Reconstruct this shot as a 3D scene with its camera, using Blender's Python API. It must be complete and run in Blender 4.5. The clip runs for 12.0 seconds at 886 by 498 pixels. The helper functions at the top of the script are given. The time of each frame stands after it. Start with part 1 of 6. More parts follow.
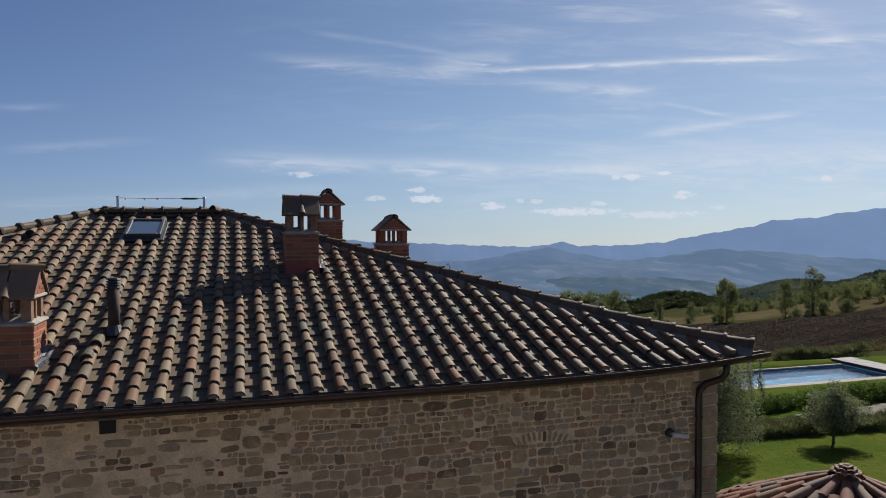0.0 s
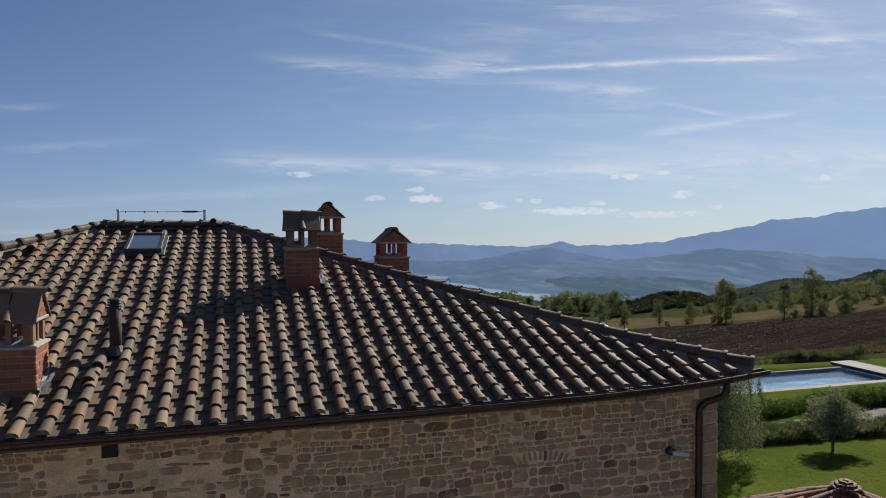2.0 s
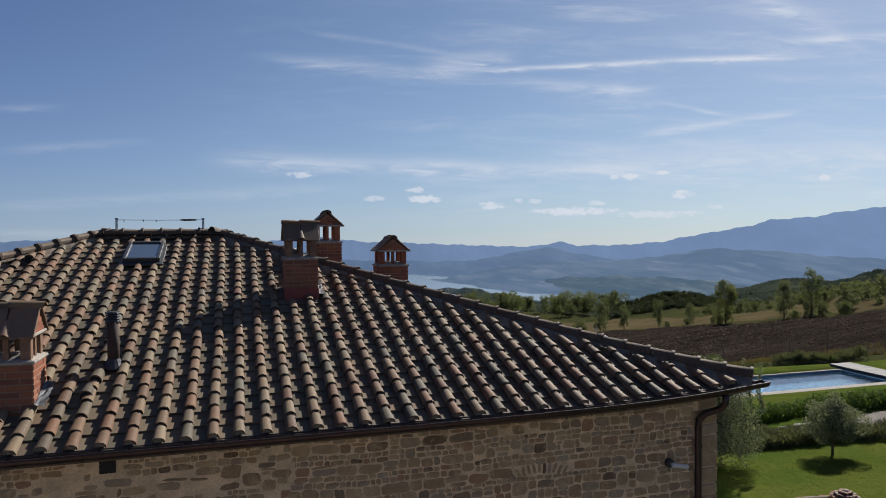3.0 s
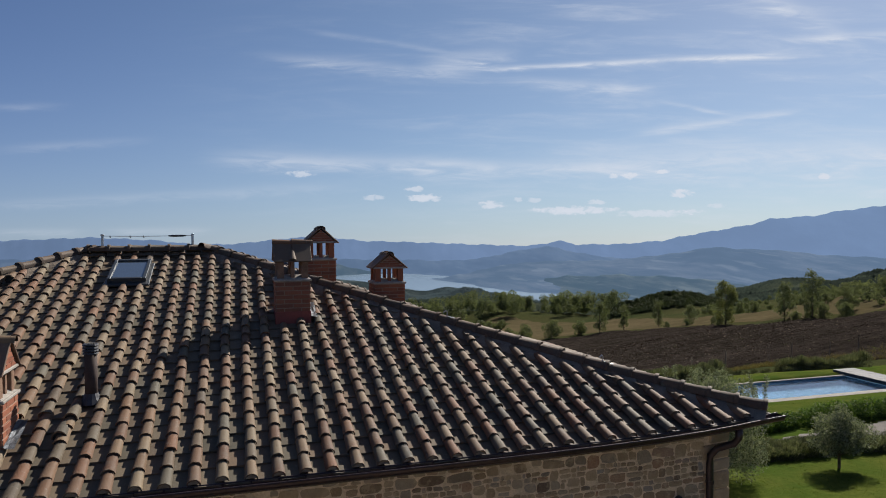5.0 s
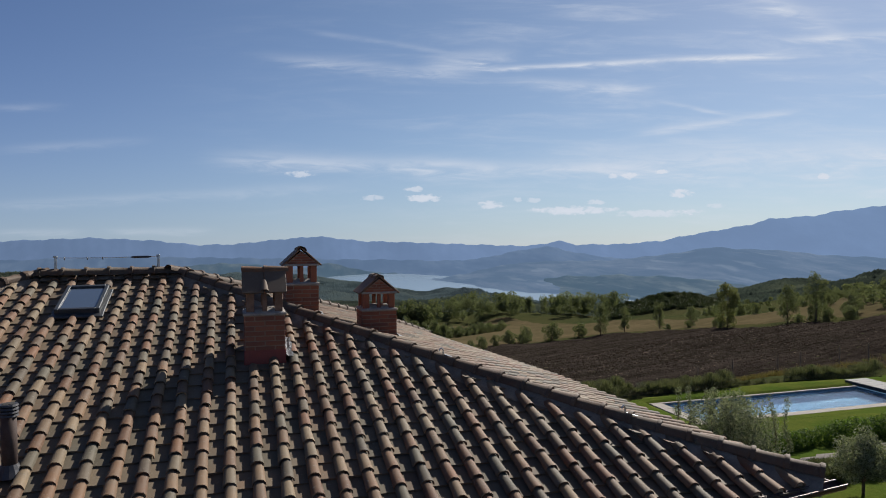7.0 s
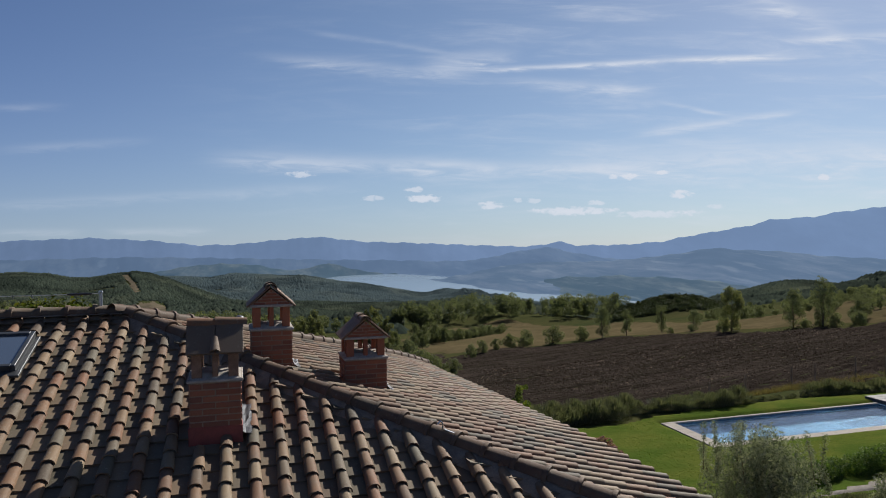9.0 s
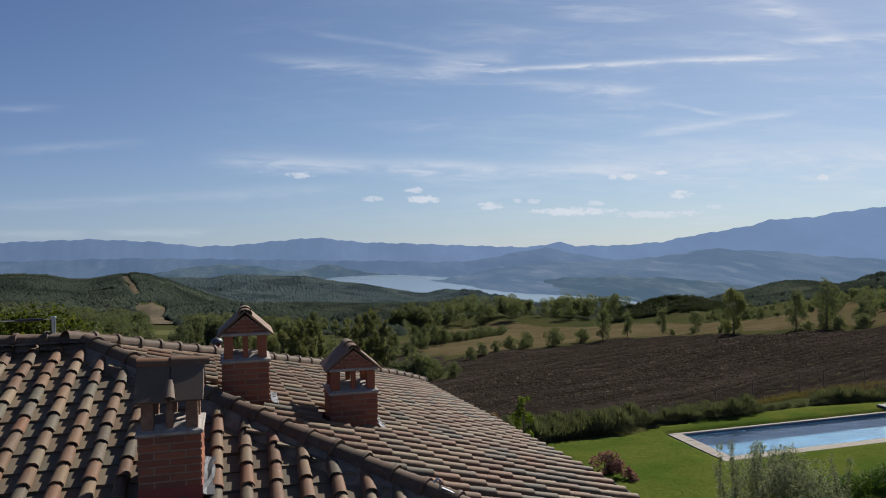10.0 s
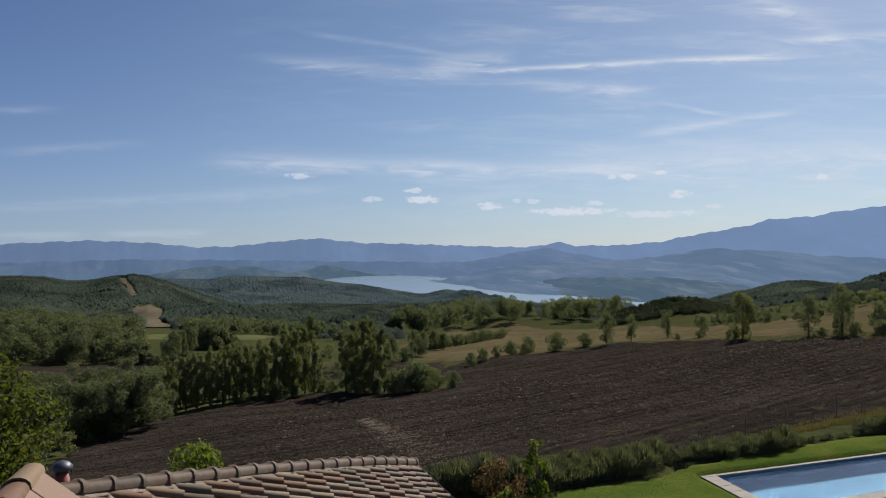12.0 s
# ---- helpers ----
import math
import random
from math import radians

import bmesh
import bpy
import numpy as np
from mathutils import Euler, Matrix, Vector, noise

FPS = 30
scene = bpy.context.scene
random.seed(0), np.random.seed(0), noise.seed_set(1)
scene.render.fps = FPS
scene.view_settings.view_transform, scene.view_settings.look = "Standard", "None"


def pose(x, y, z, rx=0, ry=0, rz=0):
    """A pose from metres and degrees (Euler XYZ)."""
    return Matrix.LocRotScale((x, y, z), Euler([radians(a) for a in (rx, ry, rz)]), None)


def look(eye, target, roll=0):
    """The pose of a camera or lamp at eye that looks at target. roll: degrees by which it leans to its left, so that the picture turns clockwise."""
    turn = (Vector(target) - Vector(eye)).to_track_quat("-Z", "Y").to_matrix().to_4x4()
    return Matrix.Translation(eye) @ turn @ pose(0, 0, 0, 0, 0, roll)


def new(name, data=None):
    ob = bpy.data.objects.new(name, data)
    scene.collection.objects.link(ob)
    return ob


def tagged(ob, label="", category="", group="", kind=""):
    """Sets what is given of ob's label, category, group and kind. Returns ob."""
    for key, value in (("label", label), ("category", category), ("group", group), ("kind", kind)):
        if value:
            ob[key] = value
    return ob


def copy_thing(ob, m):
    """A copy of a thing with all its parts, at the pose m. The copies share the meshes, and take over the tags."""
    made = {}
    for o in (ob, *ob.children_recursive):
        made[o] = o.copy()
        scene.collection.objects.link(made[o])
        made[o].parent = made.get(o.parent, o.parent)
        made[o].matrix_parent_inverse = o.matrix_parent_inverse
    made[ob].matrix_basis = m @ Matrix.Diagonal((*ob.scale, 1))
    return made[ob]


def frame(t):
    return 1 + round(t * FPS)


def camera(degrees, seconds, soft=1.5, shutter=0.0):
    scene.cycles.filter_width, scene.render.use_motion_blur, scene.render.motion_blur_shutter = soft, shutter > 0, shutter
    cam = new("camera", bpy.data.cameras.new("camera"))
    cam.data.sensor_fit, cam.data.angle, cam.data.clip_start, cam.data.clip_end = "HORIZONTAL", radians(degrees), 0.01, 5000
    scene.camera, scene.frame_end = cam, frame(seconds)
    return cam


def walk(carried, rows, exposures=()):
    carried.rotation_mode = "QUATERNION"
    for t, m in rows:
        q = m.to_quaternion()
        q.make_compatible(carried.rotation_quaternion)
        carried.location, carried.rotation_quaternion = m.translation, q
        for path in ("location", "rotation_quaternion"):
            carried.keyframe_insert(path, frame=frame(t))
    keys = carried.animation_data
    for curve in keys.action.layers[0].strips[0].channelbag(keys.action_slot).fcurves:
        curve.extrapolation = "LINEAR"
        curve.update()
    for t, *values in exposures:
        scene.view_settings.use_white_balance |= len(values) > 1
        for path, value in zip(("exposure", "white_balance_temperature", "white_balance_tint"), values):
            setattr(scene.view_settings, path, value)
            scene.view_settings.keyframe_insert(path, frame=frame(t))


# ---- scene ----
cam = camera(65.0, 12.0, soft=1.0)
# seconds, x, y, z, yaw, pitch, roll
PATH = [
    (0, -6.771, -7.855, 7.804, -16.44, -1.56, -0.16),
    (0.5, -6.782, -7.855, 7.859, -16.47, -1.58, -0.16),
    (1, -6.787, -7.862, 7.922, -16.48, -1.58, -0.18),
    (1.5, -6.794, -7.863, 7.991, -16.50, -1.58, -0.21),
    (2, -6.795, -7.862, 8.064, -16.51, -1.58, -0.23),
    (2.5, -6.785, -7.854, 8.145, -16.52, -1.57, -0.27),
    (3, -6.775, -7.847, 8.220, -16.54, -1.56, -0.31),
    (5, -6.605, -7.371, 8.554, -16.58, -1.64, -0.31),
    (5.5, -6.513, -7.069, 8.633, -16.60, -1.62, -0.32),
    (6, -6.397, -6.735, 8.701, -16.60, -1.63, -0.35),
    (6.5, -6.252, -6.344, 8.800, -16.62, -1.62, -0.36),
    (7, -6.124, -5.968, 8.901, -16.62, -1.63, -0.34),
    (9, -5.529, -4.003, 9.357, -16.61, -1.59, -0.28),
    (9.5, -5.379, -3.445, 9.458, -16.64, -1.55, -0.32),
    (10, -5.169, -2.876, 9.564, -16.64, -1.54, -0.36),
    (10.5, -4.941, -2.238, 9.648, -16.63, -1.51, -0.38),
    (11, -4.634, -1.187, 9.747, -16.67, -1.53, -0.36),
    (11.5, -4.235, 0.088, 9.921, -16.67, -1.53, -0.42),
    (12, -3.801, 1.483, 10.075, -16.69, -1.52, -0.50),
]


def aim(x, y, z, yaw, pitch, roll):
    return pose(x, y, z, 90 + pitch, 0, yaw) @ pose(0, 0, 0, 0, 0, roll)


walk(cam, [(row[0], aim(*row[1:])) for row in PATH])

# ---- sky and sun ----
SUN_AZ, SUN_EL = 49.0, 36.0          # degrees, azimuth clockwise from +y
SKY_DIP = 0.045                      # the far horizon lies this much below eye level

world = bpy.data.worlds.new("sky")
scene.world = world
world.use_nodes = True
wn, wl = world.node_tree.nodes, world.node_tree.links
wn.clear()


def wmath(op, a, b=None, c=None, clamp=False):
    n = wn.new("ShaderNodeMath")
    n.operation, n.use_clamp = op, clamp
    for slot, v in enumerate((a, b, c)):
        if v is None:
            continue
        if isinstance(v, (int, float)):
            n.inputs[slot].default_value = v
        else:
            wl.new(v, n.inputs[slot])
    return n.outputs[0]


coord = wn.new("ShaderNodeTexCoord")
dipped = wn.new("ShaderNodeVectorMath")
dipped.operation = "ADD"
dipped.inputs[1].default_value = (0, 0, SKY_DIP)
wl.new(coord.outputs["Generated"], dipped.inputs[0])
sky = wn.new("ShaderNodeTexSky")
sky.sky_type, sky.sun_disc = "NISHITA", False
sky.sun_elevation, sky.sun_rotation = radians(SUN_EL), radians(SUN_AZ)
sky.altitude, sky.air_density, sky.dust_density, sky.ozone_density = 500, 1.0, 0.45, 2.6
wl.new(dipped.outputs[0], sky.inputs[0])

# directions laid on a plane ahead, for the thin cirrus and the low fair-weather clouds;
# one unit is a hundredth of the plane's distance, u to the right, v up
AHEAD = (math.sin(radians(16.6)), math.cos(radians(16.6)), math.tan(radians(-1.56)))


def wdot(v):
    n = wn.new("ShaderNodeVectorMath")
    n.operation = "DOT_PRODUCT"
    n.inputs[1].default_value = v
    wl.new(coord.outputs["Generated"], n.inputs[0])
    return n.outputs["Value"]


ahead = wmath("MAXIMUM", wdot(Vector(AHEAD).normalized()), 0.12)
u_ = wmath("DIVIDE", wmath("MULTIPLY", wdot((AHEAD[1], -AHEAD[0], 0)), 100), ahead)
v_ = wmath("DIVIDE", wmath("MULTIPLY", wdot((0.0078, 0.0261, 0.9996)), 100), ahead)
flat = wn.new("ShaderNodeCombineXYZ")
wl.new(u_, flat.inputs[0]), wl.new(v_, flat.inputs[1])


def wnoise(scale_x, scale_y, detail, rough, shift=0.0, warp=0.0):
    m = wn.new("ShaderNodeMapping")
    m.inputs["Scale"].default_value = (scale_x, scale_y, 1)
    m.inputs["Location"].default_value = (shift, shift * 0.7, shift)
    wl.new(flat.outputs[0], m.inputs[0])
    n = wn.new("ShaderNodeTexNoise")
    n.inputs["Scale"].default_value, n.inputs["Detail"].default_value = 1.0, detail
    n.inputs["Roughness"].default_value, n.inputs["Distortion"].default_value = rough, warp
    wl.new(m.outputs[0], n.inputs["Vector"])
    return n.outputs["Fac"]


def wsmooth(v, lo, hi):
    n = wn.new("ShaderNodeMapRange")
    n.interpolation_type = "SMOOTHSTEP"
    n.inputs["From Min"].default_value, n.inputs["From Max"].default_value = lo, hi
    wl.new(v, n.inputs["Value"])
    return n.outputs[0]


def streak(u0, v0, slope, width, begin, finish, fade, strength, wave):
    """One band of cirrus: a line through u0, v0 with its slope, fading at both ends."""
    line = wmath("ADD", wmath("MULTIPLY", wmath("SUBTRACT", u_, u0), slope), v0)
    off = wmath("DIVIDE", wmath("SUBTRACT", wmath("ADD", v_, wmath("MULTIPLY", wmath("SUBTRACT", wave, 0.5), width * 2.2)), line), width)
    body = wmath("POWER", 2.718, wmath("MULTIPLY", wmath("MULTIPLY", off, off), -1.0))
    ends = wmath("MULTIPLY", wsmooth(u_, begin - fade, begin + fade), wsmooth(u_, finish + fade, finish - fade))
    return wmath("MULTIPLY", wmath("MULTIPLY", body, ends), strength)


wisp = wnoise(0.055, 0.42, 7, 0.60, 3.1, 0.5)
fine = wnoise(0.14, 0.75, 6, 0.6, 8.7, 0.8)
veil = wmath("MULTIPLY", wsmooth(wisp, 0.40, 0.85), wsmooth(u_, -50, 45))
STREAKS = (
    # u0, v0, slope, width, from, to, fade, strength
    (-10.0, 26.0, -0.10, 0.80, -23, 4, 7, 0.34),
    (30.0, 26.7, 0.045, 0.38, 7, 49, 6, 0.72),
    (4.5, 27.0, 0.10, 1.15, -1, 9, 4, 0.60),
    (-9.0, 29.7, -0.16, 0.40, -18, 2, 4, 0.18),
    (40.0, 17.9, 0.14, 0.50, 30, 50, 4, 0.45),
    (20.0, 23.2, -0.08, 0.70, 12, 29, 5, 0.40),
    (37.0, 19.8, -0.20, 0.30, 32, 41, 3, 0.30),
    (-12.0, 12.2, -0.05, 1.15, -30, 6, 7, 0.42),
    (12.0, 11.6, -0.05, 0.9, -4, 28, 6, 0.30),
    (50.0, 12.8, 0.03, 2.6, 18, 74, 14, 0.50),
    (58.0, 30.1, 0.05, 0.60, 50, 80, 5, 0.45),
    (49.0, 34.5, -0.5, 1.6, 45, 58, 4, 0.35),
    (-58.0, 20.7, 0.02, 0.5, -66, -56, 4, 0.14),
    (-52.0, 15.2, 0.05, 0.6, -62, -44, 5, 0.14),
    (-36.0, 7.9, 0.05, 0.7, -64, -16, 8, 0.16),
    (-58.0, 2.6, 0.0, 0.5, -64, -52, 3, 0.20),
    (-40.0, 2.7, 0.0, 0.5, -48, -34, 3, 0.20),
)
cirrus = wmath("MULTIPLY", veil, 0.46)
for row in STREAKS:
    cirrus = wmath("ADD", cirrus, streak(*row, fine))
cirrus = wmath("MULTIPLY", cirrus, wmath("MULTIPLY_ADD", wsmooth(fine, 0.25, 0.8), 0.9, 0.35))


def puff(u0, v0, wide, high, strength):
    """A small flat-based cumulus."""
    a = wmath("DIVIDE", wmath("SUBTRACT", u_, u0), wide)
    b = wmath("DIVIDE", wmath("SUBTRACT", v_, v0), high * 1.35)
    d = wmath("ADD", wmath("MULTIPLY", a, a), wmath("MULTIPLY", b, b))
    d = wmath("ADD", d, wmath("MULTIPLY", wmath("SUBTRACT", lumps, 0.5), 3.6))
    return wmath("MULTIPLY", wsmooth(d, 1.0, 0.15), min(0.95, strength * 1.05))


lumps = wnoise(0.7, 1.3, 6, 0.6, 1.9, 0.3)
PUFFS = ((-20.4, 10.8, 2.3, 0.42, 0.55), (-2.8, 7.2, 2.8, 0.5, 0.8), (-4.0, 8.5, 1.6, 0.35, 0.6), (-10.0, 7.3, 1.8, 0.35, 0.5), (7.2, 6.2, 2.4, 0.45, 0.7), (13.0, 6.8, 1.2, 0.3, 0.5),
         (19.0, 5.3, 6.5, 0.5, 0.75), (30.0, 4.8, 6.5, 0.45, 0.6), (22.0, 6.4, 1.6, 0.35, 0.6), (27.0, 10.2, 1.6, 0.4, 0.65), (24.5, 10.2, 0.7, 0.3, 0.6), (31.5, 10.8, 1.2, 0.3, 0.6),
         (34.3, 7.7, 2.0, 0.5, 0.8), (39.3, 5.8, 1.4, 0.35, 0.5), (54.8, 10.0, 1.1, 0.4, 0.65), (36.0, 5.0, 1.6, 0.35, 0.5), (10.8, 6.9, 0.8, 0.3, 0.5))
low = 0.0
for row in PUFFS:
    low = wmath("ADD", low, puff(*row))
cover = wmath("MINIMUM", wmath("ADD", cirrus, low), 0.95)
hazy = wmath("POWER", 2.718, wmath("MULTIPLY", wmath("MAXIMUM", v_, 0.0), -0.085))
# deeper blue away from the sun, paler towards it
towards = wdot((math.sin(radians(SUN_AZ)) * math.cos(radians(SUN_EL)), math.cos(radians(SUN_AZ)) * math.cos(radians(SUN_EL)), math.sin(radians(SUN_EL))))
tone = wn.new("ShaderNodeMixRGB")
tone.inputs[1].default_value, tone.inputs[2].default_value = (0.715, 0.78, 1.03, 1), (0.98, 0.985, 1.01, 1)
wl.new(wsmooth(towards, 0.25, 0.98), tone.inputs[0])
tint = wn.new("ShaderNodeMixRGB")
tint.blend_type, tint.inputs[0].default_value = "MULTIPLY", 1.0
wl.new(sky.outputs[0], tint.inputs[1]), wl.new(tone.outputs[0], tint.inputs[2])

haze_mix = wn.new("ShaderNodeMixRGB")
haze_mix.inputs[2].default_value = (4.9, 6.5, 8.8, 1)
wl.new(wmath("MULTIPLY", hazy, 0.5), haze_mix.inputs[0]), wl.new(tint.outputs[0], haze_mix.inputs[1])
cloud_mix = wn.new("ShaderNodeMixRGB")
cloud_mix.inputs[2].default_value = (9.4, 10.0, 11.2, 1)
wl.new(cover, cloud_mix.inputs[0]), wl.new(haze_mix.outputs[0], cloud_mix.inputs[1])
background = wn.new("ShaderNodeBackground")
background.inputs["Strength"].default_value = 0.05
wl.new(cloud_mix.outputs[0], background.inputs["Color"])
wout = wn.new("ShaderNodeOutputWorld")
wl.new(background.outputs[0], wout.inputs[0])

sun = new("sun", bpy.data.lights.new("sun", "SUN"))
sun.data.energy, sun.data.angle, sun.data.color = 5.0, radians(0.53), (1.0, 0.945, 0.865)
sun.matrix_world = look((0, 0, 0), (-math.sin(radians(SUN_AZ)) * math.cos(radians(SUN_EL)), -math.cos(radians(SUN_AZ)) * math.cos(radians(SUN_EL)), -math.sin(radians(SUN_EL))))
scene.view_settings.exposure = 0.535

# ---- materials ----
def material(name):
    m = bpy.data.materials.new(name)
    m.use_nodes = True
    return m, m.node_tree.nodes, m.node_tree.links, m.node_tree.nodes["Principled BSDF"]


def put(nodes, links, socket, value):
    if isinstance(value, bpy.types.NodeSocket):
        links.new(value, socket)
    else:
        socket.default_value = value


def noise_fac(nodes, links, scale, detail=5.0, rough=0.6, vector=None, warp=0.0, stretch=None, coords="Object"):
    n = nodes.new("ShaderNodeTexNoise")
    n.inputs["Scale"].default_value, n.inputs["Detail"].default_value = scale, detail
    n.inputs["Roughness"].default_value, n.inputs["Distortion"].default_value = rough, warp
    if vector is None:
        vector = nodes.new("ShaderNodeTexCoord").outputs[coords]
    if stretch:
        m = nodes.new("ShaderNodeMapping")
        m.inputs["Scale"].default_value = stretch
        links.new(vector, m.inputs[0])
        vector = m.outputs[0]
    links.new(vector, n.inputs["Vector"])
    return n.outputs["Fac"]


def world_pos(nodes):
    return nodes.new("ShaderNodeNewGeometry").outputs["Position"]


def ramp(nodes, links, fac, stops, smooth=True):
    n = nodes.new("ShaderNodeValToRGB")
    n.color_ramp.interpolation = "EASE" if smooth else "LINEAR"
    e = n.color_ramp.elements
    while len(e) < len(stops):
        e.new(0.5)
    for slot, (place, colour) in zip(e, stops):
        slot.position, slot.color = place, (*colour, 1)
    links.new(fac, n.inputs[0])
    return n.outputs[0]


def mix(nodes, links, fac, a, b, how="MIX"):
    n = nodes.new("ShaderNodeMixRGB")
    n.blend_type = how
    for slot, v in zip(n.inputs, (fac, a, b)):
        put(nodes, links, slot, (*v, 1) if isinstance(v, tuple) and len(v) == 3 else v)
    return n.outputs[0]


def span(nodes, links, v, lo, hi, to_lo=0.0, to_hi=1.0):
    n = nodes.new("ShaderNodeMapRange")
    n.inputs["From Min"].default_value, n.inputs["From Max"].default_value = lo, hi
    n.inputs["To Min"].default_value, n.inputs["To Max"].default_value = to_lo, to_hi
    links.new(v, n.inputs["Value"])
    return n.outputs[0]


def bump(nodes, links, bsdf, height, strength, distance):
    b = nodes.new("ShaderNodeBump")
    b.inputs["Strength"].default_value, b.inputs["Distance"].default_value = strength, distance
    links.new(height, b.inputs["Height"])
    links.new(b.outputs[0], bsdf.inputs["Normal"])


def piece_random(nodes, links):
    """One number per piece, whether it is an object of its own or an island of a joined mesh."""
    a = nodes.new("ShaderNodeObjectInfo").outputs["Random"]
    b = nodes.new("ShaderNodeNewGeometry").outputs["Random Per Island"]
    s = nodes.new("ShaderNodeMath")
    s.operation = "ADD"
    links.new(a, s.inputs[0]), links.new(b, s.inputs[1])
    f = nodes.new("ShaderNodeMath")
    f.operation = "FRACT"
    links.new(s.outputs[0], f.inputs[0])
    return f.outputs[0]


def plain(name, colour, rough=0.7, metal=0.0, vary=0.25, scale=8.0, relief=0.15, depth=0.004, gloss=0.5):
    m, n, l, b = material(name)
    dark, light = tuple(c * (1 - vary) for c in colour), tuple(min(1, c * (1 + vary)) for c in colour)
    pos = world_pos(n)
    f = noise_fac(n, l, scale, 6, 0.65, pos)
    g = noise_fac(n, l, scale * 9, 4, 0.6, pos)
    base = ramp(n, l, f, ((0.3, dark), (0.7, light)))
    put(n, l, b.inputs["Base Color"], mix(n, l, 0.35, base, ramp(n, l, g, ((0.3, dark), (0.7, light)))))
    b.inputs["Roughness"].default_value, b.inputs["Metallic"].default_value = rough, metal
    b.inputs["Specular IOR Level"].default_value = gloss
    if relief:
        bump(n, l, b, g, relief, depth)
    return m


def tile_material(name, stops, lichen=0.35, blotches=0.6, spots_=0.55):
    m, n, l, b = material(name)
    pos = world_pos(n)
    own = piece_random(n, l)
    base = ramp(n, l, own, stops)
    blotch = noise_fac(n, l, 9, 6, 0.65, pos)
    grain = noise_fac(n, l, 70, 4, 0.6, pos)
    base = mix(n, l, span(n, l, blotch, 0.42, 0.72, 0, blotches), base, (0.148, 0.118, 0.085))
    grey = noise_fac(n, l, 3.1, 5, 0.7, pos)
    base = mix(n, l, span(n, l, grey, 0.5, 0.72, 0, lichen), base, (0.105, 0.105, 0.085))
    spots = noise_fac(n, l, 26, 3, 0.5, pos)
    base = mix(n, l, span(n, l, spots, 0.62, 0.72, 0, spots_), base, (0.203, 0.190, 0.154))
    base = mix(n, l, span(n, l, grain, 0.3, 0.7, 0, 0.4), base, mix(n, l, 1.0, base, (0.72, 0.68, 0.66), "MULTIPLY"))
    put(n, l, b.inputs["Base Color"], base)
    b.inputs["Roughness"].default_value = 0.72
    b.inputs["Specular IOR Level"].default_value = 0.26
    bump(n, l, b, grain, 0.35, 0.004)
    return m


COVER = tile_material("old_terracotta_cover", ((0.0, (0.152, 0.068, 0.034)), (0.14, (0.181, 0.123, 0.071)), (0.28, (0.109, 0.054, 0.030)), (0.42, (0.168, 0.096, 0.053)), (0.55, (0.091, 0.080, 0.056)), (0.68, (0.158, 0.076, 0.041)), (0.80, (0.068, 0.056, 0.040)), (0.90, (0.201, 0.149, 0.091)), (1.0, (0.138, 0.082, 0.046))), 0.35, 0.38, 0.45)
PAN = tile_material("old_terracotta_pan", ((0.0, (0.114, 0.081, 0.054)), (0.3, (0.177, 0.134, 0.087)), (0.55, (0.107, 0.092, 0.065)), (0.78, (0.181, 0.120, 0.075)), (1.0, (0.080, 0.071, 0.050))), 0.4, 0.45, 0.45)
HIP_TILE = tile_material("old_hip_terracotta", ((0.0, (0.077, 0.047, 0.032)), (0.4, (0.100, 0.062, 0.040)), (0.75, (0.069, 0.050, 0.036)), (1.0, (0.108, 0.076, 0.050))), 0.4, 0.4, 0.35)
RED_TILE = tile_material("red_terracotta", ((0.0, (0.169, 0.061, 0.036)), (0.25, (0.209, 0.097, 0.061)), (0.5, (0.148, 0.058, 0.038)), (0.72, (0.187, 0.122, 0.090)), (0.86, (0.115, 0.086, 0.068)), (1.0, (0.180, 0.072, 0.043))), 0.2, 0.35, 0.4)
DARK_TILE = tile_material("dark_mossy_terracotta", ((0.0, (0.115, 0.084, 0.062)), (1.0, (0.160, 0.116, 0.084))), 0.4, 0.25, 0.3)
CAP_TILE = tile_material("brown_cap_terracotta", ((0.0, (0.150, 0.092, 0.064)), (1.0, (0.215, 0.135, 0.092))), 0.4, 0.3, 0.3)
BRICK = tile_material("red_brick", ((0.0, (0.217, 0.074, 0.042)), (0.35, (0.296, 0.109, 0.059)), (0.7, (0.252, 0.087, 0.048)), (1.0, (0.183, 0.074, 0.048))), 0.06, 0.10, 0.15)
MORTAR = plain("lime_mortar", (0.27, 0.185, 0.135), 0.95, vary=0.25, scale=14, gloss=0.1)
PILLAR = plain("brown_weathered_brick", (0.20, 0.125, 0.088), 0.92, vary=0.3, scale=12, relief=0.3, gloss=0.1)
CEMENT = plain("cement_ledge", (0.30, 0.275, 0.245), 0.95, vary=0.3, scale=12, gloss=0.1)
LEAD = plain("lead_flashing", (0.20, 0.21, 0.23), 0.65, 0.35, 0.2, 10, 0.3, 0.01)
RED_FLASH = plain("red_painted_flashing", (0.20, 0.038, 0.028), 0.6, 0.0, 0.2, 10)
GUTTER = plain("dark_brown_copper", (0.050, 0.032, 0.031), 0.40, 0.5, 0.3, 6, 0.05, 0.002)
# near-black paint for the shade inside openings
DARK = plain("painted_opening_shade", (0.02, 0.018, 0.016), 0.9)
STEEL = plain("galvanised_steel", (0.42, 0.44, 0.46), 0.35, 0.9, 0.15, 12, 0.05, 0.002)
IRON = plain("dark_iron", (0.06, 0.06, 0.065), 0.5, 0.6, 0.2, 10)
STONE_COPING = plain("travertine_coping", (0.240, 0.216, 0.188), 0.85, vary=0.15, scale=3, gloss=0.2)
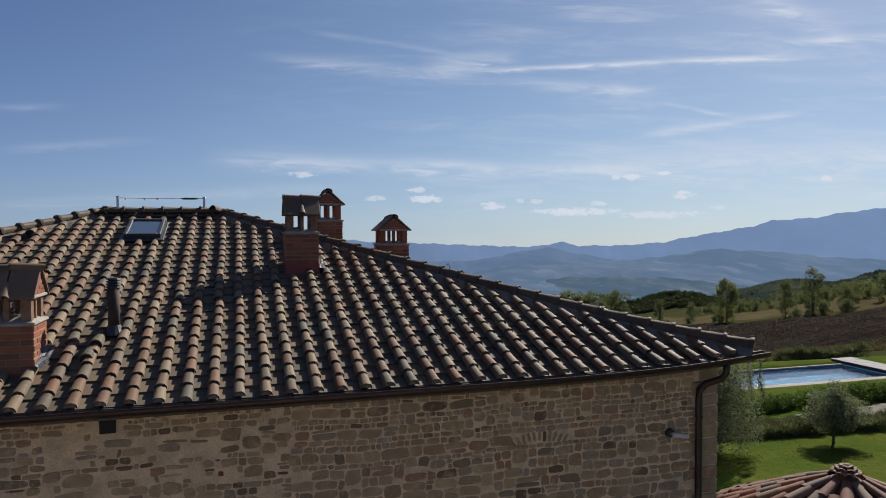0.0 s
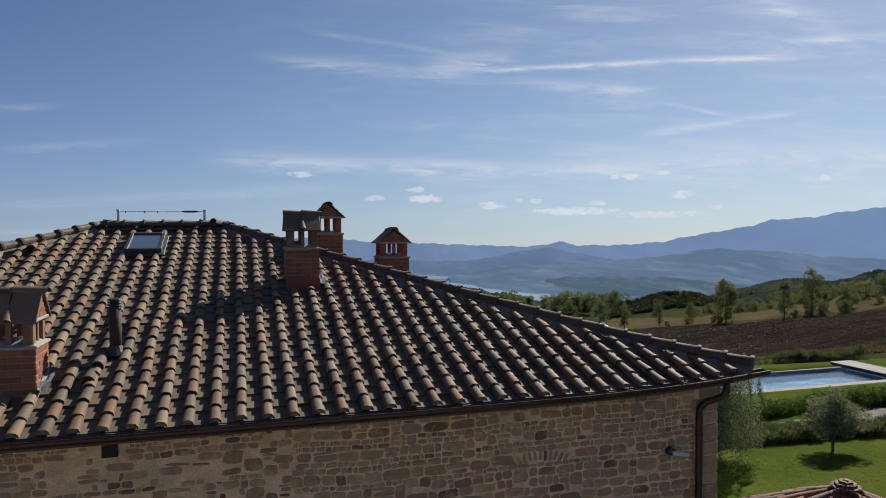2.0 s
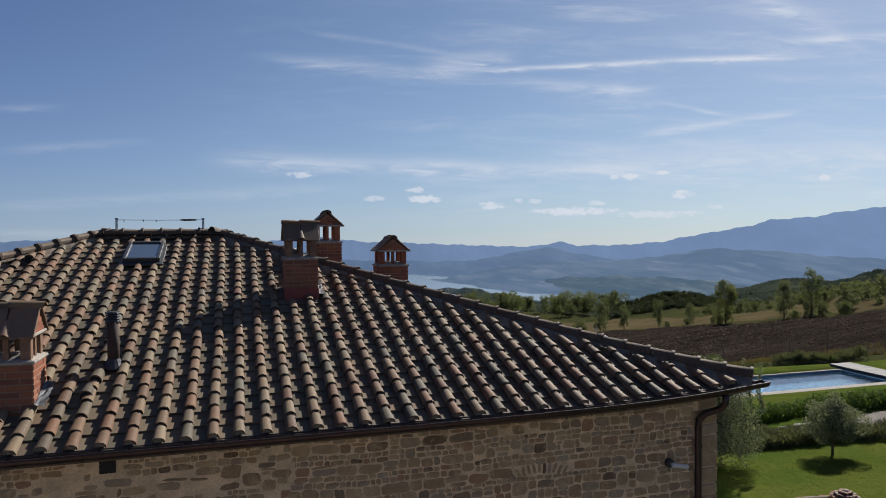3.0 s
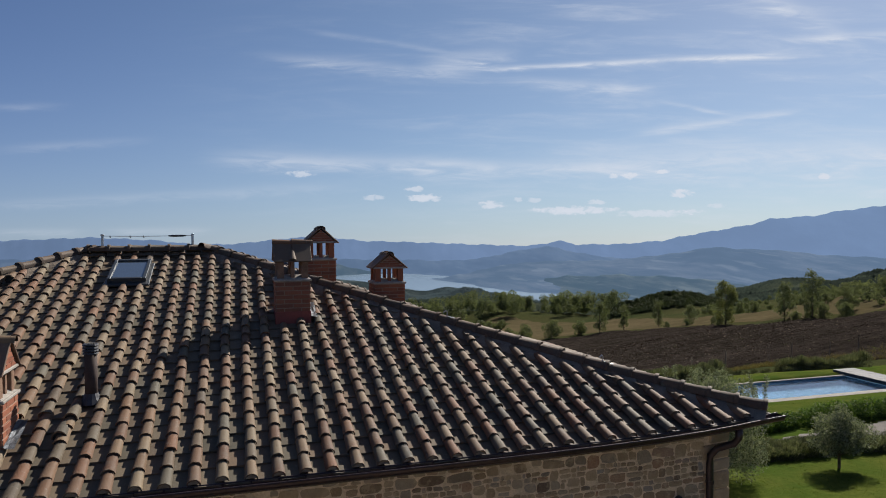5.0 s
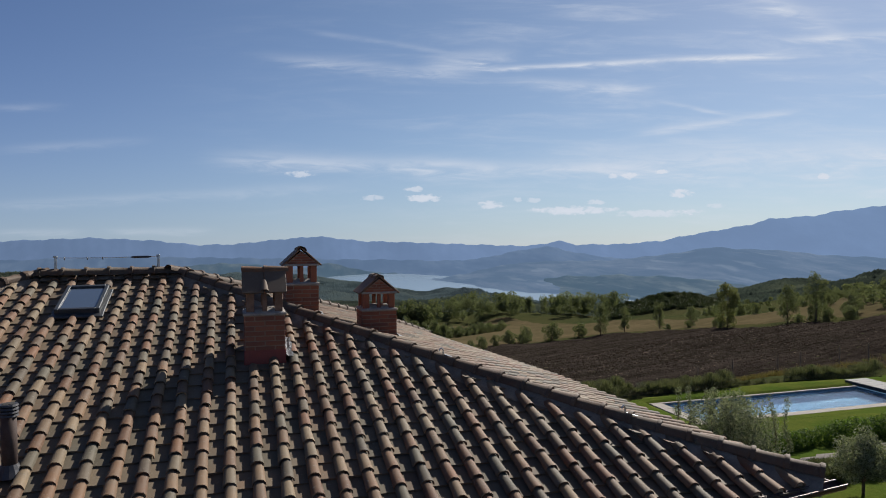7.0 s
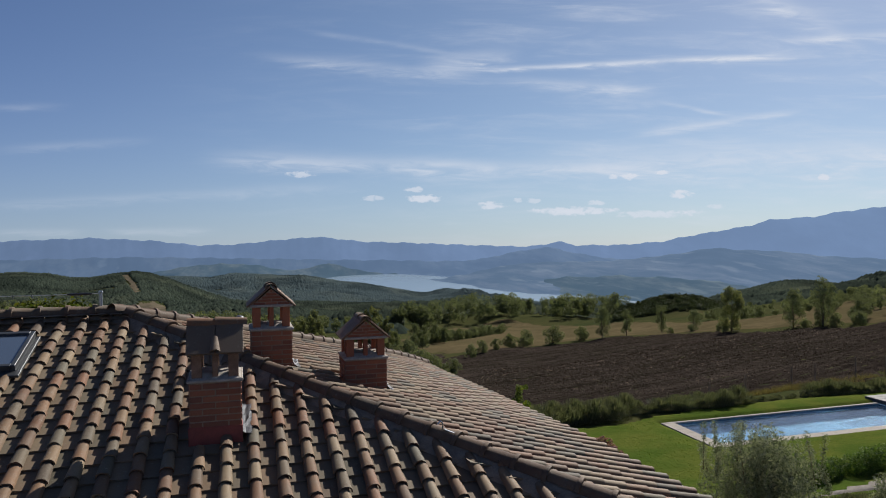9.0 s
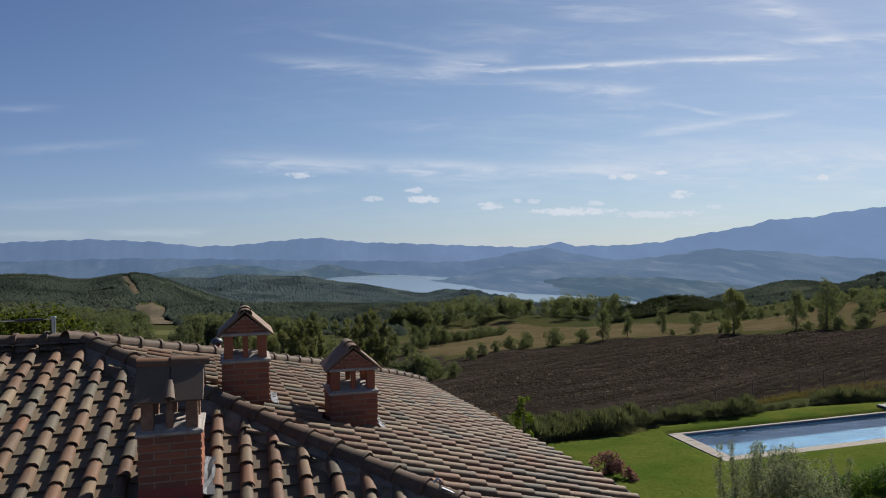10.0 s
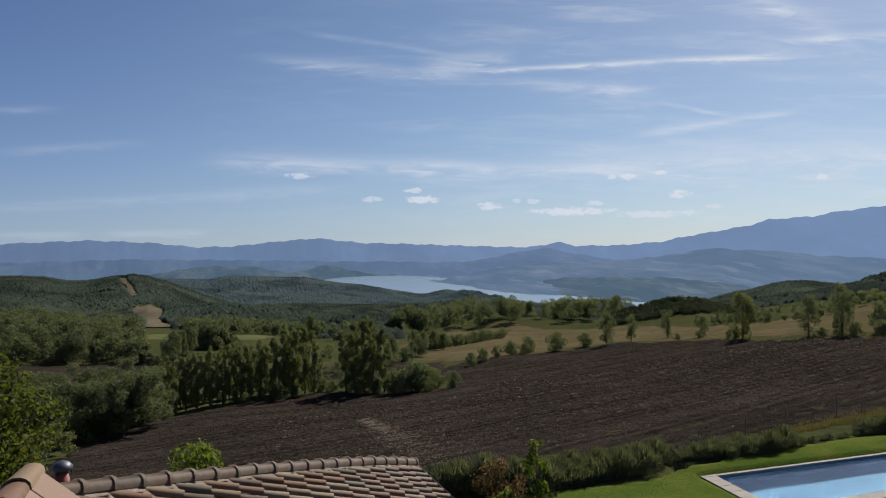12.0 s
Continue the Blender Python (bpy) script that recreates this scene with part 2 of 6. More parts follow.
DECK = plain("grey_weathered_deck", (0.104, 0.104, 0.104), 0.8, vary=0.15, scale=4)

# ---- building blocks ----
def part(name, bm, mat, parent=None, label="", smooth=False):
    me = bpy.data.meshes.new(name)
    bm.to_mesh(me)
    bm.free()
    for m in mat if isinstance(mat, (list, tuple)) else [mat]:
        me.materials.append(m)
    if smooth:
        me.polygons.foreach_set("use_smooth", [True] * len(me.polygons))
    ob = new(name, me)
    if parent is not None:
        ob.parent = parent
    if label:
        ob["label"] = label
    return ob


def data_mesh(name, verts, faces, mat, smooth=False, indices=None):
    me = bpy.data.meshes.new(name)
    me.from_pydata(verts, [], faces)
    for m in mat if isinstance(mat, (list, tuple)) else [mat]:
        me.materials.append(m)
    if indices is not None:
        me.polygons.foreach_set("material_index", indices)
    if smooth:
        me.polygons.foreach_set("use_smooth", [True] * len(me.polygons))
    me.update()
    if smooth == "crisp":
        me.set_sharp_from_angle(angle=radians(48))
    return me


def box(bm, x0, x1, y0, y1, z0, z1, m=None):
    vs = [bm.verts.new((x, y, z)) for z in (z0, z1) for x, y in ((x0, y0), (x1, y0), (x1, y1), (x0, y1))]
    if m is not None:
        for v in vs:
            v.co = m @ v.co
    for f in ((3, 2, 1, 0), (4, 5, 6, 7), (0, 1, 5, 4), (1, 2, 6, 5), (2, 3, 7, 6), (3, 0, 4, 7)):
        bm.faces.new([vs[i] for i in f])
    return vs


def soft(bm, width=0.01, segments=1):
    bmesh.ops.bevel(bm, geom=list(bm.edges), offset=width, segments=segments, affect="EDGES", profile=0.6, clamp_overlap=True)
    return bm


def boxed(x0, x1, y0, y1, z0, z1, bevel=0.008):
    bm = bmesh.new()
    box(bm, x0, x1, y0, y1, z0, z1)
    return soft(bm, bevel) if bevel else bm


def tube(bm, points, radius, sides=10, closed=True):
    """A round bar along a line of points."""
    rings = []
    for i, p in enumerate(points):
        a, b = Vector(points[max(i - 1, 0)]), Vector(points[min(i + 1, len(points) - 1)])
        q = (b - a).to_track_quat("Z", "Y")
        r = radius[i] if isinstance(radius, (list, tuple)) else radius
        rings.append([bm.verts.new(Vector(p) + q @ Vector((r * math.cos(t), r * math.sin(t), 0))) for t in (2 * math.pi * k / sides for k in range(sides))])
    for a, b in zip(rings, rings[1:]):
        for k in range(sides):
            bm.faces.new((a[k], a[(k + 1) % sides], b[(k + 1) % sides], b[k]))
    if closed:
        bm.faces.new(rings[0][::-1]), bm.faces.new(rings[-1])
    return bm


def step(lo, hi, v):
    t = np.clip((v - lo) / (hi - lo), 0, 1)
    return t * t * (3 - 2 * t)


def waves(x, y, size, seed):
    """Smooth cheap noise from a few crossing waves, about -1 to 1."""
    rng = np.random.RandomState(seed)
    total, amp = 0.0, 1.0
    for octave in range(4):
        for k in range(3):
            a, ph = rng.uniform(0, math.pi), rng.uniform(0, 6.28)
            total = total + amp * np.sin((x * math.cos(a) + y * math.sin(a)) * 6.28 / size * rng.uniform(0.7, 1.4) + ph)
        size, amp = size * 0.5, amp * 0.5
    return total / 3.5


# ---- the lie of the land ----
EYE = (-4.0, 0.0, 10.0)
TERRACE = -0.72
LAKE = -240.0
# skylines of the two wooded hills: azimuth and elevation in degrees
FRONT_AZ = (-60, -15.9, -14.5, -13.1, -11.7, -10.6, -9.5, -8.4, -7.4, -6.4, -5.2, -3.6, -1.5, 0.6, 3.0)
FRONT_EL = (-2.9, -2.9, -2.91, -3.05, -3.39, -3.48, -3.32, -3.15, -3.05, -3.21, -3.64, -4.35, -5.22, -6.1, -7.4)
BEHIND_AZ = (-60, -7.6, -4.8, -2.0, -0.3, 1.0, 3.7, 5.0, 6.3, 8.2, 10.0, 12.3, 14.6, 15.3, 16.0, 16.9, 18.3, 19.7, 21.6, 22.7, 24.8, 29.3, 34, 40)
BEHIND_EL = (-3.5, -3.34, -3.44, -3.62, -3.31, -3.39, -3.59, -3.57, -3.79, -4.14, -4.32, -4.77, -5.17, -5.18, -5.0, -4.82, -5.07, -5.44, -5.77, -6.0, -6.17, -6.35, -6.5, -8)
MOUND_AZ = (29.5, 30.65, 32.4, 33.9, 35.4, 36.6, 37.85, 39.1, 39.9, 41.0)
MOUND_EL = (-7.6, -6.5, -6.03, -5.55, -5.26, -5.36, -5.63, -5.94, -6.4, -7.6)


def land(x, y):
    """Height of the ground at x, y: terrace, ploughed slope, wooded hills and valley."""
    x, y = np.asarray(x, float), np.asarray(y, float)
    dx, dy = x - EYE[0], y - EYE[1]
    r, a = np.hypot(dx, dy), np.degrees(np.arctan2(dx, dy))
    k = np.minimum(1, 225 / np.maximum(r, 1))
    u, v = EYE[0] + dx * k, EYE[1] + dy * k
    slope = 1.959 + 0.106 * u - 0.204 * v + (0.047 * u * u - 0.084 * u * v + 0.037 * v * v) / 100
    slope = np.clip(slope, -40, 6)
    right = step(28, 38, a) * step(110, 70, a)
    far = np.maximum(r - 225, 0)
    slope = slope - np.minimum(far, 675) * (0.107 * (1 - right)) - np.minimum(far, 300) * 0.075 * right - np.clip(far - 300, 0, 500) * 0.16 * right
    z = slope + (LAKE - 6 - slope) * step(1000, 2000, r)
    # a wooded hill with a clearing, and behind it a longer ridge that runs down to the lake
    front = np.exp(-((r - 1000) / 250) ** 2) * step(-60, -30, a)
    behind = np.exp(-((r - 1500) / 240) ** 2) * step(-60, -30, a)
    z = z + waves(x, y, 260, 5) * 17 * step(300, 600, r) * step(2300, 1700, r) * (1 - 0.9 * np.maximum(front, behind) ** 4)
    near_crest = EYE[2] - 4 + 1000 * np.tan(np.radians(np.interp(a, FRONT_AZ, FRONT_EL)))
    far_crest = EYE[2] - 5 + 1500 * np.tan(np.radians(np.interp(a, BEHIND_AZ, BEHIND_EL)))
    z = z + np.maximum(near_crest - z, 0) * front
    z = z + np.maximum(far_crest - z, 0) * behind
    z = z + waves(x, y, 40, 6) * 0.5 * step(45, 120, r)
    back = -31 + 0.5 * (a - 46) + 2.0 * np.sin(a * 0.9) - 9
    z = z + np.maximum(back - z, 0) * np.exp(-((r - 660) / 170) ** 2) * step(35, 43, a) * step(95, 70, a)
    mound = EYE[2] - 0.4 + 350 * np.tan(np.radians(np.interp(a, MOUND_AZ, MOUND_EL)))
    z = z + np.maximum(mound - z, 0) * np.exp(-((r - 350) / 30) ** 2) * step(29.3, 30.8, a) * step(41.2, 39.8, a)
    z = z - 11 * np.exp(-((a - 28) / 4.5) ** 2) * step(700, 950, r) * step(2000, 1500, r)
    # the garden terrace
    edge = 30.0 + 0.16 * (x - 16) + 0.8 * np.sin(x * 0.22)
    flat = 1.10 - 0.062 * np.clip(y, -6, 40) - 0.02 * np.clip(x - 12, -14, 40) + 0.04 * np.sin(x * 0.3) * np.sin(y * 0.25)
    level = step(13.2, 15.6, x) * step(36, 33, x) * step(20.6, 22.8, y) * step(30.5, 28, y)
    flat = flat * (1 - level) + TERRACE * level
    on = step(edge + 5.5, edge - 0.5, y) * step(75, 60, x) * step(-60, -40, x)
    return z * (1 - on) + flat * on


def polar_sheet(name, angles, radii, mat, lift=0.0, height=land):
    aa, rr = np.meshgrid(np.radians(angles), radii, indexing="ij")
    x, y = EYE[0] + rr * np.sin(aa), EYE[1] + rr * np.cos(aa)
    z = height(x, y) + lift
    na, nr = aa.shape
    idx = np.arange(na * nr).reshape(na, nr)
    quads = np.stack([idx[:-1, :-1], idx[:-1, 1:], idx[1:, 1:], idx[1:, :-1]], -1).reshape(-1, 4)
    return data_mesh(name, np.stack([x, y, z], -1).reshape(-1, 3).tolist(), quads[:, ::-1].tolist(), mat, True)


def grassland():
    m, n, l, b = material("wild_grass")
    pos = world_pos(n)
    a = noise_fac(n, l, 0.035, 6, 0.6, pos)
    c = noise_fac(n, l, 0.6, 6, 0.65, pos)
    base = ramp(n, l, a, ((0.35, (0.034, 0.042, 0.017)), (0.55, (0.053, 0.053, 0.022)), (0.75, (0.079, 0.064, 0.032))))
    base = mix(n, l, span(n, l, c, 0.3, 0.7, 0, 0.5), base, (0.026, 0.034, 0.015))
    put(n, l, b.inputs["Base Color"], base)
    b.inputs["Roughness"].default_value, b.inputs["Specular IOR Level"].default_value = 1.0, 0.0
    bump(n, l, b, c, 0.8, 0.5)
    return m


WILD = grassland()
angles = np.concatenate([np.arange(-180, -24, 4.0), np.arange(-24, 62, 0.22), np.arange(62, 181, 4.0)])
angles[-1] = 180
radii = np.concatenate([[0.0], np.geomspace(4, 4900, 250)])


def dug(x, y):
    """The land with the pit for the pool, and a little below the lawn."""
    pit = step(14.6, 15.6, x) * step(32.6, 31.6, x) * step(21.8, 22.7, y) * step(28.6, 27.6, y)
    return land(x, y) - 2.5 * pit


ground = new("ground", polar_sheet("ground", angles, radii, WILD, 0.0, dug))
tagged(ground, "rough grassy hillside falling to a wooded valley", "ground", kind="structure")

# ---- lake, far hills and fields ----
def direction(az_deg, dist):
    return EYE[0] + dist * math.sin(radians(az_deg)), EYE[1] + dist * math.cos(radians(az_deg))


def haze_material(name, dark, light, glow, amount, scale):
    """Distant land seen through miles of air: a backdrop whose emission paints in the haze, more towards the sun."""
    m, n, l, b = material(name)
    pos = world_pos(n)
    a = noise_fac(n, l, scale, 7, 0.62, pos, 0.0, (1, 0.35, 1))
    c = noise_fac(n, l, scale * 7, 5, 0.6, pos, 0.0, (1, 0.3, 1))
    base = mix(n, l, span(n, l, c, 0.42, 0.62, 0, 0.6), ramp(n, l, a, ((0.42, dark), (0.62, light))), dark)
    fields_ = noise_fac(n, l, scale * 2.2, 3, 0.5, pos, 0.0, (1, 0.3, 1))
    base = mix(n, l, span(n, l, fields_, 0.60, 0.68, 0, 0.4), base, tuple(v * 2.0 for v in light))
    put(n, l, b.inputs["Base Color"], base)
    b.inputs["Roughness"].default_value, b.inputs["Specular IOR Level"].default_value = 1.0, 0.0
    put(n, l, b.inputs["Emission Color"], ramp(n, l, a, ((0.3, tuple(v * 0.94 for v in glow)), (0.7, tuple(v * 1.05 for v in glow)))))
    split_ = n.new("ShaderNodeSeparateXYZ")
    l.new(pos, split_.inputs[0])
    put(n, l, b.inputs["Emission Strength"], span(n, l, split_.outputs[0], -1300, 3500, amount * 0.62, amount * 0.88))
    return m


def far_hill(name, az_from, az_to, foot, crest, mat, label, rough=12.0, seed=1, steps=26):
    """A range of hills: foot(a) and crest(a) give (distance, height) by azimuth."""
    angles = np.arange(az_from, az_to, 0.12)
    verts, faces = [], []
    for a in angles:
        (r0, z0), (r1, z1) = foot(a), crest(a)
        for k in range(steps + 3):
            t = min(k / steps, 1.0)
            r = r0 + (r1 - r0) * t + 60 * max(k - steps, 0)
            x, y = direction(a, r)
            z = z0 + (z1 - z0) * (t ** 1.15) - 45 * max(k - steps, 0)
            z += float(waves(x, y, 900, seed)) * rough * math.sin(math.pi * min(t, 1)) * 1.6 + float(waves(x, y, 160, seed + 1)) * rough * 0.18
            verts.append((x, y, z))
    m = steps + 3
    for i in range(len(angles) - 1):
        for k in range(m - 1):
            faces.append((i * m + k, (i + 1) * m + k, (i + 1) * m + k + 1, i * m + k + 1))
    ob = new(name, data_mesh(name, verts, faces, mat, True))
    tagged(ob, label, "hills", kind="structure")
    return ob


def knots(table):
    az_k, el_k = zip(*table)
    return lambda a: float(np.interp(a, az_k, el_k))


def up(dist, elevation):
    return EYE[2] + dist * math.tan(radians(elevation))


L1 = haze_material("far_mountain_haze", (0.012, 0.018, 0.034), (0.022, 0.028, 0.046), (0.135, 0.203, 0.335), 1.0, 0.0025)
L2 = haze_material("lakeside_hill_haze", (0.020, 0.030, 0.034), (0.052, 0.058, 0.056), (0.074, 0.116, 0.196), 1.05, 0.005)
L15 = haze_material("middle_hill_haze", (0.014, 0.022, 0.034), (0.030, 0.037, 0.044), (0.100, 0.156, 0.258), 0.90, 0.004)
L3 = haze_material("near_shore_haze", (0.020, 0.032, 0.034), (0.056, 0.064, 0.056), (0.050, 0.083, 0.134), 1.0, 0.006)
crest1 = knots(((-30, -0.6), (-15.8, -0.66), (-10.2, -0.5), (-6, -0.75), (-2.9, -1.13), (0, -1.1), (2.4, -0.85), (4, -0.7), (6.4, -0.53), (10, -0.95), (13.7, -1.07), (18, -1.25), (23, -1.42), (24.8, -1.3),
                (26, -0.98), (27.4, -1.33), (31.1, -1.28), (34.3, -1.0), (35.4, -0.72), (40.5, 0.2), (41.8, 0.62), (44.7, 0.8), (46.3, 1.13), (49.2, 1.47), (55, 2.0), (64, 1.4)))
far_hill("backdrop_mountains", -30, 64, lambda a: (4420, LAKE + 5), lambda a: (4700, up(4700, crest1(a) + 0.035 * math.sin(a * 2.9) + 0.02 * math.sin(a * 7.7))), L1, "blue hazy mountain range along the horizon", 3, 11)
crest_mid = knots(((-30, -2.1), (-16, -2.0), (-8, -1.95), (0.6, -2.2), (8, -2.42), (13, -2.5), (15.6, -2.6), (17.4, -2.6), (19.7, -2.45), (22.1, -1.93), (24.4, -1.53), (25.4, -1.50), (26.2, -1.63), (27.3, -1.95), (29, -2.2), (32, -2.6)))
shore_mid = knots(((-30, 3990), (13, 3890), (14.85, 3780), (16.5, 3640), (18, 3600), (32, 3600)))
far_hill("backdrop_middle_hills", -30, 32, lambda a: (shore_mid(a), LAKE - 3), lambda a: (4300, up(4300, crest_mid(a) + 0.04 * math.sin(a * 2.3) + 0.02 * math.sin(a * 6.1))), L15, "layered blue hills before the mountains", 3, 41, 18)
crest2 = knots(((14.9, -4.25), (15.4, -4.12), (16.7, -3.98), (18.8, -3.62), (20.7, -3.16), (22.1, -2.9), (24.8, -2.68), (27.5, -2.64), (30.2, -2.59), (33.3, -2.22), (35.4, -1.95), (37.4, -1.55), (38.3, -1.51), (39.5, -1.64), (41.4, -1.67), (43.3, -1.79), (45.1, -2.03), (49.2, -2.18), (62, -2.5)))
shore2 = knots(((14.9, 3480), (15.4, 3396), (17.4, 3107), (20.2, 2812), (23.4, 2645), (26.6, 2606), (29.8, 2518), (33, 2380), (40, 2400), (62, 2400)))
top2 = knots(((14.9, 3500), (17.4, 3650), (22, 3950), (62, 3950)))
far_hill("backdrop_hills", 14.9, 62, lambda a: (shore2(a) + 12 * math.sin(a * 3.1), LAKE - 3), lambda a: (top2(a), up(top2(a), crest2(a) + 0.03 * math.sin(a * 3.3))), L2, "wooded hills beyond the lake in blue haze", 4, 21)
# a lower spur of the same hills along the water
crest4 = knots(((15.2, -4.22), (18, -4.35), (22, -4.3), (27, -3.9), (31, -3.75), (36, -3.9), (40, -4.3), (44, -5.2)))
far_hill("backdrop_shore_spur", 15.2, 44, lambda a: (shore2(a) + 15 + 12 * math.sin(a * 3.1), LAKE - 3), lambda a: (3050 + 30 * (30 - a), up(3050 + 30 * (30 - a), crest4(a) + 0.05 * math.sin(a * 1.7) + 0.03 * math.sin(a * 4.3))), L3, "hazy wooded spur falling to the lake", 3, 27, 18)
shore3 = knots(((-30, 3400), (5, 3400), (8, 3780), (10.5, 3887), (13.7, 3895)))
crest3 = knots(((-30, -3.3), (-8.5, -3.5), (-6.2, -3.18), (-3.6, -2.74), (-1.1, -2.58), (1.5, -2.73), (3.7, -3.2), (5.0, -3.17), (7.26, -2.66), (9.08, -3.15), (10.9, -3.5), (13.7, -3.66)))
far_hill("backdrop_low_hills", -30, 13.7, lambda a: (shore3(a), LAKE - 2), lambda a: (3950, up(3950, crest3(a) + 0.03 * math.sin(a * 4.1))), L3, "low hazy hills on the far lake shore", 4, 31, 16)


def water_material(name, colour, wave, rough, strength):
    m, n, l, b = material(name)
    pos = world_pos(n)
    put(n, l, b.inputs["Base Color"], (*colour, 1))
    b.inputs["Roughness"].default_value, b.inputs["IOR"].default_value = rough, 1.33
    bump(n, l, b, noise_fac(n, l, wave, 4, 0.55, pos), strength, 0.05)
    return m


LAKE_WATER = water_material("lake_water", (0.165, 0.225, 0.275), 0.5, 0.25, 0.5)
lake_angles = np.arange(2, 44, 0.5)
lake = new("water_lake", polar_sheet("water_lake", lake_angles, np.linspace(1900, 4200, 12), LAKE_WATER, 0.0, lambda x, y: np.zeros_like(x) + LAKE))
tagged(lake, "pale calm lake in the valley", "lake", kind="structure")


def draped(name, outline, cell, mat, lift, label, category, rough=0.0, wave=1.0, seed=3, ragged=0.0, rows=None, hole=None):
    """A sheet over the land inside an outline of corners, cut to a fine grid; ragged: how far its edge wanders."""
    pts = np.array(outline, float)
    lo, hi = pts.min(0), pts.max(0)
    nx, ny = int((hi[0] - lo[0]) / cell) + 2, int((hi[1] - lo[1]) / cell) + 2
    gx, gy = np.meshgrid(np.linspace(lo[0], hi[0], nx), np.linspace(lo[1], hi[1], ny), indexing="ij")
    wx, wy = gx + ragged * waves(gx, gy, 9, seed), gy + ragged * waves(gx, gy, 9, seed + 1)
    inside = np.zeros(gx.shape, bool)
    for (xa, ya), (xb, yb) in zip(pts, np.roll(pts, -1, 0)):
        cross = (ya > wy) != (yb > wy)
        inside ^= cross & (wx < (xb - xa) * (wy - ya) / np.where(yb == ya, 1e-9, yb - ya) + xa)
    if hole:
        inside &= ~((gx > hole[0]) & (gx < hole[1]) & (gy > hole[2]) & (gy < hole[3]))
    gz = land(gx, gy) + lift
    if rough:
        rng = np.random.RandomState(seed)
        gz = gz + rough * (0.6 * waves(gx, gy, wave * 3, seed + 5) + rng.normal(0, 0.55, gx.shape))
        if rows:
            gz = gz + rough * 1.1 * np.sin((gx * math.cos(rows[0]) + gy * math.sin(rows[0])) * 6.28 / rows[1] + 1.5 * waves(gx, gy, 30, 9))
    idx = np.arange(nx * ny).reshape(nx, ny)
    keep = inside[:-1, :-1] & inside[1:, :-1] & inside[1:, 1:] & inside[:-1, 1:]
    quads = np.stack([idx[:-1, :-1], idx[1:, :-1], idx[1:, 1:], idx[:-1, 1:]], -1)[keep]
    used = np.unique(quads)
    remap = np.zeros(nx * ny, int)
    remap[used] = np.arange(len(used))
    full = np.zeros((nx, ny), int)
    for di, dj in ((0, 0), (1, 0), (1, 1), (0, 1)):
        full[di:nx - 1 + di, dj:ny - 1 + dj] += keep
    gz = np.where(full < 4, land(gx, gy) - 0.25 - 0.15 * lift, gz)     # the rim runs into the ground
    verts = np.stack([gx.ravel()[used], gy.ravel()[used], gz.ravel()[used]], -1)
    ob = new(name, data_mesh(name, verts.tolist(), remap[quads].tolist(), mat, True))
    tagged(ob, label, category, kind="structure")
    return ob

# ---- the house: hipped roof ----
RX0, RX1, RY0, RY1 = -16.4, 0.0, 0.0, 13.75     # roof outline at the eaves
CORNERS = ((RX0, RY0), (RX1, RY0), (RX1 - 0.75, RY1), (RX0, RY1))   # the side wall runs slightly askew
EAVE, PITCH = 5.97, 0.3044
RUN = 7.1
PITCH_DEG = math.degrees(math.atan(PITCH))
STEP, ROW = 0.2785, 0.297



def lift(x, y):
    """How far the old roof has risen or settled towards its right-hand eave."""
    along = np.interp(y, (0, 2, 4.4, 5.8, 7.6, 9.1, 11.7, 13.5), (0.17, 0.135, 0.11, 0.11, 0.05, 0.0, -0.11, -0.17))
    return float(along * math.exp(-max(-x - 0.0545 * y, 0) / 1.3))


def lifted(bm, cuts=0):
    """Moves the points of a mesh with the roof; cuts: divides its long edges first."""
    if cuts:
        bmesh.ops.subdivide_edges(bm, edges=[e for e in bm.edges if e.calc_length() > 3], cuts=cuts, use_grid_fill=True)
    for v in bm.verts:
        v.co.z += lift(v.co.x, v.co.y)
    return bm


house = new("house")
tagged(house, "two-storey Tuscan stone farmhouse with a hipped tile roof", "house")
roof = part("roof", bmesh.new(), PAN, house, "hipped roof of weathered terracotta tiles")


def roof_under():
    """The boarding under the tiles, a closed shell."""
    bm = bmesh.new()
    top = [bm.verts.new((x * 0.996, y * 0.996 + 0.03, EAVE - 0.05)) for x, y in CORNERS] + [bm.verts.new((RX0 + RUN, RUN, EAVE - 0.05 + RUN * PITCH)), bm.verts.new((RX1 - RUN, RUN, EAVE - 0.05 + RUN * PITCH))]
    low = [bm.verts.new((v.co.x, v.co.y, EAVE - 0.09)) for v in top[:4]]
    a, b, c, d, e, f = top
    for face in ((a, b, f, e), (b, c, f), (c, d, e, f), (d, a, e), (low[3], low[2], low[1], low[0]),
                 (low[0], low[1], b, a), (low[1], low[2], c, b), (low[2], low[3], d, c), (low[3], low[0], a, d)):
        bm.faces.new(face)
    bmesh.ops.triangulate(bm, faces=list(bm.faces))
    lifted(bm, 30)
    for v in bm.verts:
        v.co.z -= 0.045
    me = bpy.data.meshes.new("roof")
    bm.to_mesh(me)
    bm.free()
    me.materials.append(PAN)
    return me


roof.data = roof_under()


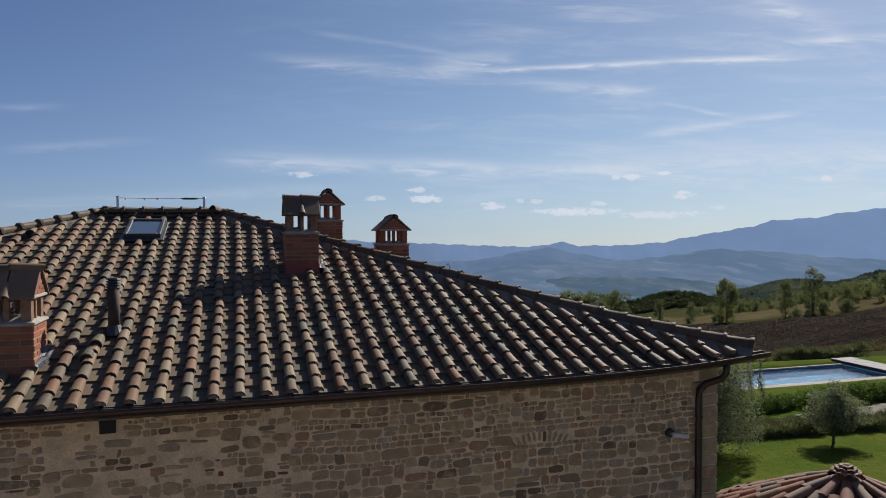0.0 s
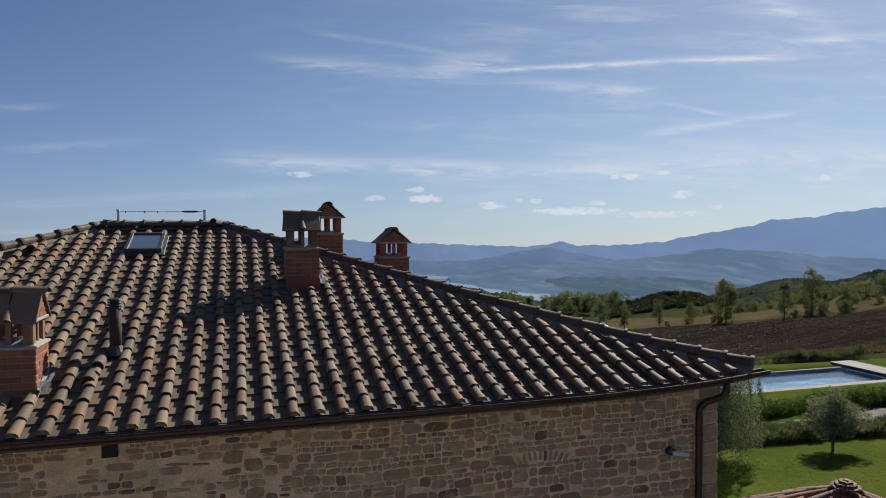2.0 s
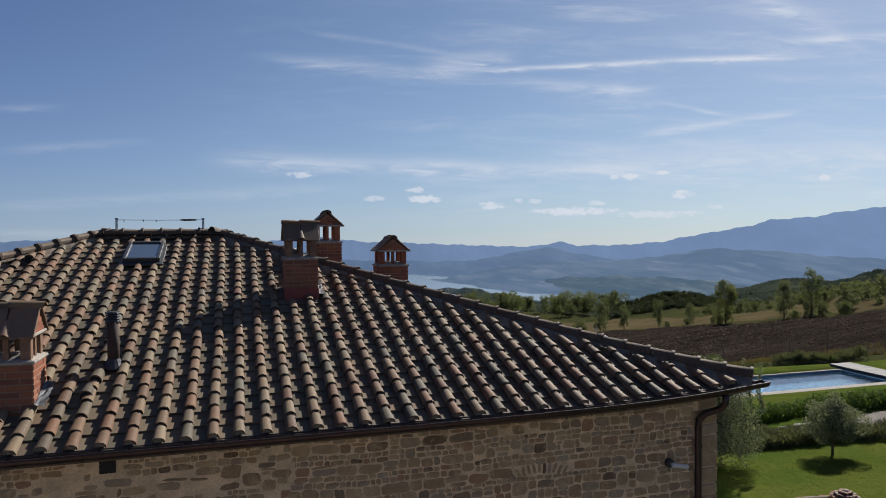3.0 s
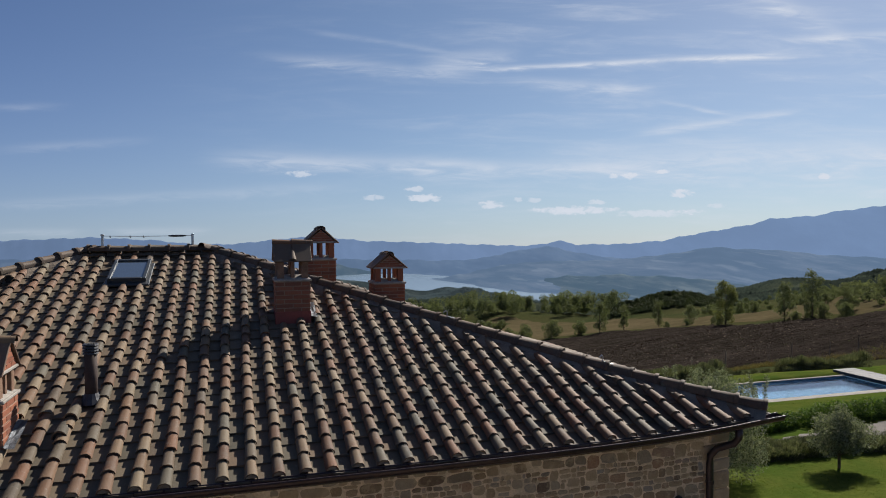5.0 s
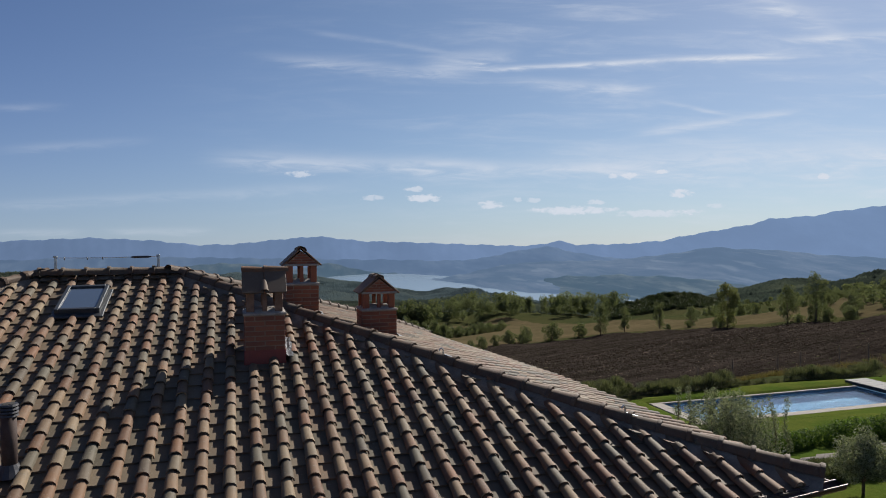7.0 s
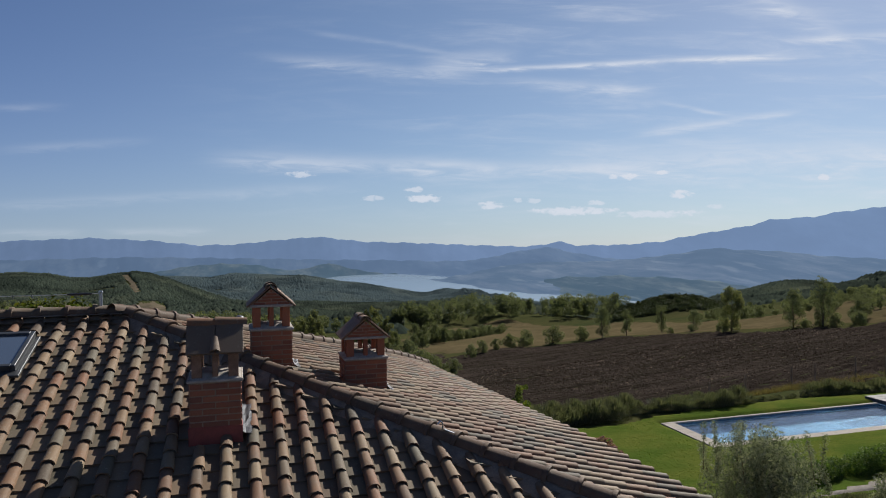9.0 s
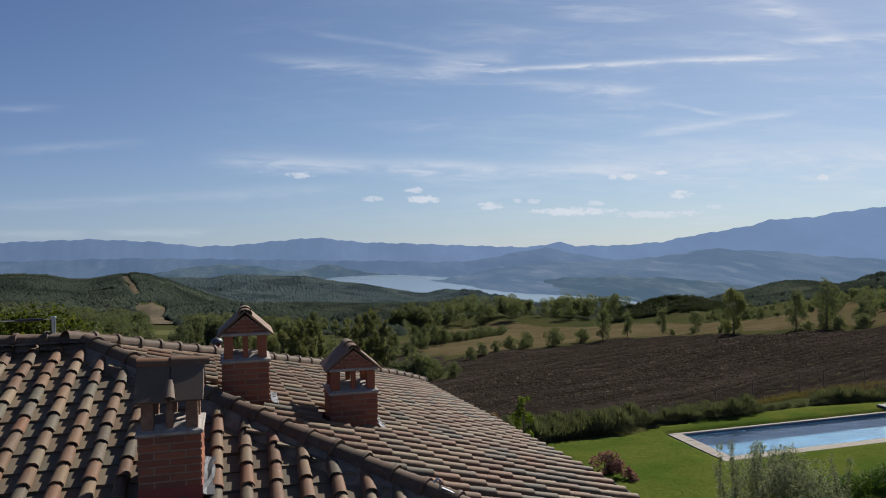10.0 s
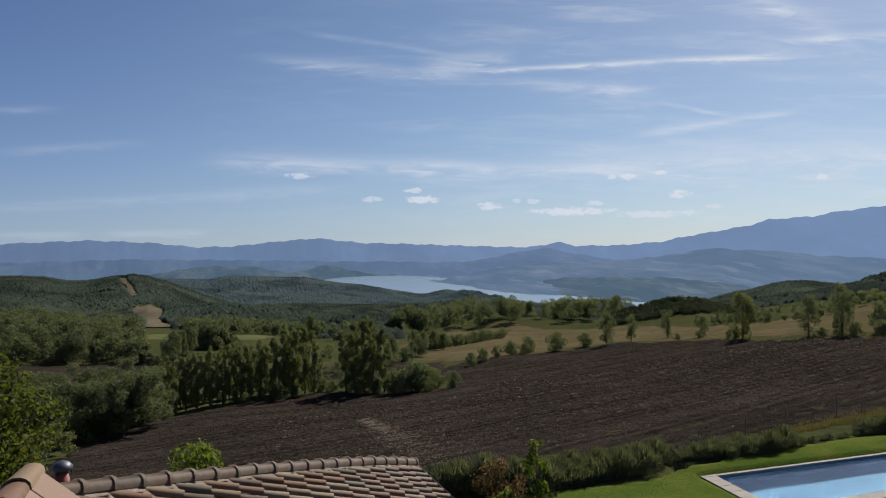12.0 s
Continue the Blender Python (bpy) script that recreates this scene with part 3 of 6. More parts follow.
def cover_shape(length, r0, r1, high, seed, wall=0.014, n=7):
    """A half-round tile, wide end at y = 0, as vertices and faces."""
    rng = random.Random(seed)
    vs, fs = [], []
    for y, r in ((0.0, r0), (length, r1)):
        for t in (0.0, wall):
            for k in range(n + 1):
                g = math.pi * k / n
                w = rng.uniform(-0.002, 0.002)
                vs.append((-(r - t) * math.cos(g) + w, y + rng.uniform(-0.004, 0.004), (r - t) * high / r0 * math.sin(g) ** 0.85 + w))
    m = n + 1
    for k in range(n):
        fs.append((k, k + 1, 2 * m + k + 1, 2 * m + k))
        fs.append((m + k + 1, m + k, 3 * m + k, 3 * m + k + 1))
        fs.append((k + 1, k, m + k, m + k + 1))
    return vs, fs


def pan_shape(width, length, seed):
    rng = random.Random(seed)
    w, t = width / 2, 0.022
    j = lambda: rng.uniform(-0.004, 0.004)
    vs = [(-w, j(), 0), (w, j(), 0), (w, length, -0.02), (-w, length, -0.02), (-w, j(), -t), (w, j(), -t), (w, length, -0.02 - t), (-w, length, -0.02 - t)]
    return vs, [(0, 1, 2, 3), (0, 4, 5, 1), (1, 5, 6, 2), (3, 7, 4, 0)]


COVERS = [cover_shape(0.40, 0.071, 0.055, 0.067, s) for s in range(6)]
PANS = [pan_shape(0.262, 0.38, 20 + s) for s in range(4)]


TOP_Z = EAVE + RUN * PITCH
PEAKS = ((RX0 + RUN, RUN), (RX1 - RUN, RUN))


def face_frame(side):
    """One roof face: base matrix (x along the eave, y inwards), width, run, slope and where its top begins and ends."""
    k = ("front", "right", "back", "left").index(side)
    a, b = Vector(CORNERS[k]), Vector(CORNERS[(k + 1) % 4])
    way = (b - a).normalized()
    inward = Vector((-way.y, way.x))
    tops = {"front": (0, 1), "right": (1, 1), "back": (1, 0), "left": (0, 0)}[side]
    s0, s1 = (way.dot(Vector(PEAKS[t]) - a) for t in tops)
    run = inward.dot(Vector(PEAKS[tops[0]]) - a)
    base = pose(a.x, a.y, EAVE, 0, 0, math.degrees(math.atan2(way.y, way.x)))
    return base, (b - a).length, run, (TOP_Z - EAVE) / run, s0, s1


def roof_z(x, y):
    """Height of the tiles' bed over x, y."""
    out = []
    for side in ("front", "right", "back", "left"):
        base, wide, run, pitch, s0, s1 = face_frame(side)
        out.append(EAVE + pitch * (base.inverted() @ Vector((x, y, EAVE))).y)
    return min(out) + lift(x, y)


# things that stand in the tiles: x0, x1, y0, y1
HOLES = [(-6.05, -5.44, 3.72, 4.38), (-9.56, -8.91, 0.78, 1.42), (-8.72, -8.06, 5.46, 6.44), (-5.38, -4.76, 5.82, 6.46), (-4.10, -3.38, 5.82, 6.50), (-8.36, -8.20, 1.64, 1.80)]


def blocked(x, y, pad=0.06):
    return any(a - pad < x < b + pad and c - pad < y < d + pad for a, b, c, d in HOLES)


def lay_face(side, phase):
    """Places of all cover and pan tiles of one roof face, as matrices."""
    base, wide, run, pitch, s0, s1 = face_frame(side)
    rng = random.Random(side)
    tilt = math.degrees(math.atan(pitch))
    covers, pans = [], []
    for c in range(-1, int(wide / STEP) + 2):
        for kind in (0, 1):
            x = phase + (c + 0.5 * kind) * STEP
            if not 0.12 < x < wide - 0.12:
                continue
            top = min(run, x * run / s0, (wide - x) * run / (wide - s1)) - (0.10 if kind == 0 else 0.02)
            bend = rng.uniform(-0.012, 0.012)
            for r in range(int(max(top, 0) / ROW) + 1):
                y = r * ROW + rng.uniform(-0.012, 0.012)
                if y > top - (0.16 if kind == 0 else 0.05):
                    continue
                here = base @ Vector((x, y, 0))
                if blocked(here.x, here.y + 0.1, 0.05 if kind == 0 else 0.0):
                    continue
                local = pose(x + bend * math.sin(r * 0.7) + rng.uniform(-0.007, 0.007), y, y * pitch + (0.014 if kind == 0 else -0.012) + rng.uniform(-0.003, 0.004),
                             tilt - (2.6 if kind == 0 else 1.2), rng.uniform(-1.5, 1.5), rng.uniform(-1.6, 1.6))
                rise_ = lift(here.x, here.y)
                (covers if kind == 0 else pans).append((Matrix.Translation((0, 0, rise_)) @ base @ local, here))
    return covers, pans


def joined(name, shapes, places, mat, seed, smooth=False):
    rng = random.Random(seed)
    verts, faces = [], []
    for m in places:
        vs, fs = rng.choice(shapes)
        k = len(verts)
        verts += [tuple(m @ Vector(v)) for v in vs]
        faces += [tuple(i + k for i in f) for f in fs]
    return data_mesh(name, verts, faces, mat, smooth)


PHASE = (-0.64 - RX0) % STEP
FACES = {"front": lay_face("front", PHASE), "right": lay_face("right", 0.17), "back": lay_face("back", 0.1), "left": lay_face("left", 0.1)}

# ---- ridge and hip tiles ----
def collar_shape(length, r0, r1, rim, seed, n=8):
    """A ridge tile with a raised collar at its lower end, closed underneath by its mortar."""
    rng = random.Random(seed)
    vs, fs = [], []
    rows_ = ((0.0, r0 - 0.03), (0.0, r0 + rim), (0.045, r0 + rim), (0.06, r0), (length, r1))
    for y, r in rows_:
        for k in range(n + 1):
            g = math.pi * k / n
            w = rng.uniform(-0.002, 0.002)
            vs.append((-r * math.cos(g) + w, y + rng.uniform(-0.003, 0.003), r * math.sin(g) ** 0.85 + w))
    m = n + 1
    for j in range(len(rows_) - 1):
        for k in range(n):
            fs.append((j * m + k, j * m + k + 1, (j + 1) * m + k + 1, (j + 1) * m + k))
    return vs, fs


HIP = collar_shape(0.43, 0.104, 0.095, 0.017, 77)


def ridge_line(a, b, name, gap=0.355):
    a, b = Vector(a), Vector(b)
    way = (b - a).normalized()
    n = int((b - a).length / gap)
    rng = random.Random(name)
    out = []
    q = way.to_track_quat("Y", "Z").to_matrix().to_4x4()
    for k in range(n + (0 if name == "ridge" else 1)):
        p = a + way * (k * gap)
        tip = math.degrees(math.atan2(lift(*(p + way * gap).xy) - lift(*p.xy), gap))
        out.append(Matrix.Translation(p + Vector((0, 0, lift(*p.xy) + rng.uniform(-0.004, 0.006)))) @ q @ pose(0, 0, 0.045, -1.7 + tip, rng.uniform(-2, 2), rng.uniform(-1, 1)))
    return out


APEX_L, APEX_R = (*PEAKS[0], TOP_Z), (*PEAKS[1], TOP_Z)


def foot(k, drop):
    x, y = CORNERS[k]
    return x * 0.996, y + (0.06 if k < 2 else -0.06), EAVE + drop


HIPS = {"near_hip": (foot(1, 0.01), APEX_R), "far_hip": (foot(2, -0.02), APEX_R), "side_hip": (foot(0, 0.04), APEX_L), "back_hip": (foot(3, 0.04), APEX_L), "ridge": (APEX_L, APEX_R)}
HIP_MORTAR = plain("grey_weathered_mortar", (0.20, 0.165, 0.13), 0.97, vary=0.3, scale=6, relief=0.6, depth=0.012, gloss=0.1)
hip_mesh = data_mesh("hip_tile", HIP[0], HIP[1], HIP_TILE, "crisp")
for key, (a, b) in HIPS.items():
    for m in ridge_line(a, b, key):
        ob = new("hip_tile" if key != "ridge" else "ridge_tile", hip_mesh)
        ob.parent, ob.matrix_basis = roof, m
    # mortar bed under the tiles, flared down over the ends of the courses on both sides
    va, vb = Vector(a), Vector(b)
    q = (vb - va).to_track_quat("Y", "Z").to_matrix().to_4x4()
    long_, n_ = (vb - va).length, max(4, int((vb - va).length / 0.22))
    rng = random.Random(key + "bed")
    wide_, low_ = (0.27, -0.085) if key != "ridge" else (0.22, -0.045)
    bm = bmesh.new()
    rings = []
    for k in range(n_ + 1):
        j = lambda s=0.012: rng.uniform(-s, s)
        y = long_ * k / n_
        rings.append([bm.verts.new(Matrix.Translation(va) @ q @ Vector(v)) for v in ((-wide_ + j(0.025), y, low_ + j()), (-0.10, y, 0.03 + j(0.006)), (0, y, 0.08), (0.10, y, 0.03 + j(0.006)), (wide_ + j(0.025), y, low_ + j()), (0, y, -0.16))])
    for p_, s_ in zip(rings, rings[1:]):
        for k in range(6):
            bm.faces.new((p_[k], s_[k], s_[(k + 1) % 6], p_[(k + 1) % 6]))
    bm.faces.new(rings[0][::-1]), bm.faces.new(rings[-1])
    part("mortar_bed", lifted(bm), HIP_MORTAR, roof, "grey weathered mortar bedding under the hip tiles")

# ---- walls of the house ----
WX0, WX1, WY0, WY1, WALL_TOP, BASE = RX0 + 0.42, RX1 - 0.42, RY0 + 0.28, RY1 - 0.4, 5.885, -1.2
SKEW = math.degrees(math.atan2(0.75, RY1))


RENDER_MORTAR = plain("ochre_pointing_mortar", (0.62, 0.465, 0.295), 0.97, vary=0.30, scale=4, relief=0.9, depth=0.02, gloss=0.1)


def wall_panel(x0, x1, y0, y1, turn=0.0):
    """One straight wall, 45 cm thick; turn: degrees about its own corner."""
    bm = bmesh.new()
    box(bm, 0, x1 - x0, 0, y1 - y0, BASE, WALL_TOP, pose(x0, y0, 0, 0, 0, turn))
    bmesh.ops.subdivide_edges(bm, edges=[e for e in bm.edges if e.calc_length() > 9], cuts=30, use_grid_fill=True)
    for v in bm.verts:
        if v.co.z > 5:
            v.co.z += lift(v.co.x, max(v.co.y, 0)) * 0.9
    return part("wall", bm, RENDER_MORTAR, house, "rubble stone wall with ochre mortar pointing")


walls = wall_panel(WX0, WX1, WY0, WY0 + 0.45)
side_wall = wall_panel(WX1 - 0.45, WX1, WY0 + 0.455, WY1 - 0.455, SKEW)
wall_panel(WX0, WX1 - 0.75, WY1 - 0.45, WY1)
wall_panel(WX0, WX0 + 0.45, WY0 + 0.455, WY1 - 0.455)

# ---- chimneys ----
def brick_courses(parent, x0, x1, y0, y1, z0, z1, seed):
    """Running-bond bricks round a mortar core."""
    core = boxed(x0 + 0.003, x1 - 0.003, y0 + 0.003, y1 - 0.003, z0, z1, 0)
    part("mortar_core", core, MORTAR, parent)
    rng = random.Random(seed)
    course, joint = 0.066, 0.015
    n = int((z1 - z0) / course)
    course = (z1 - z0) / n
    meshes = {}
    for k in range(n):
        z = z0 + k * course
        for side in range(4):
            wide = (x1 - x0) if side in (0, 2) else (y1 - y0)
            size = wide / 2
            cuts = [0, size, wide] if k % 2 else [0, size * 0.5, size * 1.5, wide]
            for a, b in zip(cuts, cuts[1:]):
                if b - a < 0.06:
                    continue
                key = round(b - a, 3)
                if key not in meshes:
                    bm = bmesh.new()
                    box(bm, -(b - a - joint) / 2, (b - a - joint) / 2, -0.004, 0.05, 0, course - joint)
                    soft(bm, 0.003)
                    me = bpy.data.meshes.new("brick")
                    bm.to_mesh(me)
                    bm.free()
                    me.materials.append(BRICK)
                    meshes[key] = me
                mid = (a + b) / 2
                place = {0: pose(x0 + mid, y0, z), 1: pose(x1, y0 + mid, z, 0, 0, 90), 2: pose(x1 - mid, y1, z, 0, 0, 180), 3: pose(x0, y1 - mid, z, 0, 0, 270)}[side]
                ob = new("brick", meshes[key])
                ob.parent, ob.matrix_basis = parent, place @ pose(0, rng.uniform(-0.003, 0.002), rng.uniform(-0.001, 0.001), 0, 0, rng.uniform(-0.4, 0.4))


def half_tile(name, parent, m, length=0.3, r0=0.085, r1=0.075, high=0.075, mat=COVER, seed=1):
    vs, fs = cover_shape(length, r0, r1, high, seed)
    ob = new(name, data_mesh(name, vs, fs, mat, "crisp"))
    ob.parent, ob.matrix_basis = parent, m
    return ob


def slab(name, parent, m, wide, long, thick, mat, label=""):
    bm = bmesh.new()
    box(bm, -wide / 2, wide / 2, 0, long, 0, thick)
    soft(bm, 0.006)
    ob = part(name, bm, mat, parent, label)
    ob.matrix_basis = m
    return ob


def chimney(x, y, wide, deep, z0, ledge, cap, top, along_x, label, dark_cap):
    """A brick stack with a cement ledge, an open brick lantern and a small gabled tile cap. x, y: front left corner."""
    ch = new("chimney")
    tagged(ch, label, "chimney", "chimneys on the roof")
    x1, y1 = x + wide, y + deep
    brick_courses(ch, x, x1, y, y1, z0, ledge - 0.035, label)
    # ledge, splayed
    bm = bmesh.new()
    box(bm, x - 0.022, x1 + 0.022, y - 0.022, y1 + 0.022, ledge - 0.035, ledge)
    soft(bm, 0.008)
    part("ledge", bm, CEMENT, ch, "grey cement ledge")
    bm = bmesh.new()
    lo = [bm.verts.new((a, b, ledge)) for a, b in ((x, y), (x1, y), (x1, y1), (x, y1))]
    hi = [bm.verts.new((a, b, ledge + 0.05)) for a, b in ((x + 0.1, y + 0.1), (x1 - 0.1, y + 0.1), (x1 - 0.1, y1 - 0.1), (x + 0.1, y1 - 0.1))]
    bm.faces.new(hi)
    for k in range(4):
        bm.faces.new((lo[k], lo[(k + 1) % 4], hi[(k + 1) % 4], hi[k]))
    part("flaunching", bm, CEMENT, ch)
    # lantern: corner and middle pillars of brick on edge
    pw = 0.105
    inset = 0.025
    a0, a1, b0, b1 = x + inset, x1 - inset, y + inset, y1 - inset
    mids = [(a0, b0), (a1 - pw, b0), (a0, b1 - pw), (a1 - pw, b1 - pw)]
    mx, my = (a0 + a1) / 2 - 0.03, (b0 + b1) / 2 - 0.03
    for px, py in mids:
        part("pillar", boxed(px, px + pw, py, py + pw, ledge - 0.002, cap - 0.03, 0.005), PILLAR if along_x else BRICK, ch)
    for px, py in ((mx, b0 + 0.01), (mx, b1 - 0.07)):
        part("pillar", boxed(px, px + 0.06, py, py + 0.06, ledge - 0.002, cap - 0.03, 0.005), PILLAR if along_x else BRICK, ch)
    for px in (a0 + 0.01, a1 - 0.07):
        part("pillar", boxed(px, px + 0.06, my, my + 0.06, ledge - 0.002, cap - 0.03, 0.005), PILLAR if along_x else BRICK, ch)
    # a split tile leaning in the opening
    slab("loose_tile", ch, pose(x + wide * 0.62, y + 0.03, ledge + 0.012, 0, -32, 0), 0.16, 0.05, 0.012, CEMENT)
    # lintel band
    part("lintel", boxed(x - 0.012, x1 + 0.012, y - 0.012, y1 + 0.012, cap - 0.03, cap + 0.005, 0.006), CEMENT if not dark_cap else BRICK, ch, "flat tile lintel")
    # gable cap
    over = 0.055
    if along_x:
        span_len, half = wide, deep / 2
        centre = pose((x + x1) / 2, (y + y1) / 2, 0)
    else:
        span_len, half = deep, wide / 2
        centre = pose((x + x1) / 2, (y + y1) / 2, 0, 0, 0, 90)
    rise = top - cap
    bm = bmesh.new()                              # brick gable core, ridge along local x
    e = span_len / 2 - 0.01
    vs = [bm.verts.new(centre @ Vector(v)) for v in ((-e, -half, cap), (e, -half, cap), (e, half, cap), (-e, half, cap), (-e, 0, cap + rise - 0.03), (e, 0, cap + rise - 0.03))]
    for f in ((0, 1, 5, 4), (2, 3, 4, 5), (1, 2, 5), (3, 0, 4), (3, 2, 1, 0)):
        bm.faces.new([vs[k] for k in f])
    part("gable", bm, MORTAR, ch, "mortar core of the gable")
    n_ = 5
    for k in range(n_):
        za, zb = cap + 0.006 + (rise - 0.04) * k / n_, cap - 0.006 + (rise - 0.04) * (k + 1) / n_
        hw = half * (1 - (k + 0.85) / n_) + 0.012
        cut_ = (0.0,) if k % 2 and hw > 0.08 else (-hw / 3, hw / 3) if hw > 0.14 else ()
        edges = [-hw, *cut_, hw]
        for ya, yb in zip(edges, edges[1:]):
            for xa in (-e - 0.008, e - 0.092):
                bm = bmesh.new()
                box(bm, xa, xa + 0.1, ya + 0.006, yb - 0.006, za, zb, centre)
                part("brick", bm, BRICK, ch)
    angle = math.degrees(math.atan2(rise, half))
    run = math.hypot(rise, half) + over
    cap_mat = DARK_TILE if dark_cap else CAP_TILE
    tilt_ = random.Random(label)
    for turn in (0, 180):
        face = centre @ pose(0, 0, 0, 0, 0, turn) @ pose(0, -half, cap, angle, 0, 0)
        for k, off in enumerate((-0.25, 0.25)):
            slab("cap_tile", ch, face @ pose(off * (span_len + 0.06), -over, 0.004 + 0.002 * k, 0, 0, tilt_.uniform(-0.8, 0.8)), (span_len + 0.05) / 2, run, 0.026, cap_mat)
        if along_x:
            half_tile("joint_tile", ch, face @ pose(0, -over + 0.015, 0.026, -3), run * 0.45, 0.058, 0.036, 0.05, cap_mat, 5)
    # ridge tiles of the cap
    for k in range(2):
        m = centre @ pose(-span_len / 2 - 0.03 + k * (span_len + 0.06) / 2, 0, top - 0.025, 0, 0, -90) @ pose(0, 0, 0, -2)
        half_tile("ridge_tile", ch, m, (span_len + 0.06) / 2 + 0.04, 0.085, 0.075, 0.075, COVER, 7 + k)
    # metal apron where the stack meets the tiles
    return ch


def apron(ch, x0, x1, y0, y1, zf, mat, label):
    """Flashing folded up round the foot of the stack; zf gives the roof's height."""
    bm = bmesh.new()
    box(bm, x0 - 0.012, x1 + 0.012, y0 - 0.012, y1 + 0.012, zf - 0.1, zf + 0.10)
    part("flashing", soft(bm, 0.006), mat, ch, label)
    return ch


def side_flash(ch, m, wide, long, label="grey lead side flashing"):
    """A dressed sheet of lead, slightly crumpled."""
    bm = bmesh.new()
    rng = random.Random(label + str(wide))
    n = 6
    grid = [[bm.verts.new(m @ Vector((wide * i / 3, long * j / n, 0.02 + 0.02 * (i == 0) + rng.uniform(-0.01, 0.012)))) for j in range(n + 1)] for i in range(4)]
    for i in range(3):
        for j in range(n):
            bm.faces.new((grid[i][j], grid[i + 1][j], grid[i + 1][j + 1], grid[i][j + 1]))
    bmesh.ops.solidify(bm, geom=list(bm.faces), thickness=0.004)
    part("flashing", bm, LEAD, ch, label)


def stack(x, y, wide, deep, ledge, cap, top, along_x, label, dark_cap, red):
    z0 = roof_z(x + wide / 2, y) - 0.12
    ch = chimney(x, y, wide, deep, z0, ledge, cap, top, along_x, label, dark_cap)
    zf = roof_z(x + wide / 2, y)
    if red:
        apron(ch, x, x + wide, y, y + deep, zf + 0.06, RED_FLASH, "dull red painted flashing")
    tilt = PITCH_DEG if y < 5 else 0
    roll_ = 0 if y < 5 else PITCH_DEG
    side_flash(ch, pose(x + wide + 0.01, y - 0.02, roof_z(x + wide, y) + 0.05, tilt, roll_, 0), 0.10, deep)
    return ch


stack(-6.02, 3.75, 0.53, 0.58, 7.78, 8.08, 8.36, True, "red brick chimney with dark gabled tile cap and red flashing", True, True)
stack(-9.51, 0.82, 0.55, 0.56, 6.79, 7.08, 7.40, True, "red brick chimney near the eave with sloping tile cap", False, False)
stack(-5.34, 5.85, 0.55, 0.56, 8.01, 8.33, 8.58, False, "tall red brick chimney with a gabled tile cap by the hip", False, False)
stack(-4.05, 5.85, 0.60, 0.58, 7.53, 7.82, 8.08, False, "red brick chimney with gabled cap on the side slope", False, False)

# ---- gutters and downpipe ----
def gutter(name, a, b, label):
    """A half-round trough with a rolled front lip, hung along the eave."""
    a, b = Vector(a), Vector(b)
    q = (b - a).to_track_quat("Y", "Z").to_matrix().to_4x4()
    long_, r, n = (b - a).length, 0.076, 9
    bm = bmesh.new()
    rings = []
    for y in (long_ * k / 40 for k in range(41)):
        sag = 0.006 * math.sin(math.pi * y / long_)
        ring = [bm.verts.new(Matrix.Translation(a) @ q @ Vector((rr * math.cos(g), y, rr * math.sin(g) - sag))) for rr in (r, r - 0.006) for g in (math.pi + math.pi * k / n for k in range(n + 1))]
        rings.append(ring)
    m_ = n + 1
    for p, s in zip(rings, rings[1:]):
        for k in range(n):
            bm.faces.new((p[k], p[k + 1], s[k + 1], s[k]))
            bm.faces.new((p[m_ + k + 1], p[m_ + k], s[m_ + k], s[m_ + k + 1]))
        bm.faces.new((p[0], s[0], s[m_], p[m_])), bm.faces.new((p[n], p[m_ + n], s[m_ + n], s[n]))
    for ring in (rings[0], rings[-1]):
        bm.faces.new(ring[:m_])
    for off in (r, -r):
        pts = [Matrix.Translation(a) @ q @ Vector((off, y, 0.004)) for y in (long_ * k / 40 for k in range(41))]
        tube(bm, pts, 0.011, 6)
    return part(name, lifted(bm), GUTTER, house, label)


gutter("gutter", (RX0 - 0.1, RY0 - 0.055, EAVE - 0.010), (RX1 + 0.13, RY0 - 0.055, EAVE - 0.010), "dark brown metal gutter along the eave")
gutter("gutter", (RX1 + 0.055, RY0 + 0.1, EAVE - 0.05), (CORNERS[2][0] + 0.055, RY1 + 0.1, EAVE - 0.05), "dark brown metal gutter along the side eave")
bm = bmesh.new()
box(bm, RX0 + 0.1, RX1 - 0.1, RY0 + 0.06, RY0 + 0.14, EAVE - 0.10, EAVE - 0.02)
part("fascia", lifted(bm, 30), plain("dark_stained_eaves_timber", (0.05, 0.034, 0.026), 0.7, vary=0.2), house, "dark stained timber fascia")
pipe_x = -0.74
bm = bmesh.new()
tube(bm, [(-0.52, RY0 - 0.055, EAVE + 0.03), (-0.52, RY0 - 0.05, EAVE - 0.08), (-0.55, RY0 + 0.0, EAVE - 0.17), (pipe_x + 0.07, WY0 - 0.11, EAVE - 0.27), (pipe_x, WY0 - 0.06, EAVE - 0.37), (pipe_x, WY0 - 0.055, EAVE - 0.47), (pipe_x, WY0 - 0.055, 3.0), (pipe_x, WY0 - 0.055, BASE + 0.6)], 0.047, 12)
downpipe = part("downpipe", bm, GUTTER, house, "dark brown round downpipe with swan-neck bend", smooth=True)
for z in (5.25, 3.6, 1.9, 0.3):
    bm = bmesh.new()
    tube(bm, [(pipe_x, WY0 - 0.055, z - 0.02), (pipe_x, WY0 - 0.055, z + 0.02)], 0.054, 12)
    part("pipe_clip", bm, GUTTER, house)

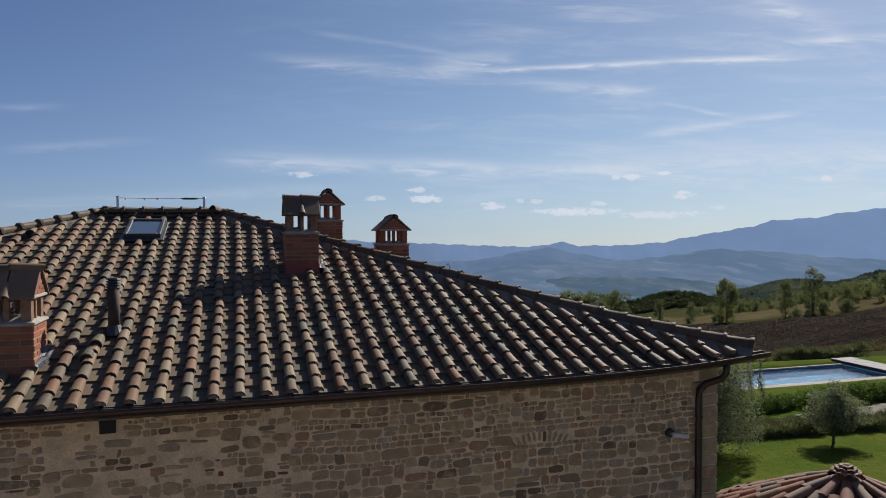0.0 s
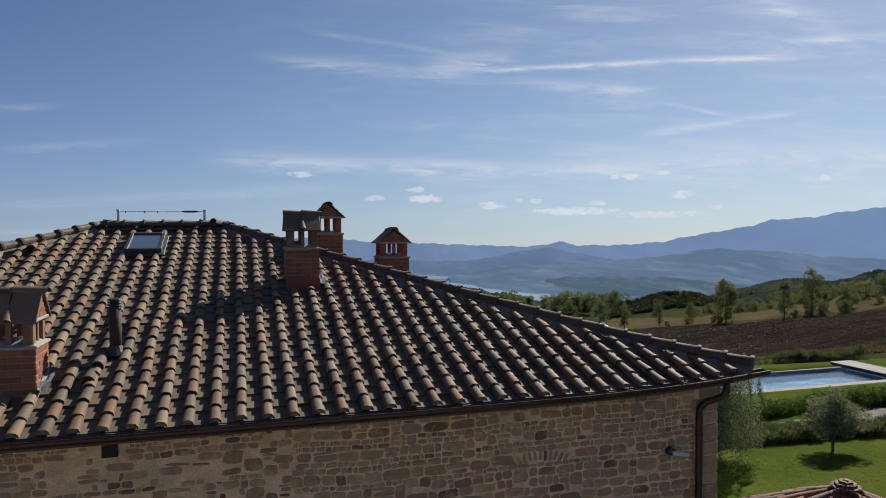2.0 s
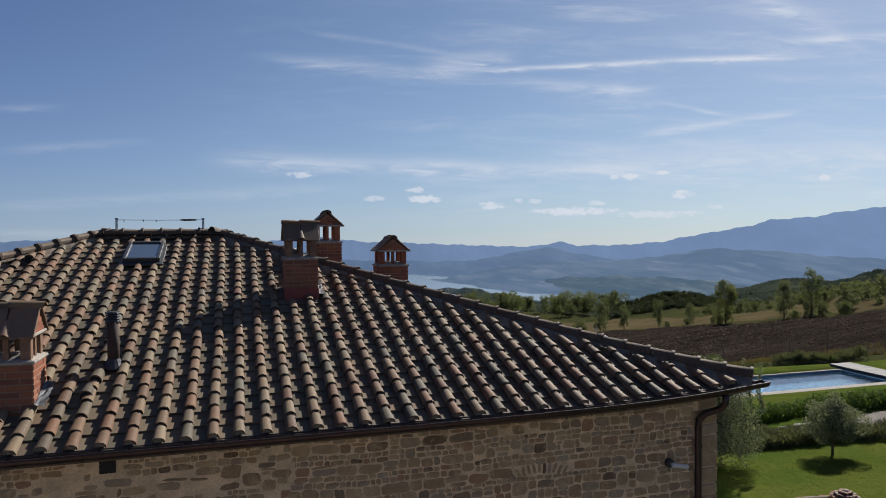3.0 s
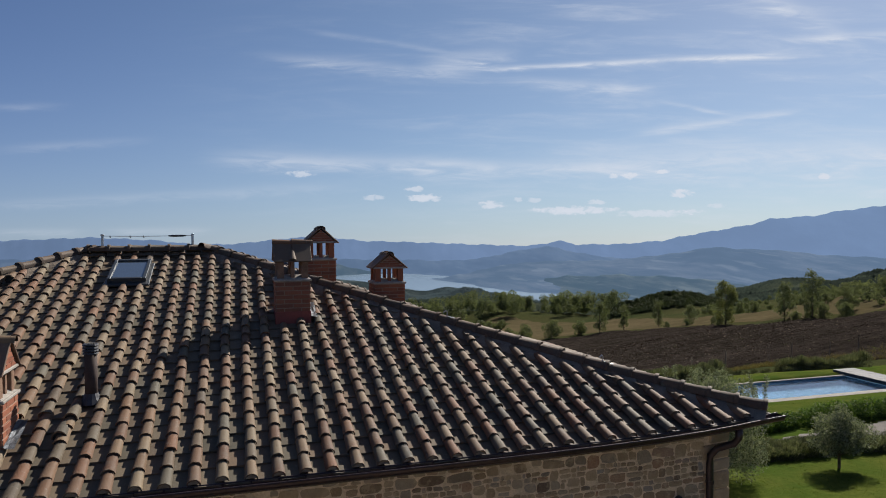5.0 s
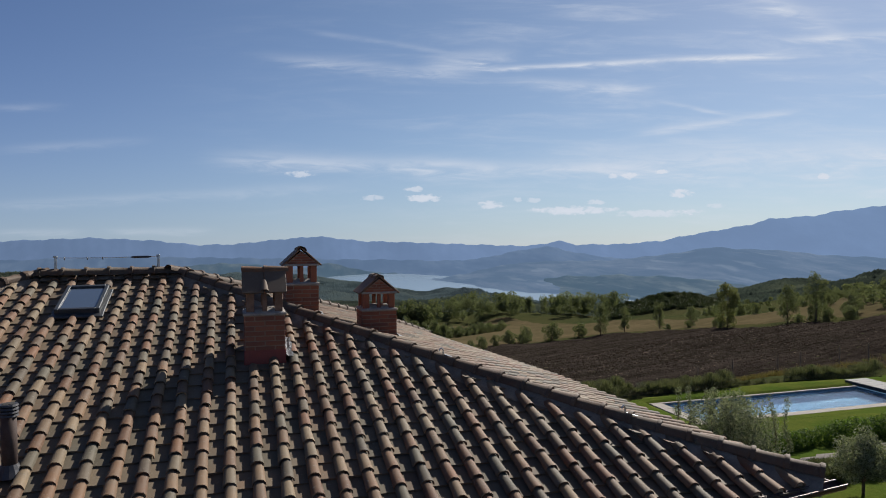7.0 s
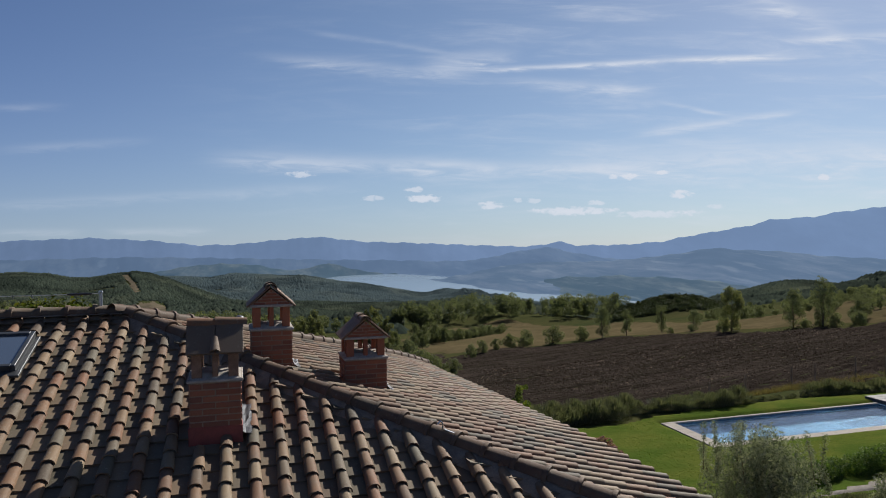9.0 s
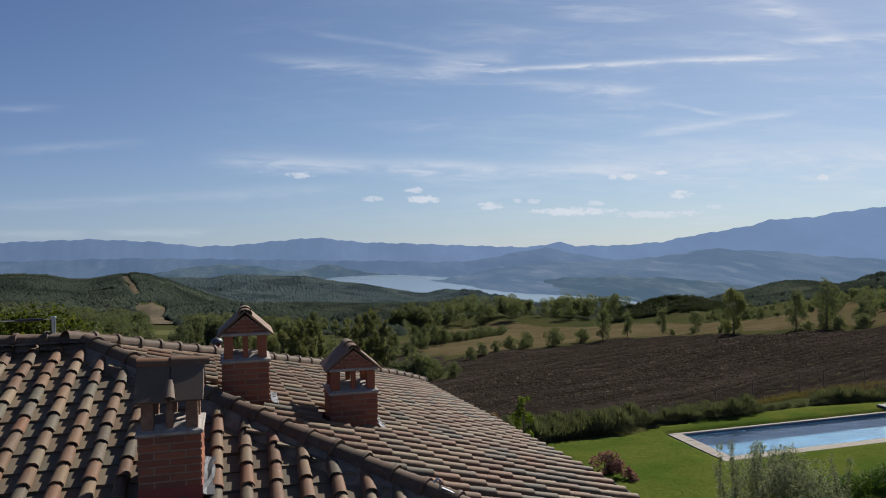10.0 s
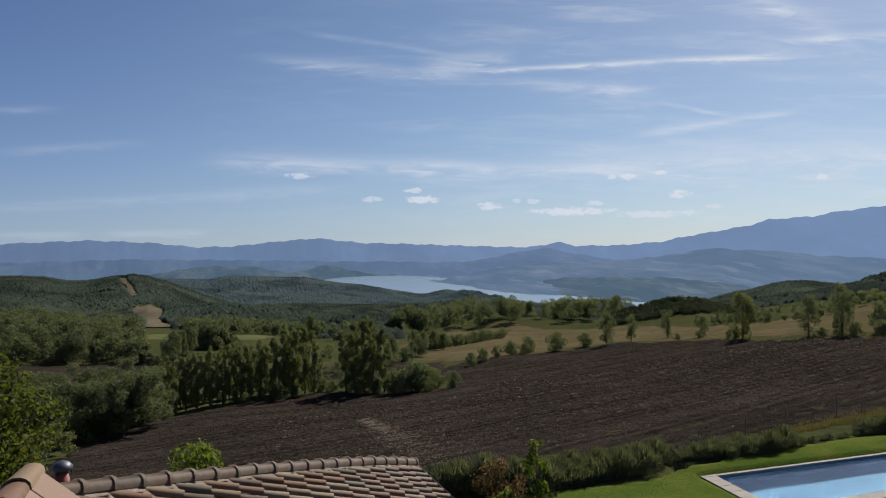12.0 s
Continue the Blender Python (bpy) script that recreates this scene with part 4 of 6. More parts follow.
# ---- dark putlog hole and wall spotlight ----
# the wall is not cut: a near-black block paints the hole's shade
bm = bmesh.new()
box(bm, -8.21, -8.05, WY0 - 0.034, WY0 + 0.1, 5.635, 5.77)
part("wall_hole_shade", bm, DARK, house, "dark block painting the shade of a small square putlog hole")
lamp = new("wall_spotlight")
tagged(lamp, "white cylinder spotlight on a black wall base", "wall light")
bm = bmesh.new()
tube(bm, [(-1.19, WY0 - 0.02, 5.05), (-1.19, WY0 - 0.075, 5.05)], [0.062, 0.055], 14)
part("base", bm, IRON, lamp, "round black base")
bm = bmesh.new()
tube(bm, [(-1.19, WY0 - 0.07, 5.05), (-1.17, WY0 - 0.12, 5.05)], 0.022, 8)
part("arm", bm, STEEL, lamp)
bm = bmesh.new()
tube(bm, [(-1.20, WY0 - 0.125, 5.05), (-1.02, WY0 - 0.14, 5.015), (-0.97, WY0 - 0.145, 5.005)], [0.030, 0.033, 0.025], 14)
part("head", bm, plain("white_enamel", (0.55, 0.55, 0.54), 0.35, 0.0, 0.06), lamp, "white lamp head", smooth=True)

# ---- skylight ----
SKX0, SKX1, SKY0, SKY1 = -8.70, -8.09, 5.46, 6.40
sky_m = pose((SKX0 + SKX1) / 2, SKY0, roof_z(-8.4, SKY0) + 0.05, PITCH_DEG)
swide, slong = SKX1 - SKX0, (SKY1 - SKY0) * math.hypot(1, PITCH)
skylight = new("skylight")
tagged(skylight, "closed roof window with dark grey metal frame among the tiles", "skylight")
FRAME = plain("dark_grey_aluminium", (0.06, 0.065, 0.07), 0.45, 0.5, 0.15, 10)


def on_roof(name, x0, x1, y0, y1, z0, z1, mat, parent, label="", bevel=0.006):
    ob = part(name, boxed(x0, x1, y0, y1, z0, z1, bevel), mat, parent, label)
    ob.matrix_basis = sky_m
    return ob


hw = swide / 2
on_roof("frame", -hw, -hw + 0.055, 0, slong, -0.06, 0.075, FRAME, skylight)
on_roof("frame", hw - 0.055, hw, 0, slong, -0.06, 0.075, FRAME, skylight)
on_roof("frame", -hw + 0.055, hw - 0.055, 0, 0.06, -0.06, 0.072, FRAME, skylight)
on_roof("frame", -hw + 0.055, hw - 0.055, slong - 0.07, slong, -0.06, 0.078, FRAME, skylight)
m, n, l, b = material("skylight_glass")
b.inputs["Base Color"].default_value, b.inputs["Roughness"].default_value = (0.060, 0.080, 0.110, 1), 0.06
b.inputs["IOR"].default_value, b.inputs["Coat Weight"].default_value, b.inputs["Coat Roughness"].default_value = 1.9, 0.6, 0.05
on_roof("pane", -hw + 0.05, hw - 0.05, 0.055, slong - 0.065, 0.035, 0.05, m, skylight, "dark reflecting glass pane", 0)
on_roof("apron", -hw - 0.06, hw + 0.06, -0.12, 0.0, -0.035, 0.0, FRAME, skylight, "dark metal apron")
on_roof("side_flashing", -hw - 0.05, -hw, 0, slong, -0.05, -0.01, FRAME, skylight)
on_roof("side_flashing", hw, hw + 0.05, 0, slong, -0.05, -0.01, FRAME, skylight)

# ---- vent pipe ----
VX, VY = -8.29, 1.78
vz = roof_z(VX, VY)
vent = new("vent_pipe")
tagged(vent, "dark brown metal vent pipe with louvred cap", "vent pipe")
bm = bmesh.new()
tube(bm, [(VX, VY, vz - 0.1), (VX, VY, vz + 0.60)], 0.072, 14)
part("pipe", bm, plain("matt_brown_pipe", (0.055, 0.038, 0.033), 0.75, 0.1, 0.3, 9, 0.2, 0.004, 0.25), vent, smooth=True)
for k in range(4):
    bm = bmesh.new()
    z = vz + 0.575 + 0.034 * k
    tube(bm, [(VX, VY, z), (VX, VY, z + 0.018)], [0.092, 0.084], 14)
    part("louvre", bm, IRON, vent)
# solid dark core paints the shade seen between the louvres
bm = bmesh.new()
tube(bm, [(VX, VY, vz + 0.59), (VX, VY, vz + 0.70)], 0.058, 12)
part("cap_core", bm, DARK, vent)
bm = bmesh.new()
tube(bm, [(VX, VY, vz - 0.02), (VX, VY, vz + 0.05), (VX, VY, vz + 0.10)], [0.14, 0.10, 0.076], 14)
part("collar", bm, IRON, vent, "crumpled lead collar")

# ---- vent tiles, raised, a black disc painted as each shaded mouth ----
def vent_tile(x, y, label):
    ob = new("vent_tile")
    tagged(ob, label, "vent tile", "vent tiles")
    z = roof_z(x, y)
    m_ = pose(x, y, z + 0.03, PITCH_DEG - 7)
    vs, fs = cover_shape(0.30, 0.080, 0.066, 0.100, 31)
    hood = new("hood", data_mesh("hood", vs, fs, COVER, "crisp"))
    hood.parent, hood.matrix_basis = ob, m_
    bm = bmesh.new()
    bmesh.ops.create_circle(bm, cap_ends=True, segments=16, radius=0.068, matrix=m_ @ pose(0, 0.02, 0.015, 90))
    part("mouth", bm, DARK, ob, "black disc painting the shaded mouth")
    return ob


vent_tile(-8.47, 0.98, "terracotta vent tile with a black disc for its shaded mouth")
vent_tile(-8.43, 1.33, "terracotta vent tile with a black disc for its shaded mouth")
# a displaced cover tile, its dark gap painted by the same black disc
vent_tile(-10.22, 5.72, "raised terracotta cover tile near the hip, built as a vent tile")

# ---- fall-arrest line on the ridge ----
line = new("ridge_safety_line")
tagged(line, "thin steel safety cable between two posts on the ridge", "safety line")
for x in (-9.03, -7.42):
    bm = bmesh.new()
    tube(bm, [(x, RUN, TOP_Z + 0.05), (x, RUN, TOP_Z + 0.33)], [0.026, 0.024], 10)
    part("post", bm, STEEL, line, "galvanised steel post")
    bm = bmesh.new()
    box(bm, x - 0.03, x + 0.03, RUN - 0.03, RUN + 0.03, TOP_Z + 0.33, TOP_Z + 0.36)
    part("post_cap", soft(bm, 0.006), STEEL, line)
bm = bmesh.new()
tube(bm, [(-9.03, RUN, TOP_Z + 0.325), (-8.6, RUN, TOP_Z + 0.318), (-8.2, RUN, TOP_Z + 0.316), (-7.42, RUN, TOP_Z + 0.325)], 0.006, 5)
part("cable", bm, STEEL, line)
bm = bmesh.new()
tube(bm, [(-7.86, RUN, TOP_Z + 0.320), (-7.80, RUN, TOP_Z + 0.320), (-7.60, RUN, TOP_Z + 0.322), (-7.53, RUN, TOP_Z + 0.322)], [0.010, 0.020, 0.020, 0.010], 8)
part("tensioner", bm, IRON, line, "dark turnbuckle tensioner")
for x in (-8.9, -8.55, -8.31):
    bm = bmesh.new()
    tube(bm, [(x, RUN, TOP_Z + 0.33), (x + 0.01, RUN, TOP_Z + 0.285)], 0.009, 5)
    part("clamp", bm, IRON, line)

# ---- anchor hooks on the hip ----
for d in (1.55, 3.35):
    x, y, z = RX1 - d, RY0 + d, EAVE + PITCH * d + 0.16 + lift(-d, d)
    hook = new("roof_anchor")
    tagged(hook, "small bent steel anchor hook on the hip tiles", "anchor", "roof anchors")
    bm = bmesh.new()
    tube(bm, [(x, y, z - 0.06), (x, y, z + 0.05), (x - 0.03, y - 0.02, z + 0.08), (x - 0.07, y - 0.03, z + 0.05)], 0.009, 6)
    part("eye", bm, STEEL, hook)
    bm = bmesh.new()
    box(bm, -0.07, 0.07, -0.012, 0.012, -0.004, 0.004, pose(x + 0.06, y - 0.06, z - 0.03, 0, 12, -45))
    part("strap", soft(bm, 0.003), STEEL, hook)

# ---- flue on the rear slope ----
FX, FY = -5.48, 9.15
fz = roof_z(FX, FY) + 0.07
flue = new("flue_pipe")
tagged(flue, "short dark red metal flue with a grey domed cap", "flue")
bm = bmesh.new()
tube(bm, [(FX, FY, fz - 0.2), (FX, FY, fz + 0.17)], 0.07, 14)
part("pipe", bm, RED_FLASH, flue, smooth=True)
bm = bmesh.new()
tube(bm, [(FX, FY, fz + 0.19), (FX, FY, fz + 0.22), (FX, FY, fz + 0.26), (FX, FY, fz + 0.285)], [0.092, 0.100, 0.072, 0.02], 14)
part("cap", bm, plain("dull_grey_steel", (0.07, 0.075, 0.09), 0.5, 0.5, 0.2, 10), flue, "dull grey steel domed cap", smooth=True)
for a in range(3):
    bm = bmesh.new()
    g = a * 2.09
    tube(bm, [(FX + 0.08 * math.cos(g), FY + 0.08 * math.sin(g), fz + 0.14), (FX + 0.085 * math.cos(g), FY + 0.085 * math.sin(g), fz + 0.21)], 0.008, 5)
    part("stay", bm, IRON, flue)

# ---- ploughed fields, meadows, lawn ----
def soil_material():
    m, n, l, b = material("ploughed_soil")
    pos = world_pos(n)
    a = noise_fac(n, l, 0.09, 5, 0.6, pos, 0.4)
    c = noise_fac(n, l, 1.3, 6, 0.7, pos)
    f = noise_fac(n, l, 7.0, 4, 0.6, pos)
    rows = noise_fac(n, l, 1.0, 4, 0.55, pos, 0.2, (0.062, 0.524, 0.185))
    base = ramp(n, l, c, ((0.30, (0.013, 0.011, 0.009)), (0.55, (0.032, 0.026, 0.021)), (0.78, (0.068, 0.054, 0.044))))
    base = mix(n, l, span(n, l, a, 0.42, 0.66, 0, 0.55), base, (0.048, 0.038, 0.032))
    base = mix(n, l, span(n, l, rows, 0.45, 0.62, 0, 0.4), base, (0.016, 0.012, 0.011))
    turn_ = n.new("ShaderNodeMapping")
    turn_.inputs["Rotation"].default_value = (0, 0, -1.75)
    l.new(pos, turn_.inputs[0])
    furrow = n.new("ShaderNodeTexWave")
    furrow.inputs["Scale"].default_value, furrow.inputs["Distortion"].default_value = 0.17, 5.0
    furrow.inputs["Detail"].default_value, furrow.inputs["Detail Scale"].default_value = 4.0, 0.5
    l.new(turn_.outputs[0], furrow.inputs["Vector"])
    # dark bands put the furrows' shaded sides into the soil colour
    base = mix(n, l, span(n, l, furrow.outputs["Fac"], 0.25, 0.02, 0, 0.6), base, (0.013, 0.011, 0.009))
    base = mix(n, l, span(n, l, f, 0.68, 0.76, 0, 0.7), base, (0.080, 0.062, 0.046))
    put(n, l, b.inputs["Base Color"], base)
    b.inputs["Roughness"].default_value, b.inputs["Specular IOR Level"].default_value = 1.0, 0.0
    bump(n, l, b, c, 1.0, 0.35)
    return m


def meadow_material(name, dry, green, scale):
    m, n, l, b = material(name)
    pos = world_pos(n)
    a = noise_fac(n, l, scale, 6, 0.62, pos, 0.3)
    c = noise_fac(n, l, scale * 14, 5, 0.65, pos)
    base = ramp(n, l, a, ((0.36, dry), (0.66, green)))
    base = mix(n, l, span(n, l, c, 0.3, 0.7, 0.0, 0.55), base, tuple(v * 0.55 for v in green))
    put(n, l, b.inputs["Base Color"], base)
    b.inputs["Roughness"].default_value, b.inputs["Specular IOR Level"].default_value = 1.0, 0.0
    bump(n, l, b, c, 0.7, 0.08)
    return m


SOIL = soil_material()
STUBBLE = meadow_material("dry_meadow", (0.105, 0.082, 0.046), (0.076, 0.064, 0.034), 0.03)
CLEARING = meadow_material("bare_clearing", (0.136, 0.111, 0.077), (0.088, 0.077, 0.055), 0.02)
PASTURE = meadow_material("pale_pasture", (0.105, 0.101, 0.049), (0.073, 0.087, 0.035), 0.05)
LAWN = meadow_material("mown_lawn", (0.089, 0.102, 0.022), (0.051, 0.082, 0.015), 0.35)
GRAVEL = meadow_material("pale_gravel", (0.255, 0.232, 0.210), (0.203, 0.188, 0.173), 1.2)
BOUNCE_GRAVEL = meadow_material("warm_bounce_gravel", (0.442, 0.365, 0.264), (0.391, 0.315, 0.221), 0.8)

draped("ground_ploughed_field", [(-40, 46), (-22, 74), (-18, 98), (-8, 109), (1, 115.5), (9, 116), (14, 113), (21, 108.5), (30, 108), (33, 128), (39, 150), (52, 160), (77, 164), (94, 163.8), (93, 118), (80, 73), (120, 60), (90, 32), (48, 33.4), (30, 33.2), (22, 34.6), (11, 35), (-10, 34)], 0.36, SOIL, 0.10, "dark freshly ploughed field with clods and furrows", "field", 0.075, 1.0, 3, 0.7, (1.75, 2.4))
draped("ground_dry_meadow", [(38, 175), (46, 233), (109, 362), (148, 378), (164, 288), (140, 172), (152, 166), (200, 160), (175, 100), (127, 66), (82, 74), (94, 118), (96, 165), (77, 166), (50, 151)], 2.2, STUBBLE, 0.16, "tan dry meadow beyond the ploughed field", "meadow", 0.0, 1, 4, 2.0)
draped("ground_far_plough", [(-60, 126), (-75, 172), (-45, 178), (-23, 184), (-8, 182), (-12, 165), (-20, 150), (-40, 138)], 1.2, SOIL, 0.2, "strip of bare ploughed earth among trees", "field", 0.0, 1, 5, 1.0)
def bared(name, r0, r1, shape, label):
    """Bare earth on the wooded hill: shape(azimuth, elevation) tells where it shows."""
    aa, rr = np.meshgrid(np.arange(-10, -3.5, 0.08), np.arange(r0, r1, 5.0), indexing="ij")
    x, y = EYE[0] + rr * np.sin(np.radians(aa)), EYE[1] + rr * np.cos(np.radians(aa))
    z = land(x, y)
    inside = shape(aa + 0.12 * waves(x, y, 60, 71), np.degrees(np.arctan2(z - EYE[2], rr)))
    na, nr = aa.shape
    idx = np.arange(na * nr).reshape(na, nr)
    keep = inside[:-1, :-1] & inside[1:, :-1] & inside[1:, 1:] & inside[:-1, 1:]
    quads = np.stack([idx[:-1, :-1], idx[:-1, 1:], idx[1:, 1:], idx[1:, :-1]], -1)[keep][:, ::-1]
    used = np.unique(quads)
    back = np.zeros(na * nr, int)
    back[used] = np.arange(len(used))
    verts = np.stack([x, y, z + 0.6], -1).reshape(-1, 3)[used]
    tagged(new(name, data_mesh(name, verts.tolist(), back[quads].tolist(), CLEARING, True)), label, "clearing", kind="structure")


bared("ground_clearing", 420, 1010, lambda a, e: (np.abs(a + 6.0 + 0.55 * (e + 6.6)) < 0.85 + 0.25 * np.sin(e * 5)) & (e < -5.4) & (e > -7.9), "bare earth clearing on the wooded hill")
bared("ground_hill_track", 700, 1005, lambda a, e: (np.abs(a + 7.7 + 0.55 * (e + 4.0)) < 0.27) & (e < -3.3) & (e > -4.8), "pale firebreak track up the wooded hill")
draped("ground_pasture", [(-38, 232), (-40, 300), (-12, 330), (20, 300), (4, 262), (-20, 262)], 3.0, PASTURE, 0.3, "small pale green pasture between woods", "meadow", 0.0, 1, 8, 3.0)
lawn = draped("ground_lawn", [(-0.1, 15.0), (1.0, 27.0), (8.5, 27.2), (13, 27.6), (15.0, 28.5), (20, 29.2), (30, 30.8), (48, 33.0), (58, 26), (50, -16), (-0.1, -16)], 0.28, LAWN, 0.03, "mown green lawn with dry patches", "lawn", 0.012, 1.0, 9, 0.25, None, (15.75, 31.0, 22.95, 26.9))
# unseen pale ground, added to bounce warm light onto the shaded front wall
draped("ground_bounce_sheet", [(-40, -40), (-0.2, -40), (-0.2, 0.5), (-40, 0.5)], 0.8, BOUNCE_GRAVEL, 0.04, "unseen pale gravel added to bounce light onto the front wall", "forecourt", 0.01, 0.8, 10, 0.0)
draped("ground_bare_strip", [(2, 173), (19, 165), (34, 168), (48, 168), (37, 133), (26, 133), (15, 137), (1, 150)], 1.4, SOIL, 0.2, "strip of bare ploughed earth behind the tree row", "field", 0.0, 1, 12, 1.0)
draped("ground_gravel_path", [(8.0, 14.7), (12.8, 15.1), (15.7, 15.7), (18, 16.3), (22, 16.9), (31, 17.0), (31, 11.5), (21, 12.4), (17.6, 13.2), (15.5, 14.3), (12.5, 14.3), (8.0, 13.7)], 0.25, GRAVEL, 0.055, "pale gravel garden path", "path", 0.008, 0.6, 11, 0.2)


# clods of earth, straw and pale stones on the nearest part of the field
def field_litter(name, count, size, flatness, mat, seed, label, fan=False):
    rng = np.random.RandomState(seed)
    verts, faces = [], []
    ico = [(0, 0, 1), (0.9, 0, 0.45), (0.28, 0.85, 0.45), (-0.72, 0.53, 0.45), (-0.72, -0.53, 0.45), (0.28, -0.85, 0.45), (0, 0, -0.3)]
    tri = [(0, 1, 2), (0, 2, 3), (0, 3, 4), (0, 4, 5), (0, 5, 1), (6, 2, 1), (6, 3, 2), (6, 4, 3), (6, 5, 4), (6, 1, 5)]
    for k in range(count):
        d = rng.uniform(0, 1) ** 0.8
        y = 38 + 62 * d
        x = rng.uniform(-8 + 0.1 * y, 22 + 0.75 * y)
        if fan:
            y = 38 + 42 * d
            x = 10.2 + 0.10 * (84 - y) * rng.normal(0, 0.5) + rng.normal(0, 0.3)
        if y > 92 and x < 30:
            continue
        z = float(land(x, y)) + 0.15
        s = size * rng.uniform(0.5, 1.6) * (0.7 + 0.8 * d)
        a = rng.uniform(0, 6.28)
        ca, sa = math.cos(a), math.sin(a)
        long_ = rng.uniform(0.8, 1.4) if flatness > 0.5 else rng.uniform(2.0, 4.0)
        b = len(verts)
        for vx, vy, vz in ico:
            j = rng.uniform(0.75, 1.25)
            px, py = vx * s * long_ * j, vy * s * j
            verts.append((x + ca * px - sa * py, y + sa * px + ca * py, z + vz * s * flatness))
        faces += [(p + b, q + b, r + b) for p, q, r in tri]
    ob = new(name, data_mesh(name, verts, faces, mat))
    tagged(ob, label, "soil", kind="stuff")


CLOD = plain("dry_clod", (0.032, 0.024, 0.019), 1.0, vary=0.35, scale=2, gloss=0.0)
STRAW = plain("pale_straw", (0.224, 0.176, 0.120), 0.9, vary=0.3, scale=2, gloss=0.1)
field_litter("clods", 8000, 0.07, 0.7, CLOD, 2, "loose clods of dark earth on the field")
field_litter("straw", 3600, 0.028, 0.3, STRAW, 3, "bits of pale straw and stone on the field")

field_litter("straw_track", 3600, 0.030, 0.3, plain("trodden_straw", (0.105, 0.084, 0.064), 1.0, vary=0.45, scale=2, gloss=0.0), 4, "straw strewn in a fan of wheel tracks over the field", True)

# ---- swimming pool ----
PX0, PX1, PY0, PY1 = 16.1, 29.6, 23.2, 26.75
WATER = TERRACE - 0.10
POOL_TILE = plain("pale_blue_pool_lining", (0.080, 0.158, 0.235), 1.0, vary=0.08, scale=6, relief=0.05, gloss=0.0)
pool = new("swimming_pool")
tagged(pool, "long rectangular swimming pool with pale stone coping", "pool")


def pool_basin():
    bm = bmesh.new()
    z0, z1, t = TERRACE - 1.05, TERRACE - 0.01, 0.15
    box(bm, PX0 - t, PX1 + t, PY0 - t, PY1 + t, z0 - 0.15, z0)
    box(bm, PX0 - t, PX0, PY0 - t, PY1 + t, z0, z1)
    box(bm, PX1, PX1 + t, PY0 - t, PY1 + t, z0, z1)
    box(bm, PX0, PX1, PY0 - t, PY0, z0, z1)
    box(bm, PX0, PX1, PY1, PY1 + t, z0, z1)
    return bm


part("basin", pool_basin(), POOL_TILE, pool, "pale blue pool lining")
m, n, l, b = material("pool_water")
b.inputs["Base Color"].default_value = (0.88, 0.96, 1.0, 1)
b.inputs["Roughness"].default_value, b.inputs["IOR"].default_value, b.inputs["Transmission Weight"].default_value = 0.02, 1.33, 1.0
wp = world_pos(n)
bump(n, l, b, noise_fac(n, l, 3.4, 4, 0.6, wp, 0.5), 0.20, 0.05)
POOL_WATER = m
bm = bmesh.new()
box(bm, PX0 + 0.002, PX1 - 0.002, PY0 + 0.002, PY1 - 0.002, TERRACE - 1.04, WATER)
water = part("water", bm, POOL_WATER, pool, "clear rippled pool water")
water.visible_shadow = False
# coping stones, one by one
rng = random.Random(8)


def coping(x0, x1, y0, y1):
    ob = part("coping_stone", boxed(x0 + 0.002, x1 - 0.002, y0 + 0.002, y1 - 0.002, TERRACE - 0.06, TERRACE + 0.045 + rng.uniform(-0.003, 0.003), 0.012), STONE_COPING, pool)


k = PX0 - 0.72
while k < PX1 - 0.1:
    coping(k, min(k + 0.9, PX1), PY0 - 0.55, PY0 - 0.01)
    coping(k, min(k + 0.9, PX1), PY1 + 0.01, PY1 + 0.20)
    k += 0.9
k = PY0 - 0.01
while k < PY1 - 0.05:
    coping(PX0 - 0.72, PX0 - 0.01, k, min(k + 0.62, PY1 + 0.01))
    k += 0.62
# timber-clad cover box at the far end
box_ = new("pool_cover_box")
tagged(box_, "low grey timber deck box over the pool end", "deck")
part("side", boxed(PX1 + 0.30, PX1 + 1.9, PY0 - 0.9, PY1 + 1.2, TERRACE - 0.1, TERRACE + 0.13, 0.02), plain("dark_grey_timber", (0.07, 0.075, 0.08), 0.8, vary=0.2, scale=4), box_, "dark grey side boards")
for k in range(13):
    y = PY0 - 0.92 + k * 0.435
    part("board", boxed(PX1 + 0.26, PX1 + 1.94, y, y + 0.42, TERRACE + 0.135, TERRACE + 0.17 + rng.uniform(0, 0.004), 0.01), DECK, box_)

# ---- fence at the field's edge ----
POST_WOOD = plain("weathered_fence_post", (0.16, 0.13, 0.10), 0.9, vary=0.3, scale=5)
for k in range(12):
    x = 11 + 3.3 * k + rng.uniform(-0.4, 0.4)
    y = 33.6 + 0.075 * (x - 11) + rng.uniform(-0.25, 0.25)
    z = float(land(x, y))
    bm = bmesh.new()
    lean = rng.uniform(-0.06, 0.06)
    tube(bm, [(0, 0, -0.3), (lean * 0.5, 0, 0.7), (lean, 0.02, 1.55 + rng.uniform(-0.2, 0.2))], [0.03, 0.027, 0.022], 7)
    ob = part("fence_post", bm, POST_WOOD)
    ob.location = (x, y, z)
    tagged(ob, "thin weathered wooden fence post in dry grass", "fence post", "field fence posts")

# ---- round tiled roof beside the house ----
CX, CY, CZ, CR = 2.05, 0.45, 4.22, 2.0
kiosk = new("round_tower")
tagged(kiosk, "round stone outbuilding with a conical red tile roof", "outbuilding")
bm = bmesh.new()
bmesh.ops.create_cone(bm, cap_ends=True, segments=40, radius1=CR - 0.42, radius2=CR - 0.42, depth=4.8, matrix=pose(CX, CY, CZ - 1.06 - 2.4))
